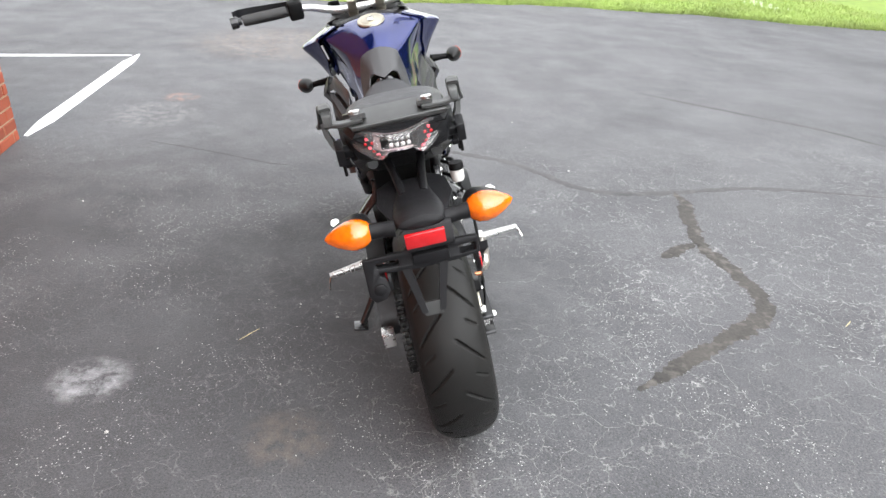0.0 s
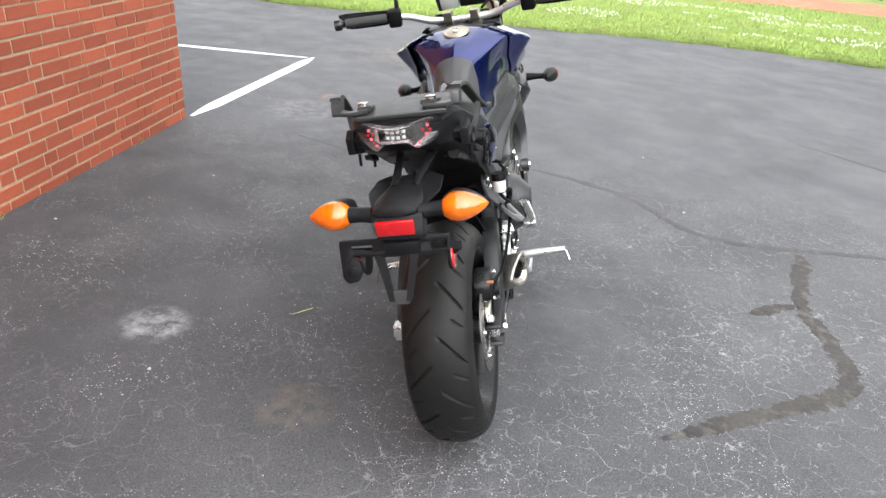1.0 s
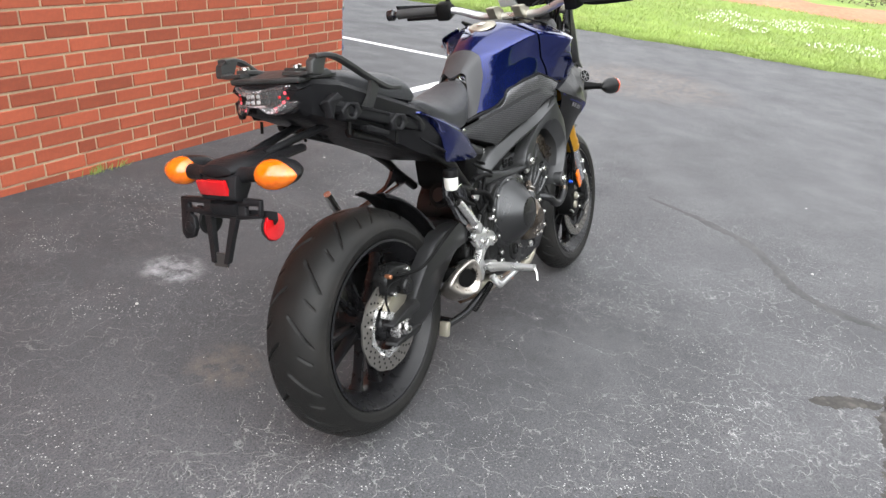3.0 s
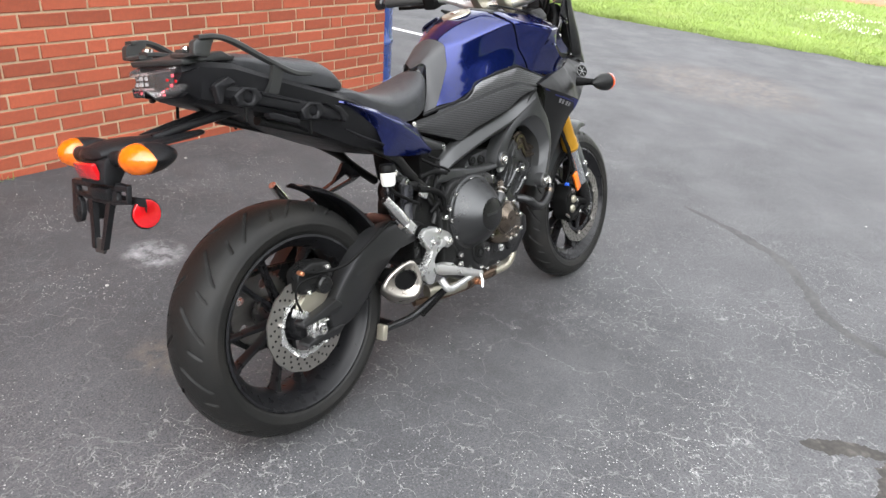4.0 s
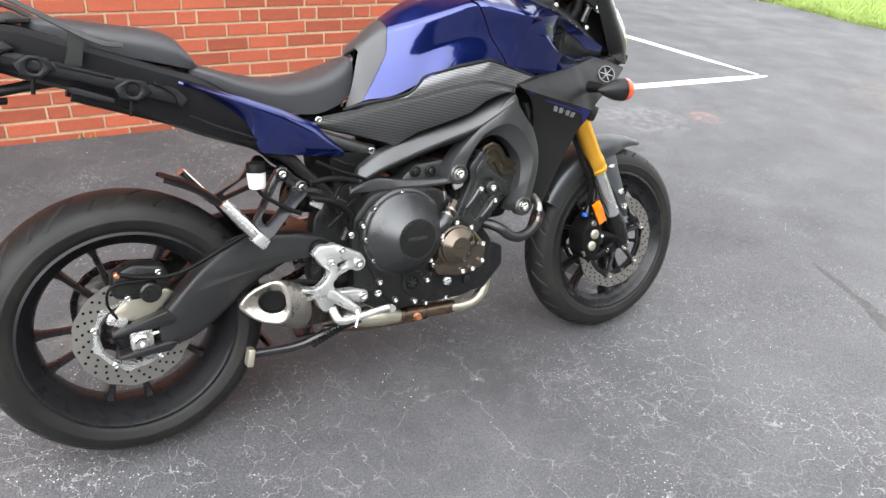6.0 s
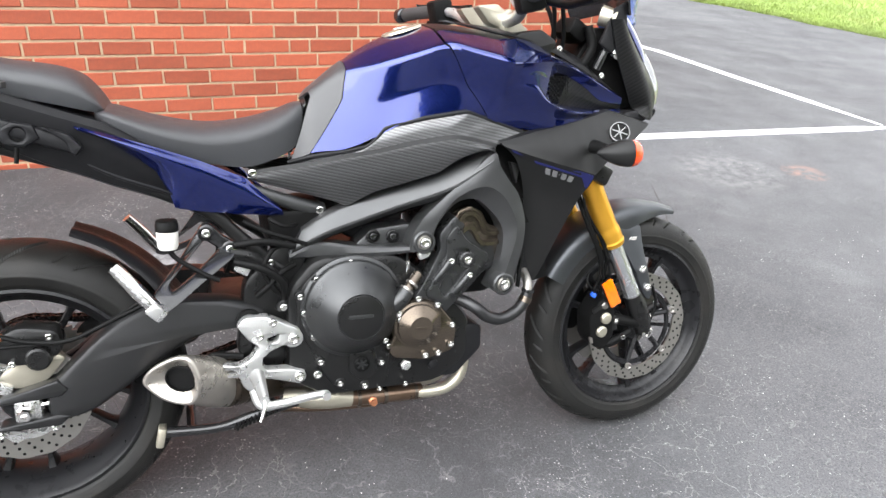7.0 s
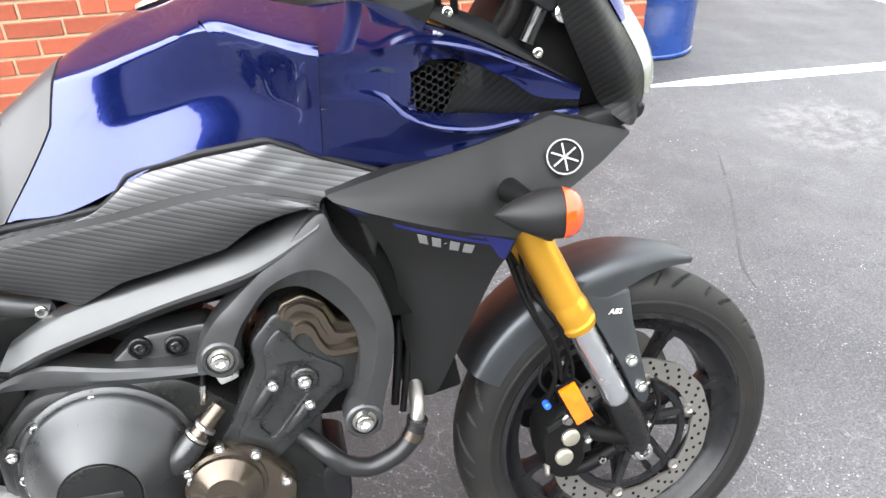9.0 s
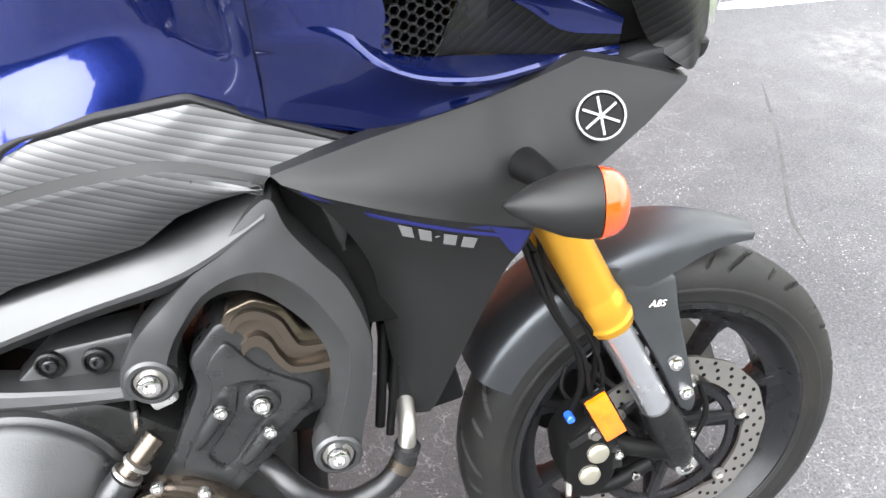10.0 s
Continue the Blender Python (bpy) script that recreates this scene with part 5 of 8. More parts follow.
band([(0.512, 0.108, 0.580), (0.574, 0.115, 0.597), (0.661, 0.125, 0.586), (0.759, 0.140, 0.584), (0.800, 0.146, 0.592)], [(0.512, 0.108, 0.556), (0.530, 0.110, 0.562), (0.657, 0.125, 0.559), (0.757, 0.140, 0.566), (0.800, 0.146, 0.570)],
     [(0, -0.005), (0.12, -0.001), (0.5, 0.001), (0.85, -0.002), (1, -0.012)], bm=bm)
spar = part("main_frame", bm, DARKGREY, bike, "dark grey cast twin spar frame", 24)
mirrored(spar)
part("frame_web", plate(rounded([(0.640, 0.572), (0.690, 0.617), (0.778, 0.626), (0.790, 0.615), (0.762, 0.575)], 0.008), 0.050, 0.100, cham=0.005), DARKGREY, spar)
for x, z in ((0.693, 0.602), (0.738, 0.599)):
    part("boss", lathe([(0, 0.0155), (0.006, 0.0150), (0.007, 0.0125), (0.003, 0.011), (0.003, 0)], (x, 0.099, z), seg=24), ENGINE, spar)
    bolt(spar, x, 0.101, z, 0.0080, mesh=BLACKBOLT)
for x, r, z in ((0.796, 0.142, 0.592), (0.970, 0.184, 0.496)):
    part("boss", lathe([(-0.02, 0.0265), (0.006, 0.0255), (0.009, 0.0225), (0.009, 0.0185), (0.004, 0.0175), (0.004, 0)], (x, r, z), seg=32), DARKGREY, spar)
    part("washer", lathe([(0.004, 0.0165), (0.006, 0.0160), (0.006, 0)], (x, r, z), seg=24), STEEL, spar)
    bolt(spar, x, r + 0.006, z, 0.0125)
part("pivot_plate", plate(rounded([(0.40, 0.36), (0.42, 0.52), (0.50, 0.60), (0.56, 0.60), (0.53, 0.50), (0.52, 0.36), (0.47, 0.30)], 0.02), 0.06, 0.100, cham=0.008), ENGINE, bike, "black frame plate round the swing arm pivot")
part("rear_rail", tube([(0.590, 0.070, 0.660), (0.545, 0.076, 0.672), (0.440, 0.090, 0.708)], 0.0155, seg=14), DARKGREY, bike)
part("rail_lug", lathe([(-0.02, 0.016), (0.0, 0.0155), (0.002, 0.012), (0.002, 0)], (0.582, 0.078, 0.661), seg=20), DARKGREY, bike)
bolt(bike, 0.582, 0.080, 0.661, 0.009)
part("sub_frame_tube", tube([(0.505, 0.090, 0.535), (0.470, 0.090, 0.562), (0.405, 0.090, 0.625), (0.355, 0.090, 0.672), (0.20, 0.085, 0.74), (-0.05, 0.075, 0.82)], 0.0140, seg=14), ENGINE, bike)
bolt(bike, 0.474, 0.104, 0.560, 0.008)
part("sub_frame_tube", tube([(0.396, 0.098, 0.582), (0.440, 0.100, 0.572), (0.474, 0.102, 0.540), (0.506, 0.102, 0.492), (0.492, 0.102, 0.452)], 0.0125, seg=14), ENGINE, bike)
part("sub_frame_tube", tube([(0.500, -0.130, 0.560), (0.408, -0.130, 0.625), (0.357, -0.130, 0.668), (0.20, -0.10, 0.74), (-0.05, -0.08, 0.82)], 0.0135, seg=12), ENGINE, bike)
for pts, w in (([(0.51, 0.12, 0.60), (0.475, 0.14, 0.595), (0.455, 0.146, 0.555), (0.475, 0.146, 0.515), (0.50, 0.14, 0.49)], 0.0055), ([(0.52, 0.12, 0.555), (0.492, 0.142, 0.548), (0.462, 0.146, 0.520), (0.44, 0.14, 0.50)], 0.0065),
               ([(0.545, 0.13, 0.60), (0.512, 0.14, 0.615), (0.47, 0.14, 0.630), (0.42, 0.135, 0.655)], 0.0045), ([(0.53, 0.10, 0.635), (0.50, 0.13, 0.640), (0.47, 0.12, 0.655)], 0.004)):
    part("wiring_hose", tube(pts, w), INNER, bike, "black hose behind the frame")
part("banjo_fitting", lathe([(0, 0.008), (0.014, 0.008), (0.016, 0.006), (0.016, 0)], (0.492, 0.142, 0.476), seg=6), CHROME, bike, "bright hose fitting")
part("reservoir_clip", block((0.415, 0.14, 0.560), (0.030, 0.012, 0.020), turn=(0, 30, 0), bevel=0.003), ALU, bike)
part("loop_hose", tube([(0.40, 0.14, 0.575), (0.45, 0.155, 0.562), (0.49, 0.15, 0.53), (0.495, 0.14, 0.49)], 0.008), INNER, bike)
part("loop_hose", tube([(0.40, 0.145, 0.61), (0.455, 0.15, 0.615), (0.52, 0.14, 0.60)], 0.007), INNER, bike)
part("shock_body", tube([(0.37, 0.04, 0.57), (0.44, 0.05, 0.54), (0.52, 0.05, 0.53)], (0.022, 0.026, 0.026), seg=18), ENGINE, bike, "rear shock absorber")
for i in range(6):
    x = 0.375 + 0.022 * i
    part("spring_coil", lathe([(-0.004, 0.030), (-0.004, 0.038), (0.004, 0.038), (0.004, 0.030)], (x, 0.045, 0.568 - 0.22 * (x - 0.375)), axis=(1, 0, -0.25), seg=20), INNER, bike)
part("inner_fender", plate(rounded([(0.48, 0.57), (0.47, 0.66), (0.60, 0.67), (0.57, 0.58), (0.52, 0.54)], 0.02), -0.10, 0.085, cham=0.01), INNER, bike, "black inner mudguard and battery box")

# brake fluid reservoir
cup = part("brake_reservoir", lathe([(0, 0.0), (0, 0.016), (0.006, 0.019), (0.034, 0.020), (0.036, 0.018), (0.036, 0)], (0.280, 0.142, 0.610), axis=(0, 0, 1), seg=28), WHITEPLASTIC, bike, "white plastic brake fluid reservoir")
part("cap", lathe([(0.036, 0), (0.036, 0.0215), (0.050, 0.0215), (0.052, 0.02), (0.056, 0.02), (0.056, 0)], (0.280, 0.142, 0.610), axis=(0, 0, 1), seg=20), INNER, cup, "black ribbed cap")
part("hose", tube([(0.280, 0.142, 0.610), (0.295, 0.145, 0.59), (0.34, 0.155, 0.56), (0.37, 0.16, 0.545)], 0.005), INNER, cup)

# passenger footrest hanger and footrest
hang_bend = lambda x, z: max(0, 0.595 - z) * 1.45
hanger = part("passenger_hanger", plate(rounded([(0.336, 0.632), (0.345, 0.646), (0.362, 0.644), (0.382, 0.620), (0.404, 0.606), (0.410, 0.590), (0.398, 0.576), (0.340, 0.545), (0.292, 0.517), (0.262, 0.504), (0.244, 0.515), (0.250, 0.535), (0.300, 0.580)], 0.009),
                                        0.082, 0.096, [rounded([(0.348, 0.612), (0.376, 0.592), (0.318, 0.553), (0.282, 0.533), (0.276, 0.545)], 0.006)], cham=0.004, bend=hang_bend), GLOSSBLACK, bike, "black forked passenger footrest hanger", 30)
for x, z in ((0.351, 0.627), (0.396, 0.592)):
    part("boss", lathe([(-0.01, 0.0165), (0.004, 0.0160), (0.006, 0.0130), (0.003, 0.0120), (0.003, 0)], (x, 0.094, z), seg=24), GLOSSBLACK, hanger)
    bolt(hanger, x, 0.098, z, 0.0095)
peg = part("passenger_footrest", tube([(0.252, 0.226, 0.520), (0.222, 0.222, 0.558), (0.188, 0.214, 0.600)], (0.013, 0.0145, 0.012), seg=10), CHROME, bike, "folded ribbed alloy passenger footrest")
part("hinge", block((0.254, 0.222, 0.516), (0.034, 0.036, 0.026), turn=(0, 45, 0), bevel=0.005), ALU, peg)
for k in range(7):
    part("rib", block((0.240 - 0.0078 * k, 0.236 - 0.0016 * k, 0.5365 + 0.0098 * k), (0.020, 0.008, 0.0065), turn=(0, 38, 0), bevel=0.0015), ALU, peg)
mirrored(hanger)
for o in (peg,):
    mirrored(o)

# rider footrest plate, heel guard, pedal and footrest
foot = part("footrest_plate", plate(rounded([(0.397, 0.437), (0.413, 0.456), (0.459, 0.455), (0.499, 0.434), (0.524, 0.422), (0.533, 0.402), (0.520, 0.378), (0.492, 0.386), (0.462, 0.374), (0.446, 0.357), (0.454, 0.337), (0.504, 0.334), (0.536, 0.324), (0.538, 0.304), (0.523, 0.294), (0.497, 0.303),
                                             (0.452, 0.316), (0.440, 0.292), (0.422, 0.286), (0.405, 0.304), (0.400, 0.324), (0.356, 0.327), (0.306, 0.362), (0.312, 0.372), (0.400, 0.352), (0.424, 0.366), (0.440, 0.388), (0.420, 0.405)], 0.007), 0.116, 0.140,
                                            [rounded([(0.352, 0.347), (0.390, 0.341), (0.394, 0.334), (0.366, 0.336)], 0.003), rounded([(0.458, 0.404), (0.482, 0.412), (0.478, 0.398), (0.462, 0.394)], 0.003)], cham=0.006), ALU, bike, "cast aluminium footrest plate and heel guard")
for x, z, s in ((0.470, 0.440, 0.009), (0.444, 0.412, 0.008), (0.512, 0.400, 0.013), (0.522, 0.313, 0.011), (0.560, 0.313, 0.010)):
    bolt(foot, x, 0.139, z, s)
part("boss", lathe([(0, 0.021), (0.006, 0.020), (0.008, 0.016), (0.008, 0)], (0.512, 0.132, 0.400), seg=24), ALU, foot)
part("footrest", tube([(0.432, 0.168, 0.338), (0.431, 0.22, 0.345), (0.430, 0.315, 0.352)], (0.016, 0.013, 0.009), seg=12), ALU, foot, "ribbed aluminium footrest")
part("feeler", tube([(0.430, 0.312, 0.352), (0.428, 0.320, 0.338), (0.420, 0.326, 0.318)], 0.0035, seg=8), CHROME, foot)
part("brake_pedal", tube([(0.424, 0.175, 0.312), (0.436, 0.190, 0.284), (0.470, 0.192, 0.281), (0.558, 0.198, 0.294), (0.566, 0.215, 0.294)], (0.011, 0.011, 0.009, 0.008, 0.009), seg=10), ALU, foot, "aluminium brake pedal")
part("heel_link", tube([(0.41, 0.118, 0.365), (0.355, 0.112, 0.372), (0.345, 0.105, 0.368)], (0.007, 0.006, 0.005)), INNER, foot)
part("link_rod", tube([(0.425, 0.118, 0.345), (0.37, 0.112, 0.352)], 0.005), INNER, foot)
part("brake_master", tube([(0.445, 0.095, 0.46), (0.440, 0.098, 0.40), (0.436, 0.10, 0.345)], (0.010, 0.009, 0.006)), INNER, foot)
part("foot_bracket", plate(rounded([(0.408, 0.425), (0.420, 0.450), (0.503, 0.455), (0.541, 0.424), (0.50, 0.392), (0.478, 0.362), (0.50, 0.305), (0.452, 0.300), (0.43, 0.395)], 0.008), -0.168, -0.150, cham=0.0), ALU, bike)
left_rest = part("left_footrest", tube([(0.455, -0.168, 0.335), (0.450, -0.22, 0.330), (0.440, -0.315, 0.322)], (0.016, 0.013, 0.009), seg=12), ALU, bike, "ribbed aluminium footrest")
part("feeler", tube([(0.438, -0.312, 0.322), (0.434, -0.322, 0.300), (0.430, -0.328, 0.276)], 0.0035, seg=8), CHROME, left_rest)
part("gear_lever", tube([(0.52, -0.16, 0.30), (0.60, -0.18, 0.29), (0.66, -0.19, 0.30), (0.665, -0.24, 0.30)], 0.007), INNER, bike, "black gear lever")

# stands
stand = part("centre_stand", tube([(0.248, 0.105, 0.209), (0.349, 0.110, 0.206), (0.417, 0.115, 0.222), (0.52, 0.115, 0.245)], 0.011, seg=12), GLOSSBLACK, bike, "folded black centre stand")
part("foot", block((0.240, 0.108, 0.204), (0.016, 0.03, 0.044), turn=(0, 12, 0), bevel=0.004), TITANIUM, stand)
part("cross_tube", tube([(0.30, 0.105, 0.203), (0.30, -0.10, 0.203)], 0.010), GLOSSBLACK, stand)
coil = []
for i in range(60):
    a = i * 1.6
    coil.append((0.385 + 0.0021 * i, 0.128 + 0.007 * math.cos(a), 0.207 + 0.0008 * i + 0.007 * math.sin(a)))
part("return_spring", tube(coil, 0.0022, seg=6, steps=300), INNER, stand)
side = part("side_stand", tube([(0.56, -0.13, 0.27), (0.53, -0.20, 0.17), (0.505, -0.260, 0.083)], (0.014, 0.012, 0.011), seg=12), GLOSSBLACK, bike, "black side stand that the motorcycle leans on")
part("foot", block((0.500, -0.268, 0.077), (0.06, 0.05, 0.010), turn=(11.5, 0, 0), bevel=0.003), GLOSSBLACK, side)

# ---- bodywork ----
# tank: half sections at stations along the bike, from the crest down to the lower edge
STATIONS = [(0.530, 0.862, (0.040, 0.850), (0.055, 0.812), (0.062, 0.767)),
            (0.575, 0.908, (0.043, 0.893), (0.064, 0.845), (0.082, 0.783)),
            (0.635, 0.958, (0.056, 0.936), (0.078, 0.866), (0.096, 0.790)),
            (0.700, 1.002, (0.092, 0.956), (0.097, 0.884), (0.107, 0.816)),
            (0.765, 1.030, (0.130, 0.977), (0.114, 0.908), (0.123, 0.850)),
            (0.834, 1.050, (0.168, 0.997), (0.136, 0.930), (0.136, 0.866)),
            (0.883, 1.052, (0.198, 0.986), (0.158, 0.922), (0.148, 0.874)),
            (0.948, 1.046, (0.237, 0.969), (0.192, 0.908), (0.162, 0.852)),
            (1.040, 1.034, (0.217, 0.966), (0.190, 0.900), (0.170, 0.826))]

def tank_point(x, s, lift=0.0):
    """A point of the tank's skin: s runs from the crest (0) over the crease (0.5) to the lower edge (1)."""
    k = len(STATIONS)
    j = max(0, min(k - 2, next((i for i in range(k - 1) if STATIONS[i + 1][0] >= x), k - 2)))

    def ring(st):
        x0, crest, fold, side, low = st
        upper = (fold[0] - 0.014, fold[1] + 0.012)
        return [(0, crest), (upper[0] * 0.55, crest - (crest - upper[1]) * 0.30), upper, fold, side, low]

    rows = [ring(STATIONS[max(0, min(k - 1, j + q))]) for q in (-1, 0, 1, 2)]
    xs = [STATIONS[max(0, min(k - 1, j + q))][0] for q in (-1, 0, 1, 2)]
    u = (x - xs[1]) / (xs[2] - xs[1])
    pts = []
    for i in range(6):
        a, b, c, d = (Vector((*row[i], 0)) for row in rows)
        pts.append(0.5 * (2 * b + (c - a) * u + (2 * a - 5 * b + 4 * c - d) * u * u + (3 * b - a - 3 * c + d) * u ** 3))
    marks = (0.0, 0.22, 0.42, 0.5, 0.75, 1.0)
    i = max(q for q in range(5) if s >= marks[q] - 1e-9)
    f = (s - marks[i]) / (marks[i + 1] - marks[i])
    a = pts[i - 1] if i else Vector((-pts[1].x, pts[1].y, 0))
    b, c = pts[i], pts[i + 1]
    d = pts[i + 2] if i + 2 < 6 else c * 2 - b
    p = 0.5 * (2 * b + (c - a) * f + (2 * a - 5 * b + 4 * c - d) * f * f + (3 * b - a - 3 * c + d) * f ** 3)
    crisp = 0.75 * max(0, min(1, (x - 0.58) / 0.10))
    p = p.lerp(b.lerp(c, f), crisp)
    return x, p.x + lift * min(1, s * 3), p.y + lift * (1 - s)


def tank_sheet(x_of, cols, rows, lift, thick, s0=0.0, s1=1.0, both=True):
    """Part of the tank's skin; x_of(s): its two ends along the bike."""
    bm = bmesh.new()
    ss = [s0 + (s1 - s0) * j / rows for j in range(rows + 1)]
    line = [(s, -1) for s in ss[:0:-1]] + [(s, 1) for s in ss] if both else [(s, 1) for s in ss]
    grid = []
    for s, sd in line:
        a, b = x_of(s)
        col = []
        for i in range(cols + 1):
            x, r, z = tank_point(a + (b - a) * i / cols, s, lift)
            col.append(bm.verts.new(P(x, r * sd, z)))
        grid.append(col)
    made = [bm.faces.new((p[i], p[i + 1], q[i + 1], q[i])) for p, q in zip(grid, grid[1:]) for i in range(cols)]
    bmesh.ops.recalc_face_normals(bm, faces=made)
    for f in made:
        f.normal_update()
    if sum(f.normal.z for f in made) < 0:
        bmesh.ops.reverse_faces(bm, faces=made)
    bmesh.ops.solidify(bm, geom=made, thickness=thick)
    return bm


def seam_x(s):
    return 0.828 + 0.100 * max(0, s - 0.45) / 0.55


def pad_front(s):
    """Where the grey pad ends and the paint begins."""
    return 0.646 - 0.012 * max(0, min(1, (s - 0.45) / 0.22)) - 0.070 * max(0, (s - 0.67) / 0.33)


tank = part("tank", tank_sheet(lambda s: (pad_front(s) + 0.0025, seam_x(s) - 0.0012), 34, 36, 0.0, 0.004), BLUE, bike, "glossy dark blue fuel tank", 50)
fairing = part("tank_side_cover", tank_sheet(lambda s: (seam_x(s) + 0.0012, 0.9480), 16, 30, 0.0012, 0.004, 0.28, 1.0, False), BLUE, bike, "glossy dark blue side cover with a creased shoulder", 50)
mirrored(fairing)
part("tank_front_cover", tank_sheet(lambda s: (0.830, 1.02), 16, 10, 0.001, 0.004, 0.0, 0.28), PLASTIC, bike, "black cover in front of the filler cap")
part("seam_liner", tank_sheet(lambda s: (seam_x(s) - 0.03, seam_x(s) + 0.03), 4, 26, -0.008, 0.003), INNER, bike)
part("pad_liner", tank_sheet(lambda s: (pad_front(s) - 0.03, pad_front(s) + 0.02), 4, 26, -0.007, 0.003), INNER, bike)
pad = part("tank_pad", tank_sheet(lambda s: (0.556 + 0.018 * max(0, min(1, s / 0.5)) - 0.046 * max(0, (s - 0.5) / 0.5), pad_front(s)), 14, 30, 0.002, 0.005), TANKPAD, bike, "grey moulded panel at the back of the tank", 40)
part("pad_collar", tank_sheet(lambda s: (0.530 - 0.006 * s, 0.566 - 0.040 * max(0, (s - 0.5) / 0.5)), 8, 26, -0.012, 0.005), GLOSSBLACK, bike, "black trim between seat and tank")
cap = part("filler_cap", lathe([(0, 0.046), (0.005, 0.044), (0.006, 0.040), (0.004, 0.034), (0.006, 0.030), (0.006, 0)], (0.785, 0, 1.033), axis=(-0.32, 0, 1), seg=40), TITANIUM, bike, "round aluminium fuel filler cap")
part("lock_cover", block((0.779, 0, 1.0405), (0.03, 0.02, 0.004), turn=(0, -14, 0), bevel=0.0015), CHROME, cap)

# black edge strip and ribbed side panels below the tank
tank_edge = [(0.520, 0.066, 0.765), (0.566, 0.081, 0.778), (0.626, 0.091, 0.788), (0.680, 0.099, 0.799), (0.698, 0.104, 0.815), (0.714, 0.107, 0.836), (0.732, 0.111, 0.844), (0.804, 0.131, 0.862), (0.884, 0.149, 0.876), (0.940, 0.160, 0.856), (1.019, 0.168, 0.830)]
up = [(x + 0.004, r + 0.003, z - 0.009) for x, r, z in tank_edge]
part("tank_edge_strip", panel([tank_edge, [(x, r + 0.004, z - 0.004) for x, r, z in tank_edge], up], 0.004, 70, 6, smooth=False), PLASTIC, bike, "satin black strip along the lower edge of the tank", 50)
low_top = [(0.440, 0.086, 0.748), (0.562, 0.098, 0.766), (0.630, 0.110, 0.780), (0.697, 0.123, 0.792), (0.779, 0.142, 0.813), (0.849, 0.163, 0.824), (0.878, 0.170, 0.822), (0.943, 0.184, 0.806)]


def at_x(line, x):
    """The point of a line of points at a given place along the bike."""
    for a, b in zip(line, line[1:]):
        if a[0] <= x <= b[0]:
            f = (x - a[0]) / (b[0] - a[0])
            return tuple(p + (q - p) * f for p, q in zip(a, b))
    return line[-1] if x > line[-1][0] else line[0]


under = [at_x(low_top, 0.54 + (0.943 - 0.54) * max(0, min(1, (p[0] - 0.57) / (1.023 - 0.57)))) for p in up[1:]]
upper_rib = part("upper_side_panel", ruled(up[1:], under, bulge=0.003), CARBON, bike, "black ribbed side panel below the tank")
mirrored(upper_rib)
rim_edge = [(0.438, 0.090, 0.742), (0.562, 0.104, 0.758), (0.630, 0.118, 0.773), (0.698, 0.133, 0.785), (0.779, 0.152, 0.804), (0.856, 0.172, 0.816), (0.896, 0.178, 0.811), (0.938, 0.184, 0.800)]
rim_low = [(x - 0.001, r + 0.001, z - 0.005) for x, r, z in rim_edge]
low_bot = [(0.436, 0.092, 0.732), (0.527, 0.096, 0.706), (0.612, 0.104, 0.682), (0.634, 0.106, 0.671), (0.692, 0.122, 0.703), (0.749, 0.136, 0.720), (0.822, 0.158, 0.745), (0.860, 0.171, 0.774), (0.894, 0.181, 0.788), (0.936, 0.186, 0.797)]
part("panel_rim", panel([low_top, rim_edge], 0.005, 50, 4, smooth=False), GREY, bike, "smooth grey shoulder of the side panel")
part("panel_edge", panel([rim_edge, rim_low], 0.005, 50, 3, smooth=False), CARBON, bike, "ribbed edge of the side panel")
lower_rib = part("lower_side_panel", panel([rim_low, low_bot], 0.005, 60, 14, 0.006, smooth=False), CARBON, bike, "black ribbed side panel above the frame")
mirrored(lower_rib)
part("panel_underside", panel([low_bot, [(x, r - 0.03, z - 0.004) for x, r, z in low_bot]], 0.003, 50, 4, smooth=False), INNER, bike)
bolt(bike, 0.446, 0.092, 0.744, 0.009)

# seats
def seat(name, stations, label, n=28):
    """A padded seat: stations of x, crown height, shoulder height, half width, underside height."""
    rings = []
    for x, top, shoulder, half, low in stations:
        pts = []
        for i in range(n):
            a = math.pi * i / (n - 1)
            c, s = math.cos(a), math.sin(a)
            pts.append(P(x, half * math.copysign(abs(c) ** 0.62, c), shoulder + (top - shoulder) * abs(s) ** 0.9))
        pts += [P(x, -half * 0.93, low), P(x, 0, low - 0.004), P(x, half * 0.93, low)]
        rings.append(pts)
    k = len(stations)
    cols = [spline([r[j] for r in rings], (k - 1) * 5 + 1) for j in range(len(rings[0]))]
    return part(name, loft([[c[i] for c in cols] for i in range((k - 1) * 5 + 1)]), VINYL, bike, label, 50)


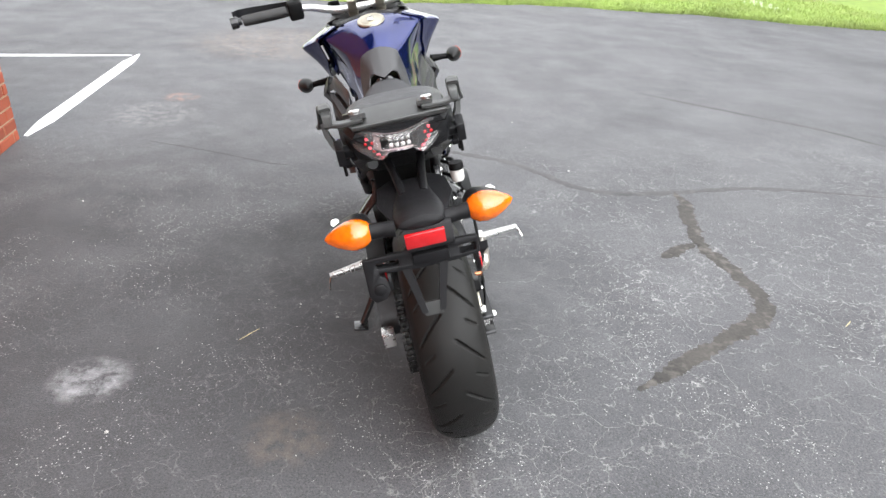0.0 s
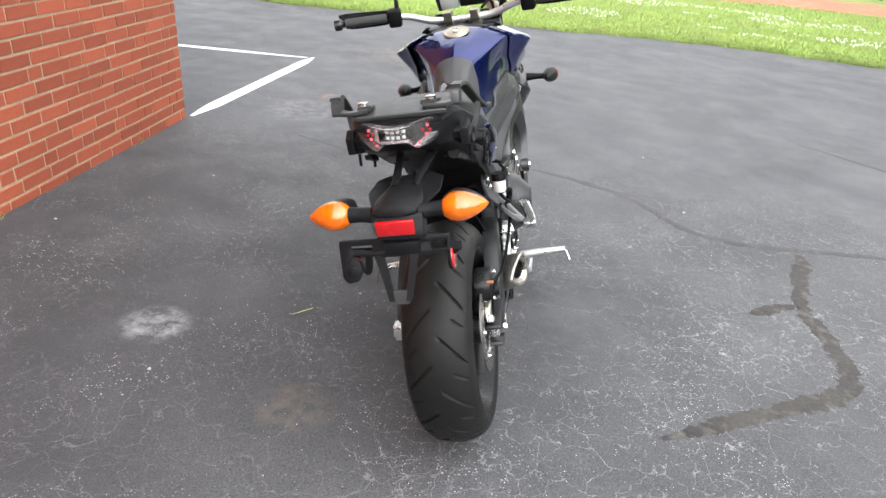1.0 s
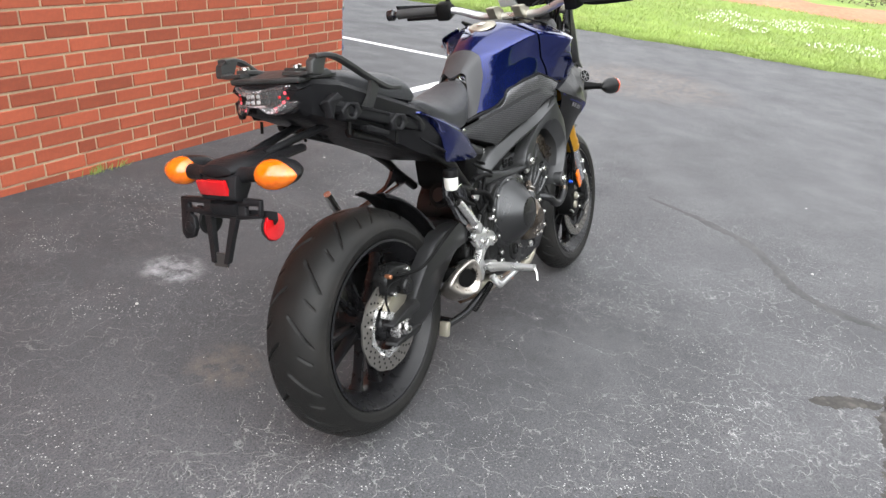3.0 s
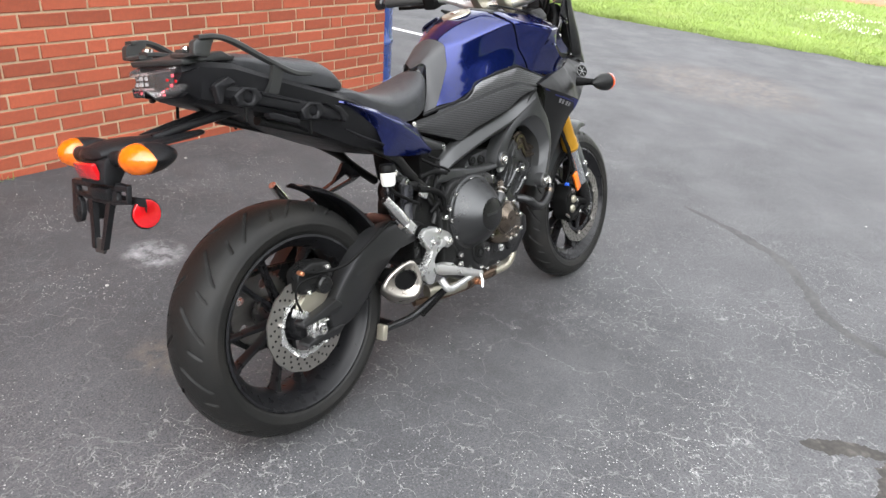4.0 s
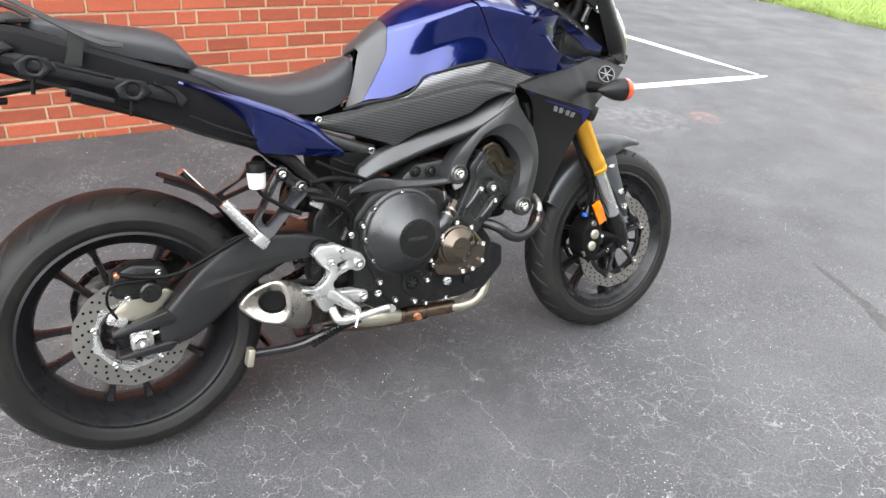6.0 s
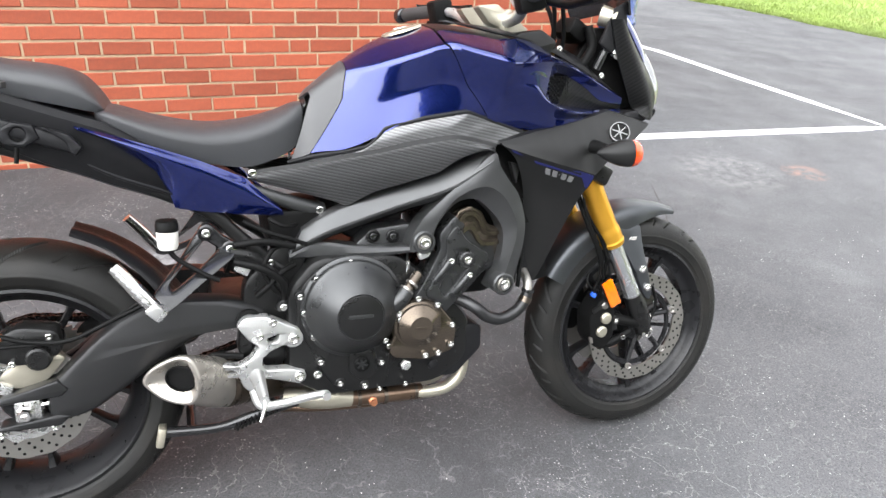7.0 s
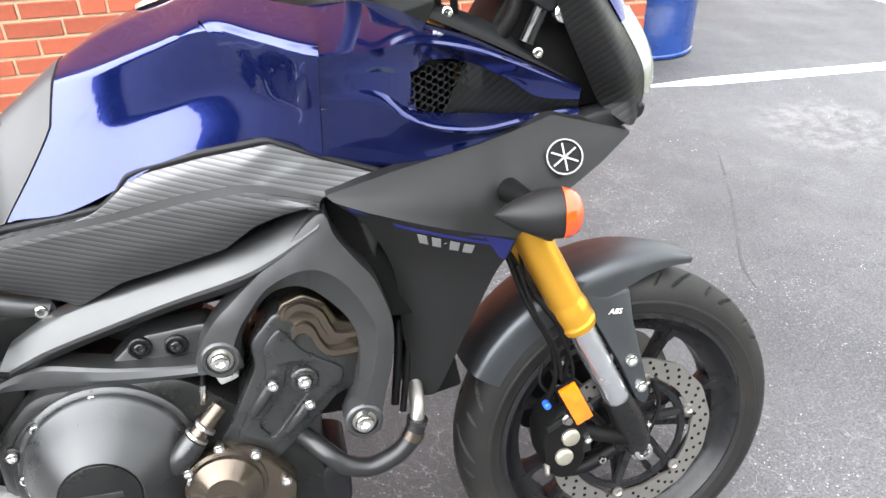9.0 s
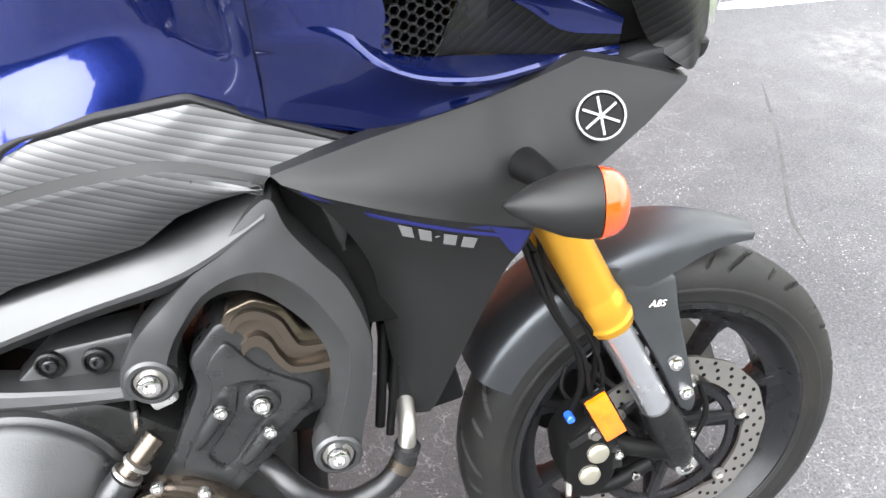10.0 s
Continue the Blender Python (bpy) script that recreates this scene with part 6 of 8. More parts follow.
seat("rider_seat", [(0.170, 0.872, 0.862, 0.098, 0.845), (0.200, 0.870, 0.853, 0.124, 0.834), (0.275, 0.850, 0.822, 0.128, 0.796), (0.36, 0.838, 0.802, 0.118, 0.768), (0.44, 0.845, 0.806, 0.104, 0.758), (0.505, 0.863, 0.825, 0.086, 0.775), (0.540, 0.878, 0.842, 0.066, 0.795), (0.556, 0.882, 0.850, 0.052, 0.81)],
     "smooth grey black vinyl rider seat")
seat("passenger_seat", [(-0.115, 0.957, 0.950, 0.070, 0.938), (-0.090, 0.966, 0.948, 0.100, 0.928), (-0.02, 0.960, 0.930, 0.114, 0.906), (0.04, 0.952, 0.916, 0.120, 0.892), (0.10, 0.945, 0.905, 0.122, 0.880), (0.145, 0.930, 0.893, 0.120, 0.870), (0.174, 0.898, 0.878, 0.114, 0.864), (0.188, 0.872, 0.867, 0.100, 0.862)],
     "grey black vinyl passenger seat")

# tail unit
def section(x, top, low, half, low_half, n=8):
    right = [(half * 0.55, top + 0.004), (half * 0.9, top), (half, top - 0.012), (half * 0.985, (top + low) / 2 + 0.01), (low_half, low + 0.008), (low_half * 0.7, low)]
    return [P(x, r, z) for r, z in right] + [P(x, -r - MIDDLE, z) for r, z in right[::-1]]


tail = part("tail_unit", loft([section(-0.222, 0.945, 0.905, 0.092, 0.06), section(-0.19, 0.955, 0.872, 0.106, 0.090), section(-0.12, 0.945, 0.848, 0.120, 0.108), section(-0.03, 0.915, 0.820, 0.127, 0.112), section(0.08, 0.880, 0.768, 0.134, 0.110),
                               section(0.19, 0.845, 0.722, 0.136, 0.10), section(0.30, 0.79, 0.684, 0.124, 0.095), section(0.40, 0.735, 0.668, 0.106, 0.085), section(0.46, 0.70, 0.665, 0.094, 0.075)]), PLASTIC, bike, "black plastic tail unit", 30)
crease = part("tail_crease", tube([(0.155, 0.136, 0.773), (0.203, 0.135, 0.749), (0.267, 0.128, 0.724), (0.300, 0.123, 0.710)], (0.002, 0.004, 0.004, 0.002), seg=6), PLASTIC, tail)
mirrored(crease)
blue_top = [(0.140, 0.140, 0.842), (0.185, 0.142, 0.830), (0.263, 0.141, 0.806), (0.345, 0.134, 0.777), (0.432, 0.117, 0.738), (0.460, 0.111, 0.707), (0.500, 0.104, 0.671)]
blue_low = [(0.146, 0.136, 0.836), (0.190, 0.134, 0.815), (0.237, 0.131, 0.783), (0.267, 0.128, 0.759), (0.288, 0.124, 0.719), (0.298, 0.121, 0.684), (0.354, 0.116, 0.674), (0.427, 0.109, 0.664), (0.505, 0.098, 0.657)]
blue_ridge = [(0.150, 0.148, 0.838), (0.200, 0.150, 0.817), (0.270, 0.150, 0.788), (0.345, 0.142, 0.752), (0.420, 0.126, 0.714), (0.460, 0.116, 0.690), (0.502, 0.105, 0.666)]
blue_side = part("blue_side_cover", panel([blue_top, blue_ridge, blue_low], 0.004, 40, 16, 0.003, smooth=False), BLUE, bike, "glossy blue side cover below the seat", 50)
mirrored(blue_side)

# luggage mounts along the tail
def mount(side):
    swing_out = lambda x, z: 0.022 * (x + 0.16) / 0.30
    bar = part("luggage_mount", plate(rounded([(-0.178, 0.900), (-0.160, 0.909), (0.128, 0.826), (0.146, 0.806), (0.130, 0.796), (-0.165, 0.880)], 0.006), 0.100, 0.128, cham=0.006, bend=swing_out), PLASTIC, bike, "black plastic luggage mount along the tail")
    made = [bar]
    for x, z in ((-0.108, 0.875), (0.053, 0.828)):
        hexa = [(x + 0.030 * math.cos(a) * 1.15, z + 0.023 * math.sin(a)) for a in (radians(60 * i - 15) for i in range(6))]
        ring = [(x + 0.012 * math.cos(a), z + 0.012 * math.sin(a)) for a in (radians(30 * i) for i in range(12))]
        made.append(part("socket", plate(hexa, 0.108, 0.134, [ring], cham=0.005, bend=swing_out), PLASTIC, bar))
        made.append(part("socket_bolt", lathe([(0, 0.012), (0.004, 0.011), (0.004, 0.005), (0.001, 0.004), (0.001, 0)], (x, 0.122 + swing_out(x, z), z), seg=16), INNER, bar))
        made.append(part("pin", tube([(x - 0.004, 0.124 + swing_out(x, z), z - 0.022), (x - 0.008, 0.124 + swing_out(x, z), z - 0.050)], 0.0038, seg=8), INNER, bar))
    made.append(part("hook", plate(rounded([(-0.182, 0.906), (-0.150, 0.921), (-0.132, 0.906), (-0.160, 0.897), (-0.168, 0.870), (-0.176, 0.866)], 0.004), 0.118, 0.136, cham=0.003, bend=swing_out), PLASTIC, bar))
    made.append(part("hook", plate(rounded([(0.090, 0.842), (0.130, 0.830), (0.152, 0.806), (0.140, 0.790), (0.132, 0.798), (0.126, 0.816)], 0.004), 0.118, 0.136, cham=0.003, bend=swing_out), PLASTIC, bar))
    made.append(part("lower_strip", plate(rounded([(-0.060, 0.836), (-0.045, 0.836), (0.022, 0.812), (0.017, 0.801), (-0.055, 0.823)], 0.003), 0.106, 0.126, cham=0.003, bend=swing_out), PLASTIC, bar))
    made.append(part("upper_strip", plate(rounded([(-0.075, 0.884), (0.020, 0.856), (0.024, 0.848), (-0.072, 0.874)], 0.003), 0.122, 0.131, cham=0.002, bend=swing_out), PLASTIC, bar))
    return made


made = mount(1)
left_bar = mirrored(made[0])
for o in made[1:]:
    mirrored(o).parent = left_bar

# grab rails
def strap(pts, w, t, mat, name, parent, label=""):
    """A flat bar swept along points; w: width, t: thickness, with its flat side up."""
    line = spline([P(*p) for p in pts], 8 * (len(pts) - 1) + 1)
    rings = []
    for i, p in enumerate(line):
        d = (line[min(i + 1, len(line) - 1)] - line[max(i - 1, 0)]).normalized()
        sidew = d.cross(Vector((0, 0, 1)))
        if sidew.length < 0.4:
            sidew = Vector((1, 0, 0)) - d * d.x
        sidew.normalize()
        upv = sidew.cross(d)
        rings.append([p + sidew * w * a + upv * t * b for a, b in ((-1, -0.6), (-0.8, -1), (0.8, -1), (1, -0.6), (1, 0.6), (0.8, 1), (-0.8, 1), (-1, 0.6))])
    return part(name, loft(rings), mat, parent, label, 30)


for s in (1, -1):
    rail = strap([(-0.205, 0.050 * s, 0.968), (-0.205, 0.095 * s, 0.966), (-0.198, 0.118 * s, 0.970)], 0.015, 0.0045, RAILGREY, "grab_rail", bike, "dark grey cast passenger grab rail")
    part("rail_end", plate(rounded([(-0.216, 0.964), (-0.212, 0.992), (-0.185, 1.004), (-0.160, 1.000), (-0.170, 0.985), (-0.182, 0.960)], 0.006), (0.112 if s > 0 else -0.130), (0.130 if s > 0 else -0.112), cham=0.004 if s > 0 else 0.0), RAILGREY, rail)
    strap([(-0.200, 0.122 * s, 0.999), (-0.165, 0.126 * s, 1.000), (-0.125, 0.132 * s, 0.988), (-0.050, 0.142 * s, 0.945), (0.005, 0.152 * s, 0.917), (0.044, 0.158 * s, 0.911)], 0.012, 0.005, RAILGREY, "handle", rail)
    part("leg", loft([[P(-0.034 + a, (0.146 + b) * s, 0.936) for a, b in ((-0.012, -0.005), (0.016, -0.005), (0.016, 0.006), (-0.012, 0.006))], [P(-0.038 + a, (0.142 + b) * s, 0.905) for a, b in ((-0.012, -0.006), (0.014, -0.006), (0.014, 0.006), (-0.012, 0.006))],
                      [P(-0.044 + a, (0.128 + b) * s, 0.874) for a, b in ((-0.015, -0.008), (0.015, -0.008), (0.015, 0.008), (-0.015, 0.008))]]), RAILGREY, rail)
    strap([(-0.205, 0.058 * s, 0.974), (-0.160, 0.062 * s, 0.970), (-0.10, 0.080 * s, 0.956)], 0.016, 0.005, RAILGREY, "rail_base", rail)
    part("rail_bolt", lathe([(0, 0.012), (0.007, 0.012), (0.009, 0.009), (0.009, 0)], (-0.190, 0.064 * s, 0.977), axis=(0, 0, 1), seg=14), CHROME, rail)
    rail.matrix_basis = Matrix.Translation((0, 0 if s > 0 else MIDDLE + 0.012, 0))
part("rear_carrier_plate", plate(rounded([(-0.225, 0.948), (-0.228, 0.960), (-0.13, 0.972), (-0.10, 0.955)], 0.004), -0.10, 0.10, cham=0.005), RAILGREY, bike, "dark grey plate between the grab rails")

# tail light
def lens_ring(x, grow, n=40):
    """The wide winged outline of the tail light."""
    right = [(0.0, 0.936), (0.055, 0.944), (0.088, 0.946), (0.101, 0.930), (0.098, 0.912), (0.072, 0.893), (0.048, 0.885), (0.034, 0.900), (0.0, 0.903)]
    full = right + [(-r, z) for r, z in right[-2:0:-1]]
    full = spline([(r, z, 0) for r, z in full], n, True)
    return [P(x + 0.06 * abs(p.x / 0.1) ** 2, p.x * grow, 0.918 + (p.y - 0.918) * grow) for p in full]


light = part("tail_light", loft([lens_ring(-0.215, 1.08), lens_ring(-0.240, 1.08), lens_ring(-0.246, 1.02)]), PLASTIC, bike, "winged tail light with clear lens and lit red cells")
lens = part("lens", loft([lens_ring(-0.244, 1.0), lens_ring(-0.262, 0.97), lens_ring(-0.272, 0.88), lens_ring(-0.276, 0.70)]), CLEAR, light, "clear ribbed lens")
lens.visible_shadow = False
part("reflector_bowl", loft([lens_ring(-0.2450, 0.985), lens_ring(-0.2480, 0.96), lens_ring(-0.2486, 0.80)]), PINKBOWL, light, "pale pinkish reflector behind the lens")
part("cell_field", block((-0.2475, 0.0, 0.920), (0.006, 0.078, 0.026), bevel=0.002), INNER, light)
for i in range(6):
    for j in range(2):
        r = -0.030 + 0.012 * i
        part("reflector_cell", block((-0.2520 + 0.06 * (r / 0.1) ** 2, r, 0.914 + 0.012 * j), (0.004, 0.0085, 0.008), bevel=0.0015), LED_WHITE, light)
for s in (1, -1):
    for i, (r, z) in enumerate(((0.047, 0.897), (0.055, 0.903), (0.062, 0.910), (0.070, 0.918), (0.078, 0.925), (0.066, 0.929), (0.056, 0.921))):
        part("red_cell", block((-0.2515 + 0.06 * (r / 0.1) ** 2, r * s, z), (0.004, 0.0065, 0.0065), bevel=0.002), LED_RED if i in (0, 2, 4, 5) else RED, light, "lit red cell" if i in (0, 2, 4, 5) else "")

light.matrix_basis = Matrix.Translation((0, 0.011, 0))

# number plate carrier with turn signals and reflectors
pod = part("plate_carrier", loft([[P(x, half * c, z + h * (s if s > 0 else s * 0.7)) for c, s in ((math.cos(a), math.sin(a)) for a in (2 * math.pi * i / 28 for i in range(28)))]
                                  for x, half, h, z in ((-0.398, 0.030, 0.008, 0.790), (-0.392, 0.046, 0.016, 0.791), (-0.370, 0.053, 0.022, 0.792), (-0.33, 0.052, 0.022, 0.795), (-0.28, 0.044, 0.014, 0.800), (-0.22, 0.034, 0.012, 0.806), (-0.19, 0.03, 0.008, 0.806))]), PLASTIC, bike, "dark plastic number plate carrier")
for s in (1, -1):
    part("wing", loft([[P(x, (r + a) * s, z + b) for a, b in ((0, -0.004), (w, -0.003), (w, 0.002), (0, 0.006))] for x, r, z, w in ((-0.36, 0.035, 0.790, 0.02), (-0.28, 0.035, 0.800, 0.045), (-0.20, 0.030, 0.806, 0.045), (-0.16, 0.03, 0.806, 0.012))]), PLASTIC, pod)
    part("arm", tube([(-0.27, 0.022 * s, 0.806), (-0.16, 0.032 * s, 0.828), (-0.02, 0.05 * s, 0.845), (0.02, 0.055 * s, 0.80)], (0.010, 0.009, 0.010, 0.012), seg=10), PLASTIC, pod)
    signal = part("turn_signal", tube([(-0.368, 0.050 * s, 0.782), (-0.366, 0.075 * s, 0.784), (-0.365, 0.100 * s, 0.785)], (0.017, 0.0155, 0.017), seg=14), PLASTIC, bike, "rear turn signal with an amber lens on a black stalk")
    prof = [(0.0, 0.0), (0.0, 0.014), (0.006, 0.024), (0.018, 0.033), (0.034, 0.0365), (0.05, 0.034), (0.07, 0.025), (0.088, 0.012), (0.095, 0.003), (0.096, 0.0)]
    signal.matrix_basis = Matrix.Translation((0, 0.008, 0))
    bm = lathe(prof, (-0.364, 0.096 * s, 0.785), axis=(0.08, -s, 0.0), seg=36)
    for v in bm.verts:
        v.co.z = 0.785 + (v.co.z - 0.785) * 0.86
    cone = bm.copy()
    for half, sign in ((bm, 1), (cone, -1)):
        bmesh.ops.bisect_plane(half, geom=half.verts[:] + half.edges[:] + half.faces[:], plane_co=(-0.3585, 0, 0), plane_no=(sign, 0, 0), clear_outer=True)
        rim_edges = [e for e in half.edges if e.is_boundary]
        bmesh.ops.holes_fill(half, edges=rim_edges)
    for v in cone.verts:
        over = v.co.x + 0.3585
        v.co.x += over * 1.3
        v.co.y += 0.25 * s * over
    part("amber_lens", bm, ORANGE, signal, "amber lens")
    part("housing", cone, PLASTIC, signal)
    lob = part("side_reflector", lathe([(0, 0.0), (0, 0.029), (0.006, 0.031), (0.008, 0.030)], (-0.352, 0.088 * s, 0.675), axis=(0, -s, 0), seg=36), PLASTIC, bike, "round red side reflector on a black bracket")
    part("red_disc", lathe([(0.006, 0.029), (0.010, 0.028), (0.011, 0.026), (0.011, 0)], (-0.352, 0.088 * s, 0.675), axis=(0, -s, 0), seg=36), RED, lob, "red reflector disc")
    part("bracket", loft([[P(x, (r + a) * s, z + b) for a, b in ((-0.003, -0.009), (0.003, -0.009), (0.003, 0.009), (-0.003, 0.009))] for x, r, z in ((-0.37, 0.04, 0.702), (-0.372, 0.085, 0.704), (-0.36, 0.115, 0.700), (-0.352, 0.092, 0.683))]), PLASTIC, lob)
pod.matrix_basis = Matrix.Translation((0, 0.006, 0))
part("red_reflector", block((-0.404, 0.001, 0.763), (0.010, 0.080, 0.032), turn=(0, -14, 0), bevel=0.002), RED, pod, "rectangular red reflector")
part("reflector_holder", plate(rounded([(-0.392, 0.786), (-0.402, 0.750), (-0.402, 0.738), (-0.375, 0.728), (-0.352, 0.760), (-0.350, 0.792)], 0.006), -0.038, 0.058, cham=0.004), PLASTIC, pod)
slots = [rounded([(0.062, 0.722), (0.098, 0.724), (0.096, 0.706), (0.064, 0.704)], 0.004), rounded([(-0.060, 0.722), (-0.108, 0.722), (-0.106, 0.712), (-0.062, 0.708)], 0.004)]
cross_line = rounded([(-0.132, 0.734), (-0.133, 0.655), (-0.122, 0.642), (-0.098, 0.646), (-0.088, 0.665), (-0.092, 0.690), (-0.104, 0.696), (-0.100, 0.702), (-0.040, 0.694), (0.050, 0.694), (0.104, 0.700), (0.104, 0.736), (0.052, 0.738), (0.046, 0.744), (-0.040, 0.744), (-0.048, 0.734)], 0.005)
bm = plate(cross_line, 0.0, 0.010, slots, cham=0.002)
for v in bm.verts:
    x, y, z = v.co
    v.co = Vector((-0.378 + y - (z - 0.70) * -0.15, -x, z))
part("cross_plate", bm, PLASTIC, pod, "slotted black plate bracket")
part("cross_boss", block((-0.384, 0.005, 0.716), (0.020, 0.075, 0.026), turn=(0, -10, 0), bevel=0.004), PLASTIC, pod)
part("knob", lathe([(0, 0.014), (0.008, 0.013), (0.010, 0.009), (0.010, 0)], (-0.386, -0.108, 0.668), axis=(-1, 0, 0), seg=20), PLASTIC, pod)
for s, a in ((1, 0.028), (-1, -0.048)):
    part("tongue_rib", loft([[P(x + u, r + w, z) for u, w in ((-0.005, -h), (0.007, -h), (0.007, h), (-0.005, h))] for x, r, z, h in ((-0.384, a, 0.698, 0.009), (-0.394, a * 0.72 - 0.004, 0.650, 0.0075), (-0.405, a * 0.48 - 0.007, 0.602, 0.006))]), PLASTIC, pod)
part("tongue", loft([[P(x, -0.012 - w, z), P(x, -0.012 + w, z), P(x + 0.005, -0.012 + w, z), P(x + 0.005, -0.012 - w, z)] for x, w, z in ((-0.402, 0.022, 0.622), (-0.405, 0.022, 0.610), (-0.407, 0.020, 0.598), (-0.408, 0.018, 0.594))]), RAILGREY, pod)

# ---- front end ----
front_wheel = tyre("front_tyre", FRONT, 0.2955, 0.056, 17, bike, "black front road tyre with slanting grooves")
rim(FRONT, 0.045, front_wheel, 10, 20, 0.055)
for s in (1, -1):
    d = disc((1.435, 0.300), 0.062, 0.149, 0.113, front_wheel, "drilled steel front brake disc", (0.25, 0.55, 0.82), 30, s)
    part("disc_carrier", lathe([(-0.002, 0.110), (0.003, 0.106), (0.003, 0.096), (-0.002, 0.094)], (1.432, 0.062 * s, 0.300), axis=(0, -s, 0), seg=48), RIM, d)
    for i in range(6):
        a = radians(20 + 60 * i)
        part("carrier_arm", tube([(1.432 + 0.032 * math.cos(a + 0.5), 0.050 * s, 0.300 + 0.032 * math.sin(a + 0.5)), (1.432 + 0.100 * math.cos(a), 0.063 * s, 0.300 + 0.100 * math.sin(a))], (0.010, 0.007), seg=8), RIM, d)
        part("float_button", lathe([(0, 0.010), (0.004, 0.010), (0.005, 0.007), (0.002, 0.005), (0.002, 0)], (1.435 + 0.112 * math.cos(a), 0.067 * s, 0.300 + 0.112 * math.sin(a)), axis=(0, -s, 0), seg=16), STEEL, d)


def fork_x(z):
    return 1.395 + (0.39 - z) * 0.52


for s in (1, -1):
    fork = part("fork_outer", tube([(fork_x(z), 0.094 * s, z) for z in (0.590, 0.70, 0.86, 1.02)], 0.0275, seg=28, steps=10), GOLD, bike, "gold anodised upside-down fork tube")
    part("fork_collar", tube([(fork_x(z), 0.094 * s, z) for z in (0.543, 0.552, 0.558, 0.575, 0.590)], (0.0290, 0.0315, 0.0295, 0.0305, 0.0275), seg=28, steps=21), GOLD, fork)
    part("stanchion", tube([(fork_x(z), 0.094 * s, z) for z in (0.37, 0.545)], 0.0215, seg=24), FORKTUBE, fork, "polished steel inner fork tube")
    part("fork_foot", tube([(fork_x(0.405), 0.094 * s, 0.405), (fork_x(0.37), 0.094 * s, 0.37), (1.426, 0.092 * s, 0.325), (1.436, 0.090 * s, 0.295)], (0.0235, 0.0265, 0.026, 0.020), seg=20), ENGINE, fork, "black cast fork foot")
    part("axle_end", lathe([(0, 0.016), (0.006, 0.016), (0.008, 0.013), (0.008, 0.009), (0.002, 0.008), (0.002, 0)], (1.437, 0.103 * s, 0.298), axis=(0, -s, 0), seg=20), CHROME, fork)
    cal = part("front_caliper", plate(rounded([(1.262, 0.300), (1.255, 0.36), (1.285, 0.405), (1.318, 0.412), (1.335, 0.37), (1.335, 0.30), (1.31, 0.268), (1.28, 0.272)], 0.015), 0.046, 0.108, cham=0.010) if s > 0 else
               plate(rounded([(1.262, 0.300), (1.255, 0.36), (1.285, 0.405), (1.318, 0.412), (1.335, 0.37), (1.335, 0.30), (1.31, 0.268), (1.28, 0.272)], 0.015), -0.108, -0.046, cham=0.0), INNER, bike, "black four-piston front brake caliper")
    for x, z in ((1.303, 0.353), (1.293, 0.318)):
        part("piston_plug", lathe([(0, 0.0150), (0.006, 0.0150), (0.009, 0.0125), (0.010, 0.009), (0.010, 0)], (x, 0.107 * s, z), axis=(0, -s, 0), seg=24), TITANIUM, cal, "bright round piston plug")
    part("caliper_rib", block((1.285, 0.1085 * s, 0.385), (0.050, 0.006, 0.012), turn=(0, -30, 0), bevel=0.002), ENGINE, cal)
    part("pad_pin", tube([(1.318, 0.100 * s, 0.395), (1.318, 0.112 * s, 0.395)], 0.006, seg=8), STEEL, cal)
    part("bleed_nipple", tube([(1.268, 0.100 * s, 0.300), (1.262, 0.116 * s, 0.292)], (0.006, 0.004), seg=8), STEEL, cal)
    part("hose_banjo", lathe([(0, 0.010), (0.008, 0.010), (0.010, 0.007), (0.014, 0.007), (0.014, 0)], (1.296, 0.104 * s, 0.388), axis=(0, -s, 0), seg=6), STEEL, cal)
    part("caliper_window", block((1.330, 0.1000 * s, 0.335), (0.020, 0.014, 0.040), turn=(0, -10, 0), bevel=0.003), ENGINE, cal)
    part("caliper_lug", tube([(1.335, 0.088 * s, 0.345), (1.37, 0.095 * s, 0.335), (1.41, 0.098 * s, 0.325)], (0.014, 0.013, 0.014)), INNER, cal)
    part("caliper_bridge", tube([(1.30, 0.085 * s, 0.272), (1.34, 0.092 * s, 0.278), (1.39, 0.095 * s, 0.305)], (0.012, 0.012, 0.010)), INNER, cal)
for x, r, z, k in ((1.333, 0.108, 0.343, 0.007), (1.365, 0.10, 0.292, 0.007), (1.452, 0.088, 0.337, 0.006), (1.470, 0.080, 0.372, 0.006)):
    bolt(bike, x, r, z, k)
part("bleed_cap", lathe([(0, 0.006), (0.012, 0.006), (0.014, 0.004), (0.014, 0)], (1.262, 0.10, 0.418), seg=12), BLUEANOD, bike, "small blue cap")
refl = part("amber_reflector", block((1.303, 0.124, 0.424), (0.030, 0.008, 0.072), turn=(0, -27, 0), bevel=0.0015), ORANGE, bike, "rectangular amber side reflector on the fork")
part("backing", block((1.303, 0.1185, 0.424), (0.034, 0.006, 0.076), turn=(0, -27, 0), bevel=0.001), INNER, refl)
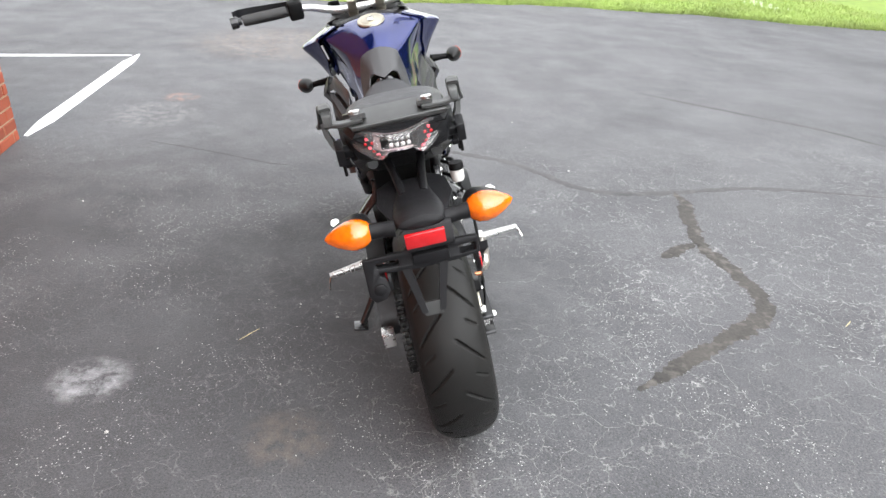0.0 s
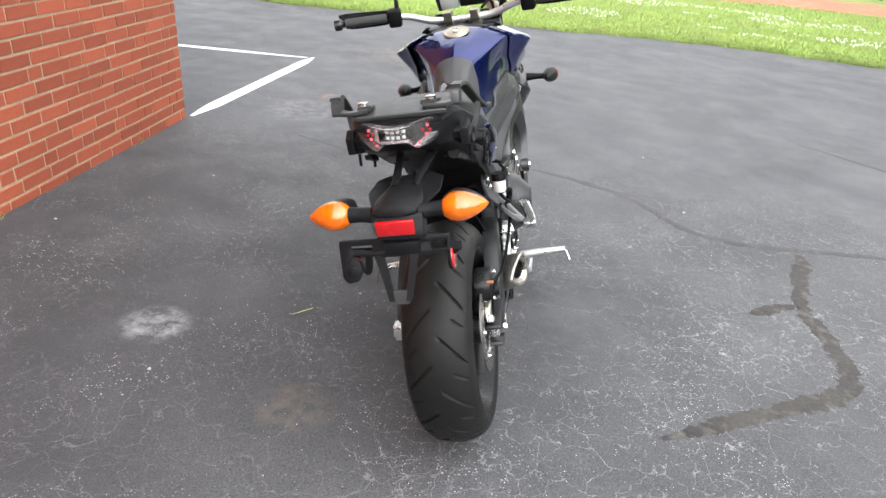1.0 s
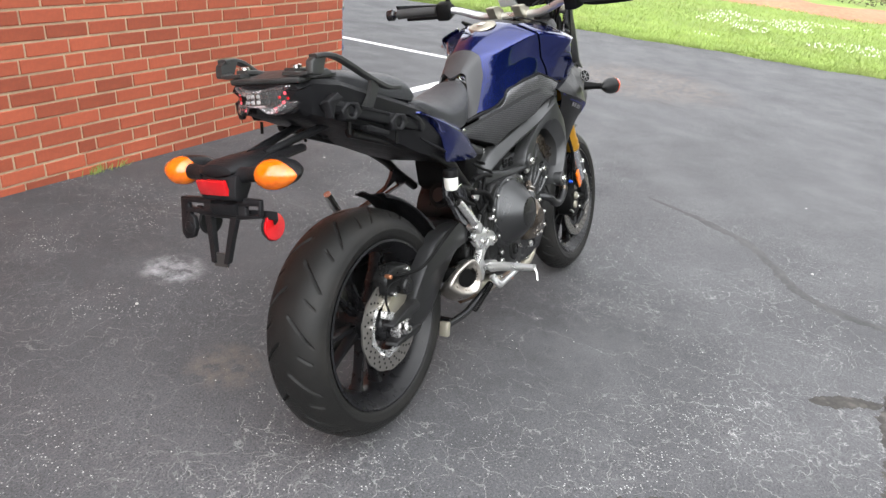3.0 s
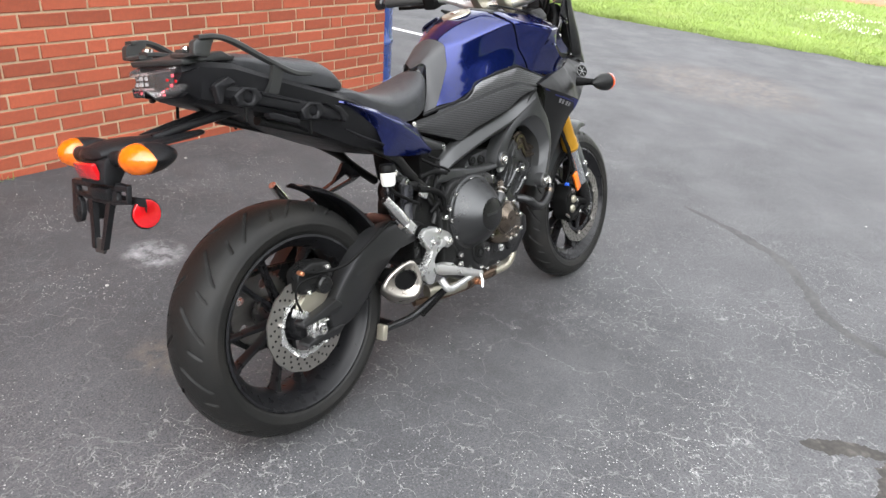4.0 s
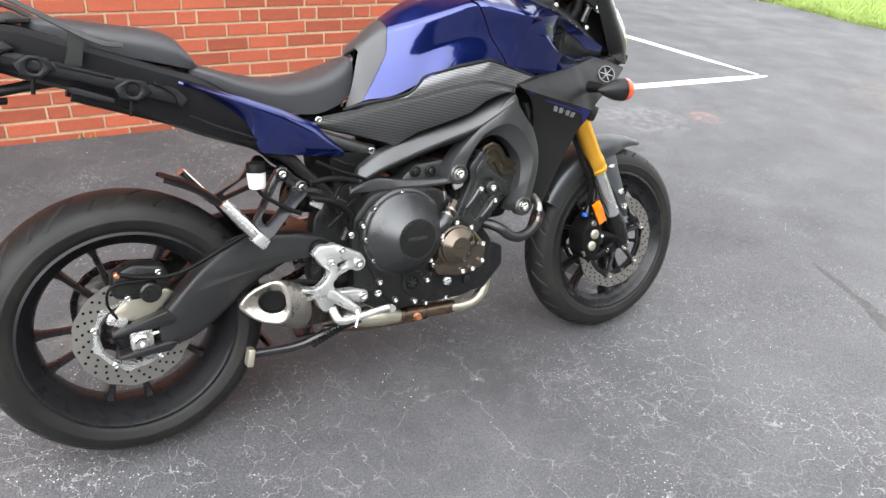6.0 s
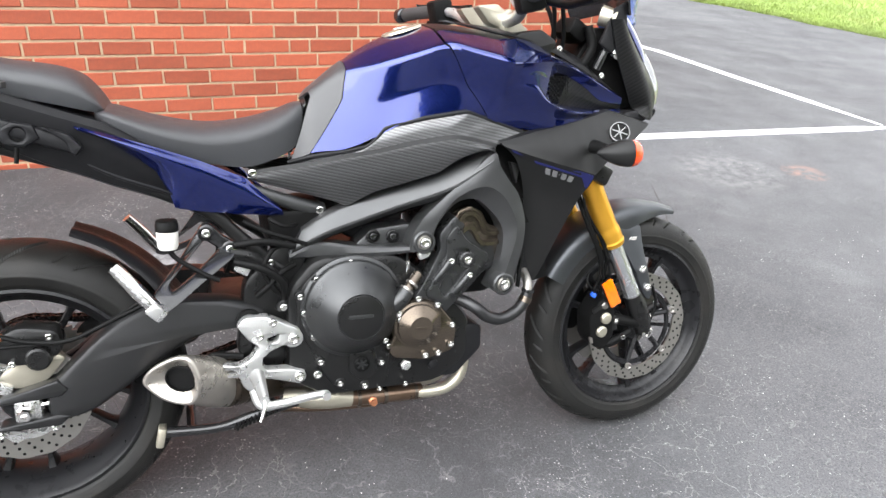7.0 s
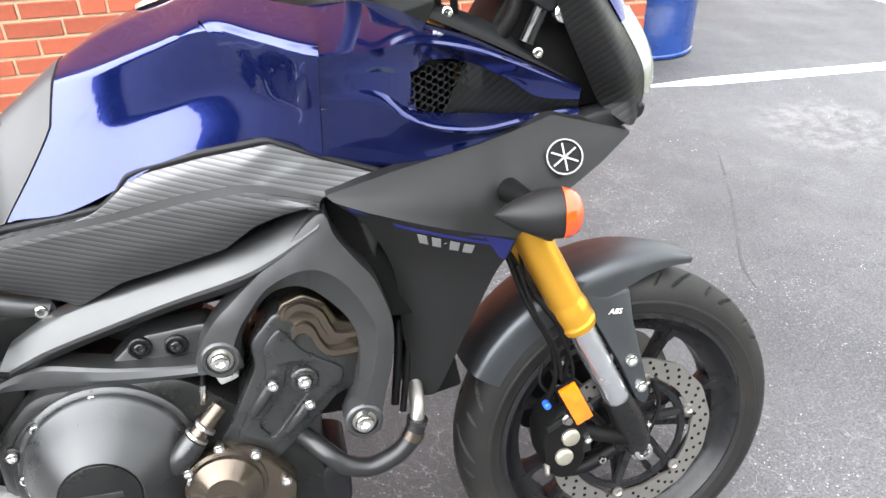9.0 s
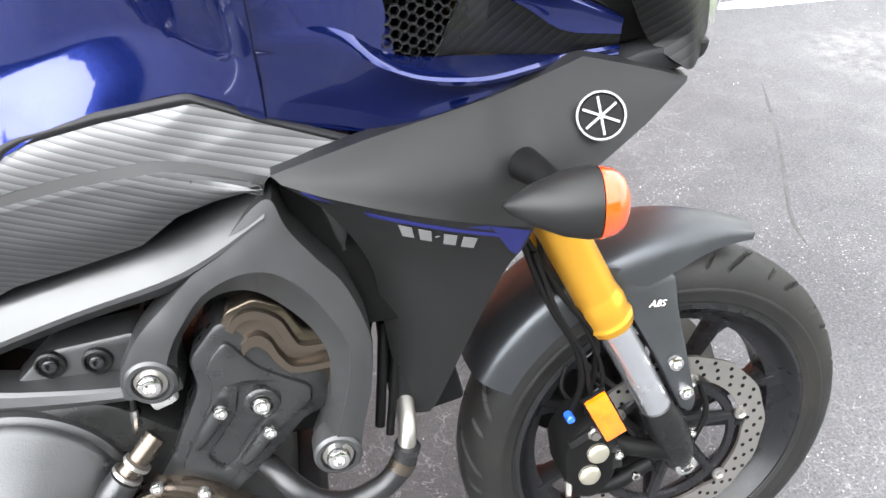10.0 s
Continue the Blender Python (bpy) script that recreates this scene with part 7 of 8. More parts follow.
for pts, w in (([(1.19, 0.11, 0.70), (1.225, 0.135, 0.60), (1.262, 0.137, 0.53), (1.275, 0.13, 0.47), (1.268, 0.118, 0.42)], 0.0055), ([(1.21, 0.13, 0.66), (1.236, 0.140, 0.585), (1.270, 0.140, 0.52), (1.285, 0.132, 0.46)], 0.004),
               ([(1.20, 0.12, 0.68), (1.245, 0.125, 0.60), (1.288, 0.128, 0.54), (1.296, 0.122, 0.49), (1.290, 0.118, 0.43), (1.296, 0.112, 0.39)], 0.0048),
               ([(1.215, 0.11, 0.70), (1.232, 0.12, 0.62), (1.272, 0.125, 0.56), (1.300, 0.13, 0.49), (1.306, 0.124, 0.44)], 0.0035),
               ([(1.27, 0.09, 0.47), (1.262, 0.10, 0.44), (1.285, 0.11, 0.415)], 0.0035)):
    part("brake_hose", tube([(x, r - 0.022, z) for x, r, z in pts], w * 0.8), INNER, bike, "black front brake hose")
part("sensor_wire", tube([(1.455, 0.085, 0.42), (1.470, 0.088, 0.37), (1.455, 0.088, 0.32)], 0.004), INNER, bike)

# front mudguard
rails = []
for a0 in range(70, 158, 8):
    a = radians(a0)
    f = (a0 - 66) / 90
    rho = 0.327 + 0.004 * math.sin(f * 3.1)
    w = 0.020 + 0.047 * min(1, f * 3.0) - 0.004 * max(0, f - 0.6)
    drop = 0.008 + 0.044 * min(1, f * 2.6)
    rails.append([(1.435 + (rho - dr) * math.cos(a), w * q, 0.300 + (rho - dr) * math.sin(a)) for q, dr in ((-1, drop), (-0.97, drop * 0.45), (-0.82, 0.006), (-0.4, 0.0), (0.0, -0.001), (0.4, 0.0), (0.82, 0.006), (0.97, drop * 0.45), (1, drop))])
guard = part("front_mudguard", panel(rails, 0.003, 30, 40), MUDGREY, bike, "matt blue grey front mudguard", 50)
for s in (1, -1):
    leg = [(1.316, 0.606), (1.36, 0.600), (1.414, 0.580), (1.416, 0.535), (1.427, 0.465), (1.444, 0.404), (1.438, 0.386), (1.420, 0.396), (1.388, 0.465), (1.340, 0.555)]
    part("fork_bracket", plate(rounded(leg, 0.006), 0.046 if s > 0 else -0.066, 0.066 if s > 0 else -0.046, cham=0.004 if s > 0 else 0.0, bend=lambda x, z: 0.036 * s * max(0, min(1, (0.585 - z) / 0.12))), MUDGREY, guard)
for x, z in ((1.404, 0.474), (1.424, 0.424)):
    bolt(guard, x, 0.101, z, 0.0105)


def letters(text, x, r, z, size, turn, slope, mat, parent, name="lettering"):
    """Raised print on the right-hand side."""
    cu = bpy.data.curves.new(name, "FONT")
    cu.body, cu.size, cu.extrude, cu.shear = text, size, 0.0006, 0.3
    cu.align_x = "CENTER"
    temp = bpy.data.objects.new(name, cu)
    dg = bpy.context.evaluated_depsgraph_get()
    scene.collection.objects.link(temp)
    dg.update()
    me = bpy.data.meshes.new_from_object(temp.evaluated_get(dg))
    bpy.data.objects.remove(temp)
    me.materials.clear()
    me.materials.append(mat)
    ob = new(name, me)
    ob.parent = parent
    ob.matrix_basis = Matrix.Translation(P(x, r, z)) @ pose(0, 0, 0, 0, -turn, 0) @ pose(0, 0, 0, 0, 0, slope) @ pose(0, 0, 0, 90, 0, 0)
    return ob


letters("ABS", 1.384, 0.0790, 0.546, 0.013, -4, 0, WHITEPLASTIC, guard)

# side shroud with its upper facet, its fin and prints
TOP = [(0.945, 0.193, 0.810), (1.030, 0.186, 0.831), (1.141, 0.166, 0.851), (1.200, 0.144, 0.862), (1.252, 0.122, 0.873), (1.313, 0.120, 0.858), (1.368, 0.118, 0.843)]
CREASE = [(0.953, 0.198, 0.802), (0.985, 0.208, 0.791), (1.022, 0.215, 0.780), (1.060, 0.219, 0.769), (1.100, 0.219, 0.758), (1.140, 0.214, 0.747), (1.176, 0.206, 0.737)]
BOTTOM = CREASE + [(1.204, 0.201, 0.762), (1.253, 0.184, 0.787), (1.310, 0.152, 0.809), (1.366, 0.121, 0.839)]
even_top, even_low = even([Vector(p) for p in TOP], 15), even([Vector(p) for p in BOTTOM], 15)
middle = [tuple(a.lerp(b, 0.5) + Vector((0, 0.010 * math.sin(math.pi * i / 14), 0))) for i, (a, b) in enumerate(zip(even_top, even_low))]
lip = [(x + 0.0, r - 0.016, z + 0.004) for x, r, z in TOP]
fin = part("side_shroud", panel([TOP, middle, BOTTOM], 0.004, 60, 18, smooth=False), GREY, bike, "matt grey angular side shroud", 28)
part("shroud_lip", panel([lip, TOP], 0.004, 40, 4, smooth=False), GREY, fin)
BLADE = [((0.953, 0.198, 0.802), (1.176, 0.206, 0.737), 0.014), ((0.990, 0.186, 0.766), (1.170, 0.194, 0.712), 0.012), ((1.026, 0.152, 0.690), (1.156, 0.172, 0.675), 0.010), ((1.038, 0.128, 0.585), (1.124, 0.146, 0.585), 0.008), ((1.054, 0.124, 0.500), (1.092, 0.128, 0.500), 0.004), ((1.064, 0.123, 0.480), (1.080, 0.125, 0.480), 0.001)]


def blade_point(u, v, lift=0.0):
    """On the blade below the crease: u from its rear to its front edge, v from the crease (0) to the tip (5)."""
    j = min(int(v), len(BLADE) - 2)
    f = v - j
    rows = []
    for a, b, out in (BLADE[j], BLADE[j + 1]):
        p = Vector(a).lerp(Vector(b), u)
        p.y += out * math.sin(math.pi * u) + lift
        rows.append(p)
    return tuple(rows[0].lerp(rows[1], f))


blade = part("shroud_blade", panel([CREASE] + [[blade_point(i / 12, v) for i in range(13)] for v in (1, 2, 3, 4, 5)], 0.004, 40, 30, smooth=False), GREY, fin, sharp=28)
twin = mirrored(fin)
mirrored(blade).parent = twin
part("inner_cover", plate(rounded([(0.955, 0.79), (1.02, 0.78), (1.10, 0.74), (1.14, 0.66), (1.07, 0.50), (1.035, 0.50), (1.03, 0.66), (1.01, 0.745)], 0.01), 0.040, 0.095, cham=0.004), INNER, bike, "black inner radiator cover")
part("inner_cover", plate(rounded([(0.955, 0.79), (1.02, 0.78), (1.10, 0.74), (1.14, 0.66), (1.07, 0.50), (1.035, 0.50), (1.03, 0.66), (1.01, 0.745)], 0.01), -0.118, -0.060, cham=0.0), INNER, bike)
def print_patch(name, corners, mat, label=""):
    """A thin print on the blade between two lines of (u, v)."""
    rails = [[blade_point(u, v, 0.0026) for u, v in line] for line in corners]
    return part(name, panel(rails, 0.0006, 24, 3, smooth=False), mat, fin, label)


for v0, v1, u0, u1 in ((0.10, 0.28, 0.05, 0.80), (0.42, 0.58, 0.25, 0.86)):
    print_patch("blue_stripe", [[(u0 + (u1 - u0) * i / 8, v0) for i in range(9)], [(u0 + (u1 - u0) * i / 8, v1) for i in range(9)]], BLUEPRINT, "thin blue stripe")
print_patch("blue_flash", [[(0.80, 0.10), (0.90, 0.12), (0.985, 0.15)], [(0.93, 1.15), (0.96, 1.20), (0.985, 1.25)]], BLUEPRINT, "blue corner flash")
# the model name as plain slanted bars
for u, w in ((0.350, 0.070), (0.440, 0.070), (0.520, 0.022), (0.560, 0.075), (0.655, 0.080)):
    v0, v1 = (0.72, 1.10) if w > 0.03 else (0.88, 0.97)
    print_patch("print_bar", [[(u + 0.010, v0 + 0.12 * (u - 0.35)), (u + w, v0 + 0.12 * (u - 0.35))], [(u - 0.012, v1 + 0.12 * (u - 0.35)), (u + w - 0.022, v1 + 0.12 * (u - 0.35))]], SILVERPRINT)
badge = part("badge", lathe([(0, 0.0235), (0.003, 0.0235), (0.004, 0.0220), (0.0035, 0.0205), (0.0015, 0.020), (0.0015, 0)], (1.249, 0.1765, 0.828), axis=(-0.35, -1, 0.42), seg=40), INNER, fin, "round black badge with a bright ring")
part("badge_ring", lathe([(0.003, 0.0235), (0.0042, 0.0228), (0.0042, 0.0212), (0.002, 0.0207)], (1.249, 0.1765, 0.828), axis=(-0.35, -1, 0.42), seg=40), SILVERPRINT, badge)
for k in range(3):
    q = Vector((-0.35, -1, 0.42)).normalized().to_track_quat("Z", "Y").to_matrix().to_4x4()
    bm = bmesh.new()
    bmesh.ops.create_cube(bm, size=1, matrix=Matrix.Translation(P(1.249, 0.1765, 0.828)) @ q @ pose(0, 0, 0.003, 0, 0, 60 * k + 12) @ Matrix.Diagonal((0.0022, 0.036, 0.0015, 1)))
    part("badge_bar", bm, SILVERPRINT, badge)
for s in (1, -1):
    ind = part("front_turn_signal", lathe([(-0.058, 0.0), (-0.055, 0.004), (-0.035, 0.0165), (-0.01, 0.0262), (0.008, 0.0292), (0.016, 0.0292), (0.016, 0)], (1.178, 0.296 * s, 0.796), axis=(1, -0.18 * s, 0.0), seg=36), GREY, bike, "matt grey front turn signal with an orange lens")
    part("amber_lens", lathe([(0.0205, 0.0), (0.0205, 0.0290), (0.030, 0.0275), (0.038, 0.023), (0.043, 0.014), (0.045, 0.0)], (1.174, 0.297 * s, 0.796), axis=(1, -0.18 * s, 0.0), seg=36), TIPLENS, ind, "orange red lens cap")
    part("stalk", tube([(1.165, 0.205 * s, 0.800), (1.175, 0.25 * s, 0.797), (1.180, 0.285 * s, 0.793)], (0.016, 0.011, 0.012), seg=14), INNER, ind)

# blue front side cover: brow, air scoop and lip; stations forward of the tank
#        x      deck edge        ridge            scoop top        scoop foot       lip              lower edge
SCOOP = [(0.9466, *(tank_point(0.9466, q, 0.0015)[1:] for q in (0.26, 0.50, 0.60, 0.68, 0.75, 1.0))),
         (1.005, (0.140, 1.022), (0.226, 0.974), (0.219, 0.950), (0.216, 0.930), (0.213, 0.914), (0.165, 0.836)),
         (1.050, (0.137, 1.011), (0.205, 0.977), (0.194, 0.945), (0.190, 0.904), (0.207, 0.892), (0.172, 0.834)),
         (1.085, (0.130, 0.996), (0.185, 0.974), (0.164, 0.955), (0.166, 0.893), (0.198, 0.879), (0.174, 0.841)),
         (1.140, (0.120, 0.977), (0.152, 0.962), (0.124, 0.946), (0.127, 0.884), (0.176, 0.870), (0.163, 0.852)),
         (1.195, (0.111, 0.953), (0.128, 0.943), (0.111, 0.921), (0.109, 0.877), (0.144, 0.870), (0.132, 0.858)),
         (1.240, (0.101, 0.933), (0.113, 0.925), (0.101, 0.895), (0.100, 0.873), (0.112, 0.871), (0.106, 0.864)),
         (1.304, (0.086, 0.905), (0.096, 0.900), (0.092, 0.886), (0.090, 0.873), (0.092, 0.872), (0.090, 0.866))]


def scoop_rail(k, x0=0.94, x1=1.31, dr=0.0, dz=0.0):
    """One of the lines along the cover, between two stations."""
    line = spline([(st[0], *st[k]) for st in SCOOP], 60)
    return [(p.x, p.y + dr, p.z + dz) for p in line if x0 <= p.x <= x1]


def scoop_floor(x):
    near = min(scoop_rail(3), key=lambda p: abs(p[0] - x))
    return near[1]


bm = panel([scoop_rail(1), scoop_rail(2)], 0.004, 80, 10, 0.005)
panel([scoop_rail(2), scoop_rail(3)], 0.004, 80, 10, -0.003, bm=bm)
panel([scoop_rail(4), scoop_rail(5)], 0.004, 80, 10, 0.003, bm=bm)
panel([scoop_rail(5), scoop_rail(6)], 0.004, 80, 10, -0.004, bm=bm)
panel([scoop_rail(3, 0.94, 1.052), scoop_rail(4, 0.94, 1.060)], 0.004, 20, 8, 0.0, bm=bm)
wing = part("front_side_cover", bm, BLUE, bike, "glossy blue front side cover with an air intake", 40)
mirrored(wing)
part("intake_box", panel([scoop_rail(3, 1.02, 1.20, -0.018, 0.022), scoop_rail(4, 1.02, 1.20, -0.018, -0.012)], 0.002, 20, 8), INNER, wing, "black recess behind the intake")
honey = bmesh.new()
for i in range(11):
    for j in range(8):
        x, z = 1.052 + 0.0088 * i, 0.884 + 0.0092 * j + (0.0046 if i % 2 else 0)
        low_z = 0.906 - 0.30 * (x - 1.048)
        high_z = 0.938 + 0.25 * (x - 1.048) if x < 1.085 else 0.9475
        if low_z < z < high_z and x < 1.146 - 0.62 * (0.938 - z) and x > 1.046 + 12.0 * (z - 0.922) ** 2:
            hexa = [(x + 0.0057 * math.cos(a), z + 0.0053 * math.sin(a)) for a in (radians(60 * q) for q in range(6))]
            inn = [(x + 0.0043 * math.cos(a), z + 0.0040 * math.sin(a)) for a in (radians(60 * q) for q in range(6))]
            plate(hexa, scoop_floor(x) - 0.012, scoop_floor(x) - 0.001, [inn], honey, cham=0.0006)
part("intake_mesh", honey, PLASTIC, wing, "black honeycomb mesh")
insert_top, insert_low = scoop_rail(3, 1.132, 1.31, -0.002), scoop_rail(4, 1.098, 1.31, -0.002)
part("intake_insert", panel([insert_top, insert_low], 0.003, 40, 12, 0.002), CARBON_COWL, wing, "ribbed black insert")

# black deck panels, cowl, screen, headlight
deck = part("cowl_side_panel", panel([[(0.840, 0.085, 1.056), (0.93, 0.108, 1.047), (1.00, 0.116, 1.036), (1.06, 0.109, 1.027), (1.12, 0.098, 1.013), (1.190, 0.088, 0.985), (1.230, 0.084, 0.955), (1.290, 0.080, 0.914)],
                                      [(0.850, 0.100, 1.056), (0.946, 0.136, 1.034), (1.005, 0.137, 1.025), (1.050, 0.134, 1.014), (1.140, 0.117, 0.980), (1.240, 0.098, 0.936), (1.300, 0.085, 0.908)]], 0.004, 40, 8, 0.006), PLASTIC, bike, "black panel between tank and cowl")
mirrored(deck)
for x, r, z in ((1.115, 0.1115, 1.006), (1.240, 0.094, 0.951)):
    bolt(bike, x, r, z, 0.0075)
cowl_in = [(1.236, 0.128, 1.075), (1.248, 0.125, 1.040), (1.267, 0.120, 0.989), (1.306, 0.106, 0.921), (1.331, 0.098, 0.880), (1.354, 0.118, 0.858)]
cowl_out = [(1.298, 0.090, 1.072), (1.320, 0.086, 1.042), (1.371, 0.084, 0.971), (1.399, 0.087, 0.921), (1.400, 0.092, 0.890), (1.394, 0.098, 0.876)]
cowl_mid = [((a[0] + b[0]) / 2 + 0.004, (a[1] + b[1]) / 2 + 0.016, (a[2] + b[2]) / 2 + 0.002) for a, b in zip(cowl_in, cowl_out)]
cowl_mid[-1] = (1.370, 0.124, 0.853)
cowl = part("nose_cowl", panel([cowl_in, cowl_mid, cowl_out], 0.004, 40, 18, 0.0), CARBON_COWL, bike, "ribbed black nose cowl panel")
mirrored(cowl)
lamp = part("headlight", panel([[(1.352, 0.078, 1.006), (1.378, 0.080, 0.968), (1.402, 0.082, 0.924), (1.404, 0.086, 0.888)], [(1.388, 0.058, 1.004), (1.414, 0.060, 0.965), (1.430, 0.060, 0.925), (1.424, 0.066, 0.886)], [(1.404, 0.0, 1.0), (1.428, 0.0, 0.965), (1.442, 0.0, 0.93), (1.436, 0.0, 0.884)]], 0.004, 24, 16), LENS, bike, "clear faceted headlight lens")
mirrored(lamp)
part("nose_blue_strip", panel([[(1.272, 0.094, 1.094), (1.302, 0.089, 1.070), (1.345, 0.084, 1.014), (1.366, 0.082, 0.985)], [(1.290, 0.076, 1.104), (1.322, 0.072, 1.078), (1.368, 0.066, 1.022), (1.386, 0.062, 0.992)]], 0.004, 20, 5, 0.003), BLUE, bike, "blue strip over the headlight")
part("nose_inner", plate(rounded([(1.17, 0.90), (1.18, 0.98), (1.23, 1.06), (1.29, 1.06), (1.34, 0.99), (1.375, 0.88), (1.30, 0.87)], 0.02), -0.070, 0.070, cham=0.006), INNER, bike, "black instrument carrier behind the cowl")
part("chin", plate(rounded([(1.26, 0.850), (1.32, 0.872), (1.40, 0.880), (1.395, 0.858), (1.33, 0.836)], 0.01), -0.108, 0.108, cham=0.008), PLASTIC, bike)
part("screen_bracket", tube([(1.225, 0.095, 0.965), (1.240, 0.100, 1.00), (1.262, 0.100, 1.045), (1.27, 0.095, 1.10)], (0.011, 0.010, 0.010, 0.009)), GLOSSBLACK, bike)
part("adjuster_knob", lathe([(0, 0.013), (0.010, 0.012), (0.012, 0.008), (0.012, 0)], (1.268, 0.105, 1.000), seg=20), CHROME, bike, "bright screen adjuster screw")
part("cowl_stay", tube([(1.18, 0.09, 0.96), (1.21, 0.095, 1.01), (1.20, 0.09, 1.06)], 0.011), INNER, bike)
part("switch_connector", block((1.18, 0.05, 1.05), (0.055, 0.07, 0.045), turn=(0, 30, 10), bevel=0.012), INNER, bike)
part("ignition_barrel", tube([(1.235, 0.085, 1.085), (1.262, 0.108, 1.075)], (0.024, 0.021), seg=20), TITANIUM, bike, "grey round barrel by the cowl")
part("screen", panel([[(1.285, 0.13, 1.085), (1.262, 0.14, 1.16), (1.225, 0.135, 1.25)], [(1.325, 0.0, 1.10), (1.305, 0.0, 1.17), (1.26, 0.0, 1.27)], [(1.285, -0.13, 1.085), (1.262, -0.14, 1.16), (1.225, -0.135, 1.25)]], 0.004, 14, 18), GLOSSBLACK, bike, "dark tinted windscreen")
part("cowl_ear", plate(rounded([(1.215, 1.02), (1.250, 1.10), (1.280, 1.115), (1.285, 1.06), (1.25, 1.00)], 0.008), 0.112, 0.120, cham=0.002), PLASTIC, bike)

# handlebar
bar = part("handlebar", tube([(0.962, 0.27, 1.118), (0.985, 0.20, 1.112), (1.005, 0.125, 1.088), (1.008, 0.06, 1.080), (1.008, -0.06, 1.080), (1.005, -0.125, 1.088), (0.985, -0.20, 1.112), (0.962, -0.27, 1.118)], (0.011, 0.012, 0.0135, 0.0142, 0.0142, 0.0135, 0.012, 0.011), seg=16), ALU, bike, "silver tapered handlebar")
for s in (1, -1):
    clamp = part("bar_clamp", block((1.008, 0.050 * s, 1.060), (0.042, 0.030, 0.050), turn=(0, -22, 0), bevel=0.006), TITANIUM, bike, "grey cast handlebar clamp")
    part("riser", block((1.025, 0.050 * s, 1.040), (0.05, 0.036, 0.055), turn=(0, -22, 0), bevel=0.008), TITANIUM, clamp)
    grip = part("grip", tube([(0.960, 0.275 * s, 1.118), (0.945, 0.35 * s, 1.119), (0.932, 0.425 * s, 1.118)], (0.0165, 0.0165, 0.0175), seg=20), GRIP, bar, "black ribbed rubber grip")
    part("bar_end", tube([(0.931, 0.428 * s, 1.118), (0.930, 0.436 * s, 1.118), (0.929, 0.442 * s, 1.118), (0.926, 0.465 * s, 1.117)], (0.012, 0.012, 0.020, 0.0205), seg=20), GLOSSBLACK, grip)
    part("switch_box", block((0.966, 0.245 * s, 1.116), (0.055, 0.05, 0.062), turn=(0, -15, -10 * s), bevel=0.010), INNER, bar, "black switch housing")
    part("lever", tube([(1.005, 0.235 * s, 1.112), (1.025, 0.29 * s, 1.100), (1.010, 0.37 * s, 1.098), (1.00, 0.43 * s, 1.100)], (0.009, 0.008, 0.0065, 0.007), seg=10), INNER, bar, "black hand lever")
    guard_panel = part("hand_guard", panel([[(0.985, 0.455 * s, 1.120), (1.035, 0.44 * s, 1.112), (1.065, 0.36 * s, 1.10), (1.06, 0.26 * s, 1.10)], [(0.970, 0.455 * s, 1.150), (1.030, 0.44 * s, 1.150), (1.060, 0.36 * s, 1.145), (1.055, 0.26 * s, 1.14)]], 0.005, 20, 6), PLASTIC, bar, "black plastic hand guard")
    part("mirror_stem", tube([(0.975, 0.235 * s, 1.14), (0.985, 0.24 * s, 1.19), (1.02, 0.28 * s, 1.26)], (0.009, 0.007, 0.006), seg=10), INNER, bar)
    mirror = part("mirror", loft([[P(1.02 + d, (0.33 + 0.075 * math.cos(a) * g) * s, 1.30 + 0.042 * math.sin(a) * g) for a in (2 * math.pi * i / 24 for i in range(24))] for d, g in ((0.0, 0.95), (0.012, 1.0), (0.03, 0.8), (0.04, 0.4))]), GLOSSBLACK, bike, "black rear view mirror")
bar.matrix_basis = Matrix.Translation((0, 0, -0.018))
for s in (1, -1):
    part("bar_bracket", plate(rounded([(0.935, 1.092), (0.966, 1.056), (1.044, 1.030), (1.066, 1.046), (1.020, 1.074), (0.985, 1.098)], 0.008), 0.034 if s > 0 else -0.064, 0.064 if s > 0 else -0.034, cham=0.005 if s > 0 else 0.0), TITANIUM, bike, "champagne grey cast handlebar bracket")
part("instrument_display", block((1.085, 0.035, 1.128), (0.02, 0.10, 0.06), turn=(0, -38, 0), bevel=0.004), PLASTIC, bike, "grey digital instrument display")
part("display_glass", block((1.0755, 0.035, 1.1345), (0.003, 0.088, 0.048), turn=(0, -38, 0), bevel=0.001), SCREEN, bike, "grey display glass")
part("display_housing", block((1.095, -0.055, 1.125), (0.02, 0.07, 0.06), turn=(0, -38, 0), bevel=0.004), SCREEN, bike)
part("top_yoke", plate(rounded([(0.985, 0.985), (1.0, 1.035), (1.06, 1.045), (1.10, 1.02), (1.08, 0.985)], 0.01), -0.135, 0.135, cham=0.006), ENGINE, bike, "black fork yoke")
part("steering_stem", tube([(1.05, 0, 1.02), (1.18, 0, 0.76)], 0.032, seg=20), INNER, bike)
part("lower_yoke", block((1.225, 0, 0.735), (0.09, 0.27, 0.045), turn=(0, 27, 0), bevel=0.008), ENGINE, bike)
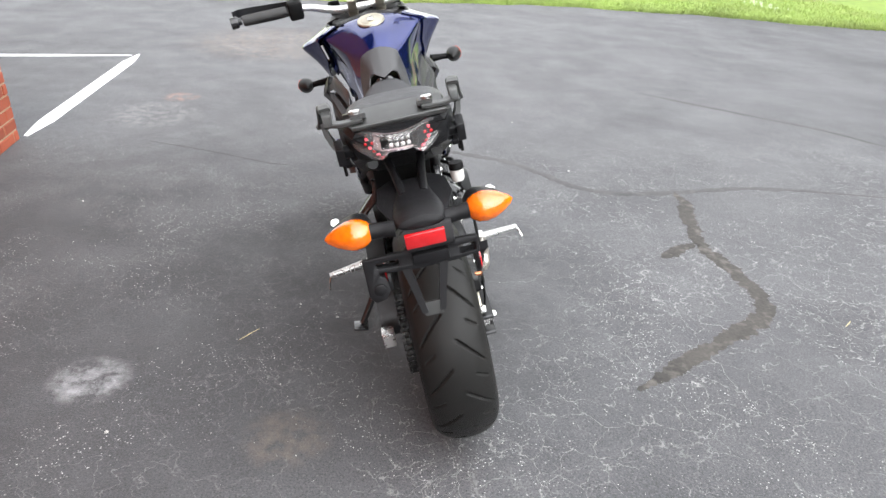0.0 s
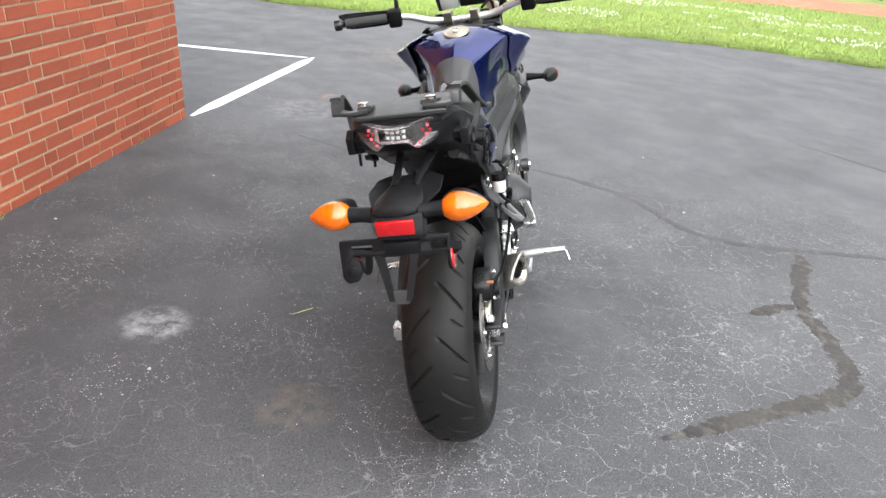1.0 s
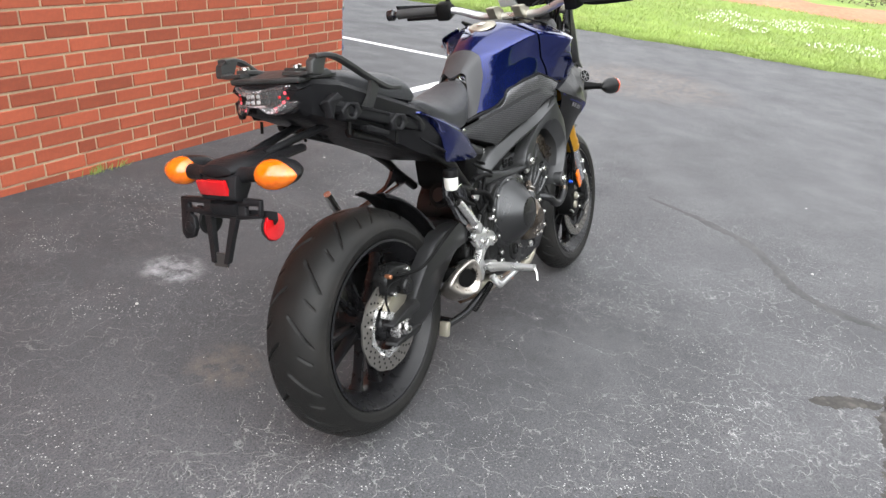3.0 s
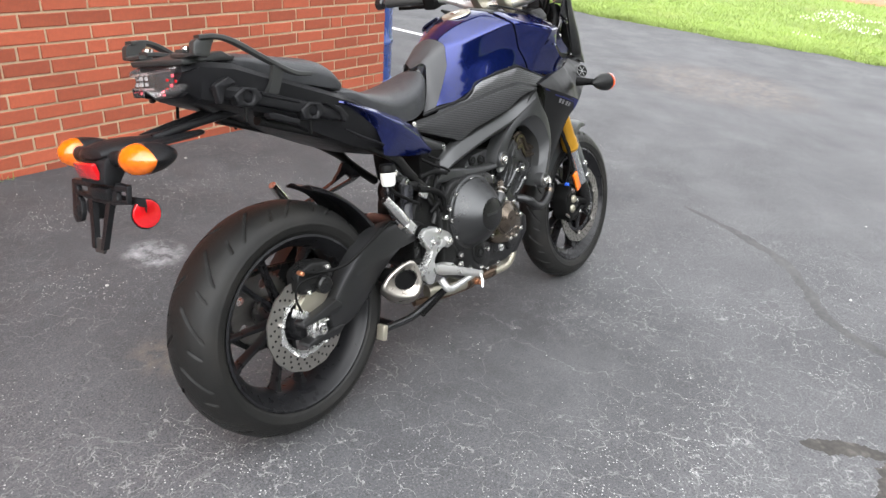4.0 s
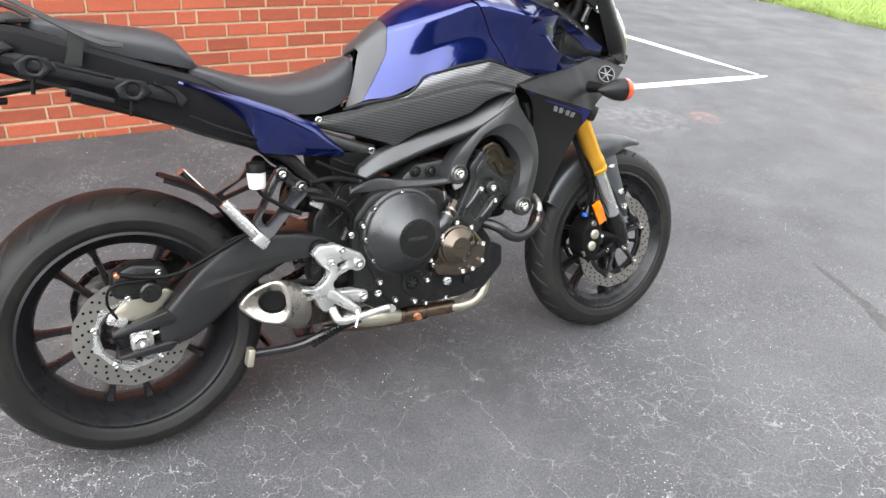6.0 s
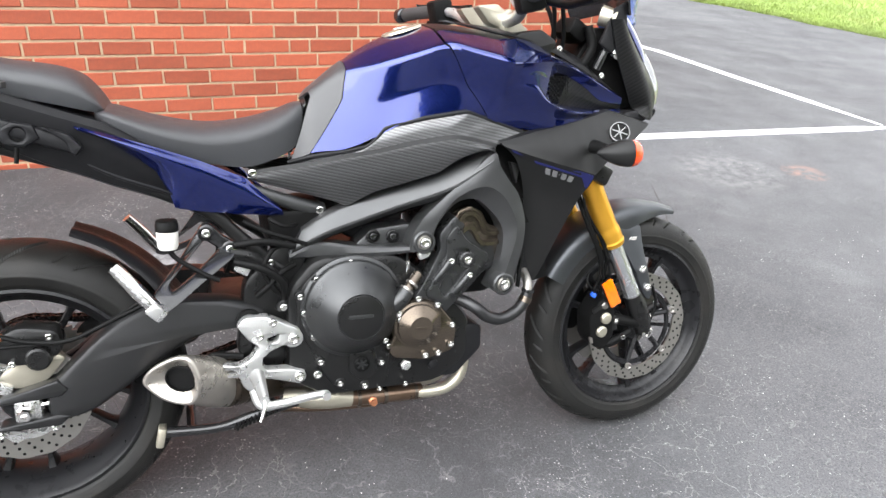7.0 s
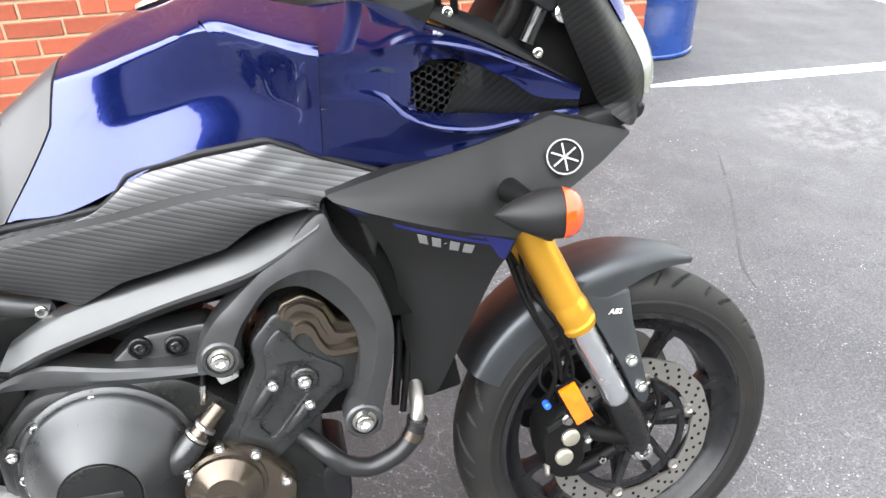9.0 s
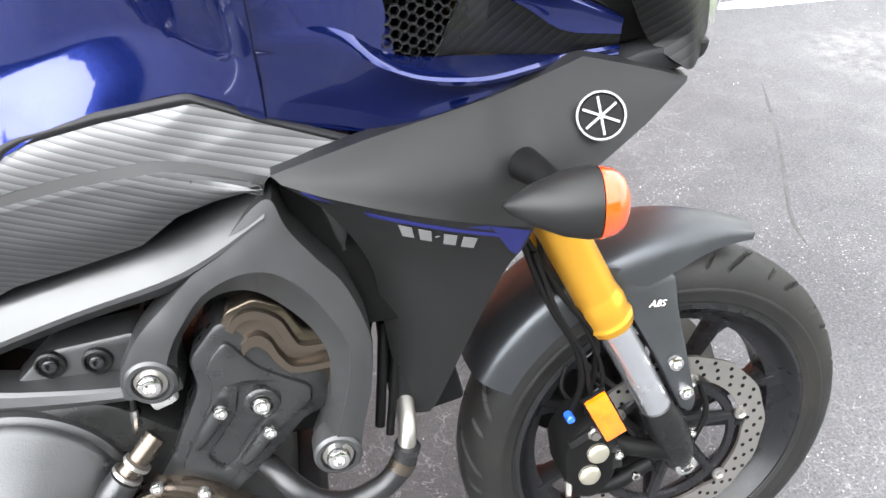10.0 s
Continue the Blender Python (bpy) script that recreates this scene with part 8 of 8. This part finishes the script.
for pts in ([(1.03, 0.07, 1.09), (1.07, 0.10, 1.11), (1.10, 0.11, 1.05), (1.11, 0.09, 0.98)], [(1.01, 0.16, 1.10), (1.06, 0.15, 1.13), (1.09, 0.13, 1.07), (1.10, 0.10, 0.98)], [(1.0, 0.19, 1.115), (1.08, 0.16, 1.12), (1.12, 0.12, 1.04), (1.13, 0.09, 0.97)]):
    part("control_cable", tube(pts, 0.005), INNER, bike, "black control cable")

# radiator
part("radiator", block((1.075, 0, 0.60), (0.05, 0.22, 0.26), turn=(0, -12, 0), bevel=0.006), INNER, bike, "black radiator behind the front wheel")
part("air_box", plate(rounded([(0.62, 0.60), (0.60, 0.76), (0.68, 0.84), (0.98, 0.83), (1.02, 0.76), (0.86, 0.66)], 0.03), -0.075, 0.070, cham=0.02), INNER, bike, "black air box below the tank")
part("pocket_lining", plate(rounded([(0.935, 0.80), (1.06, 0.80), (1.06, 0.62), (1.01, 0.62), (0.97, 0.70), (0.935, 0.76)], 0.006), 0.090, 0.142, cham=0.003), INNER, bike, "black recess between frame and shroud")
part("shroud_tab", plate(rounded([(0.984, 0.765), (1.000, 0.760), (1.007, 0.742), (1.001, 0.716), (0.995, 0.730)], 0.003), 0.150, 0.166, cham=0.003), GREY, bike, "grey tab behind the shroud")
part("engine_backing", plate(rounded([(0.83, 0.58), (0.88, 0.73), (0.93, 0.785), (1.03, 0.785), (1.04, 0.64), (1.01, 0.50), (0.985, 0.445), (0.88, 0.445), (0.86, 0.52)], 0.02), -0.10, 0.085, cham=0.01), INNER, bike, "black parts behind the cylinder cover")
part("radiator_tank", plate(rounded([(1.036, 0.492), (1.064, 0.492), (1.072, 0.56), (1.042, 0.56)], 0.006), 0.085, 0.128, cham=0.006), PLASTIC, bike, "black side tank of the radiator")
part("radiator_tube", tube([(1.020, 0.135, 0.48), (1.028, 0.126, 0.54), (1.036, 0.110, 0.60)], 0.006), INNER, bike)
part("radiator_tube", tube([(1.030, 0.140, 0.47), (1.040, 0.130, 0.53), (1.050, 0.112, 0.59)], 0.005), INNER, bike)


bricks()
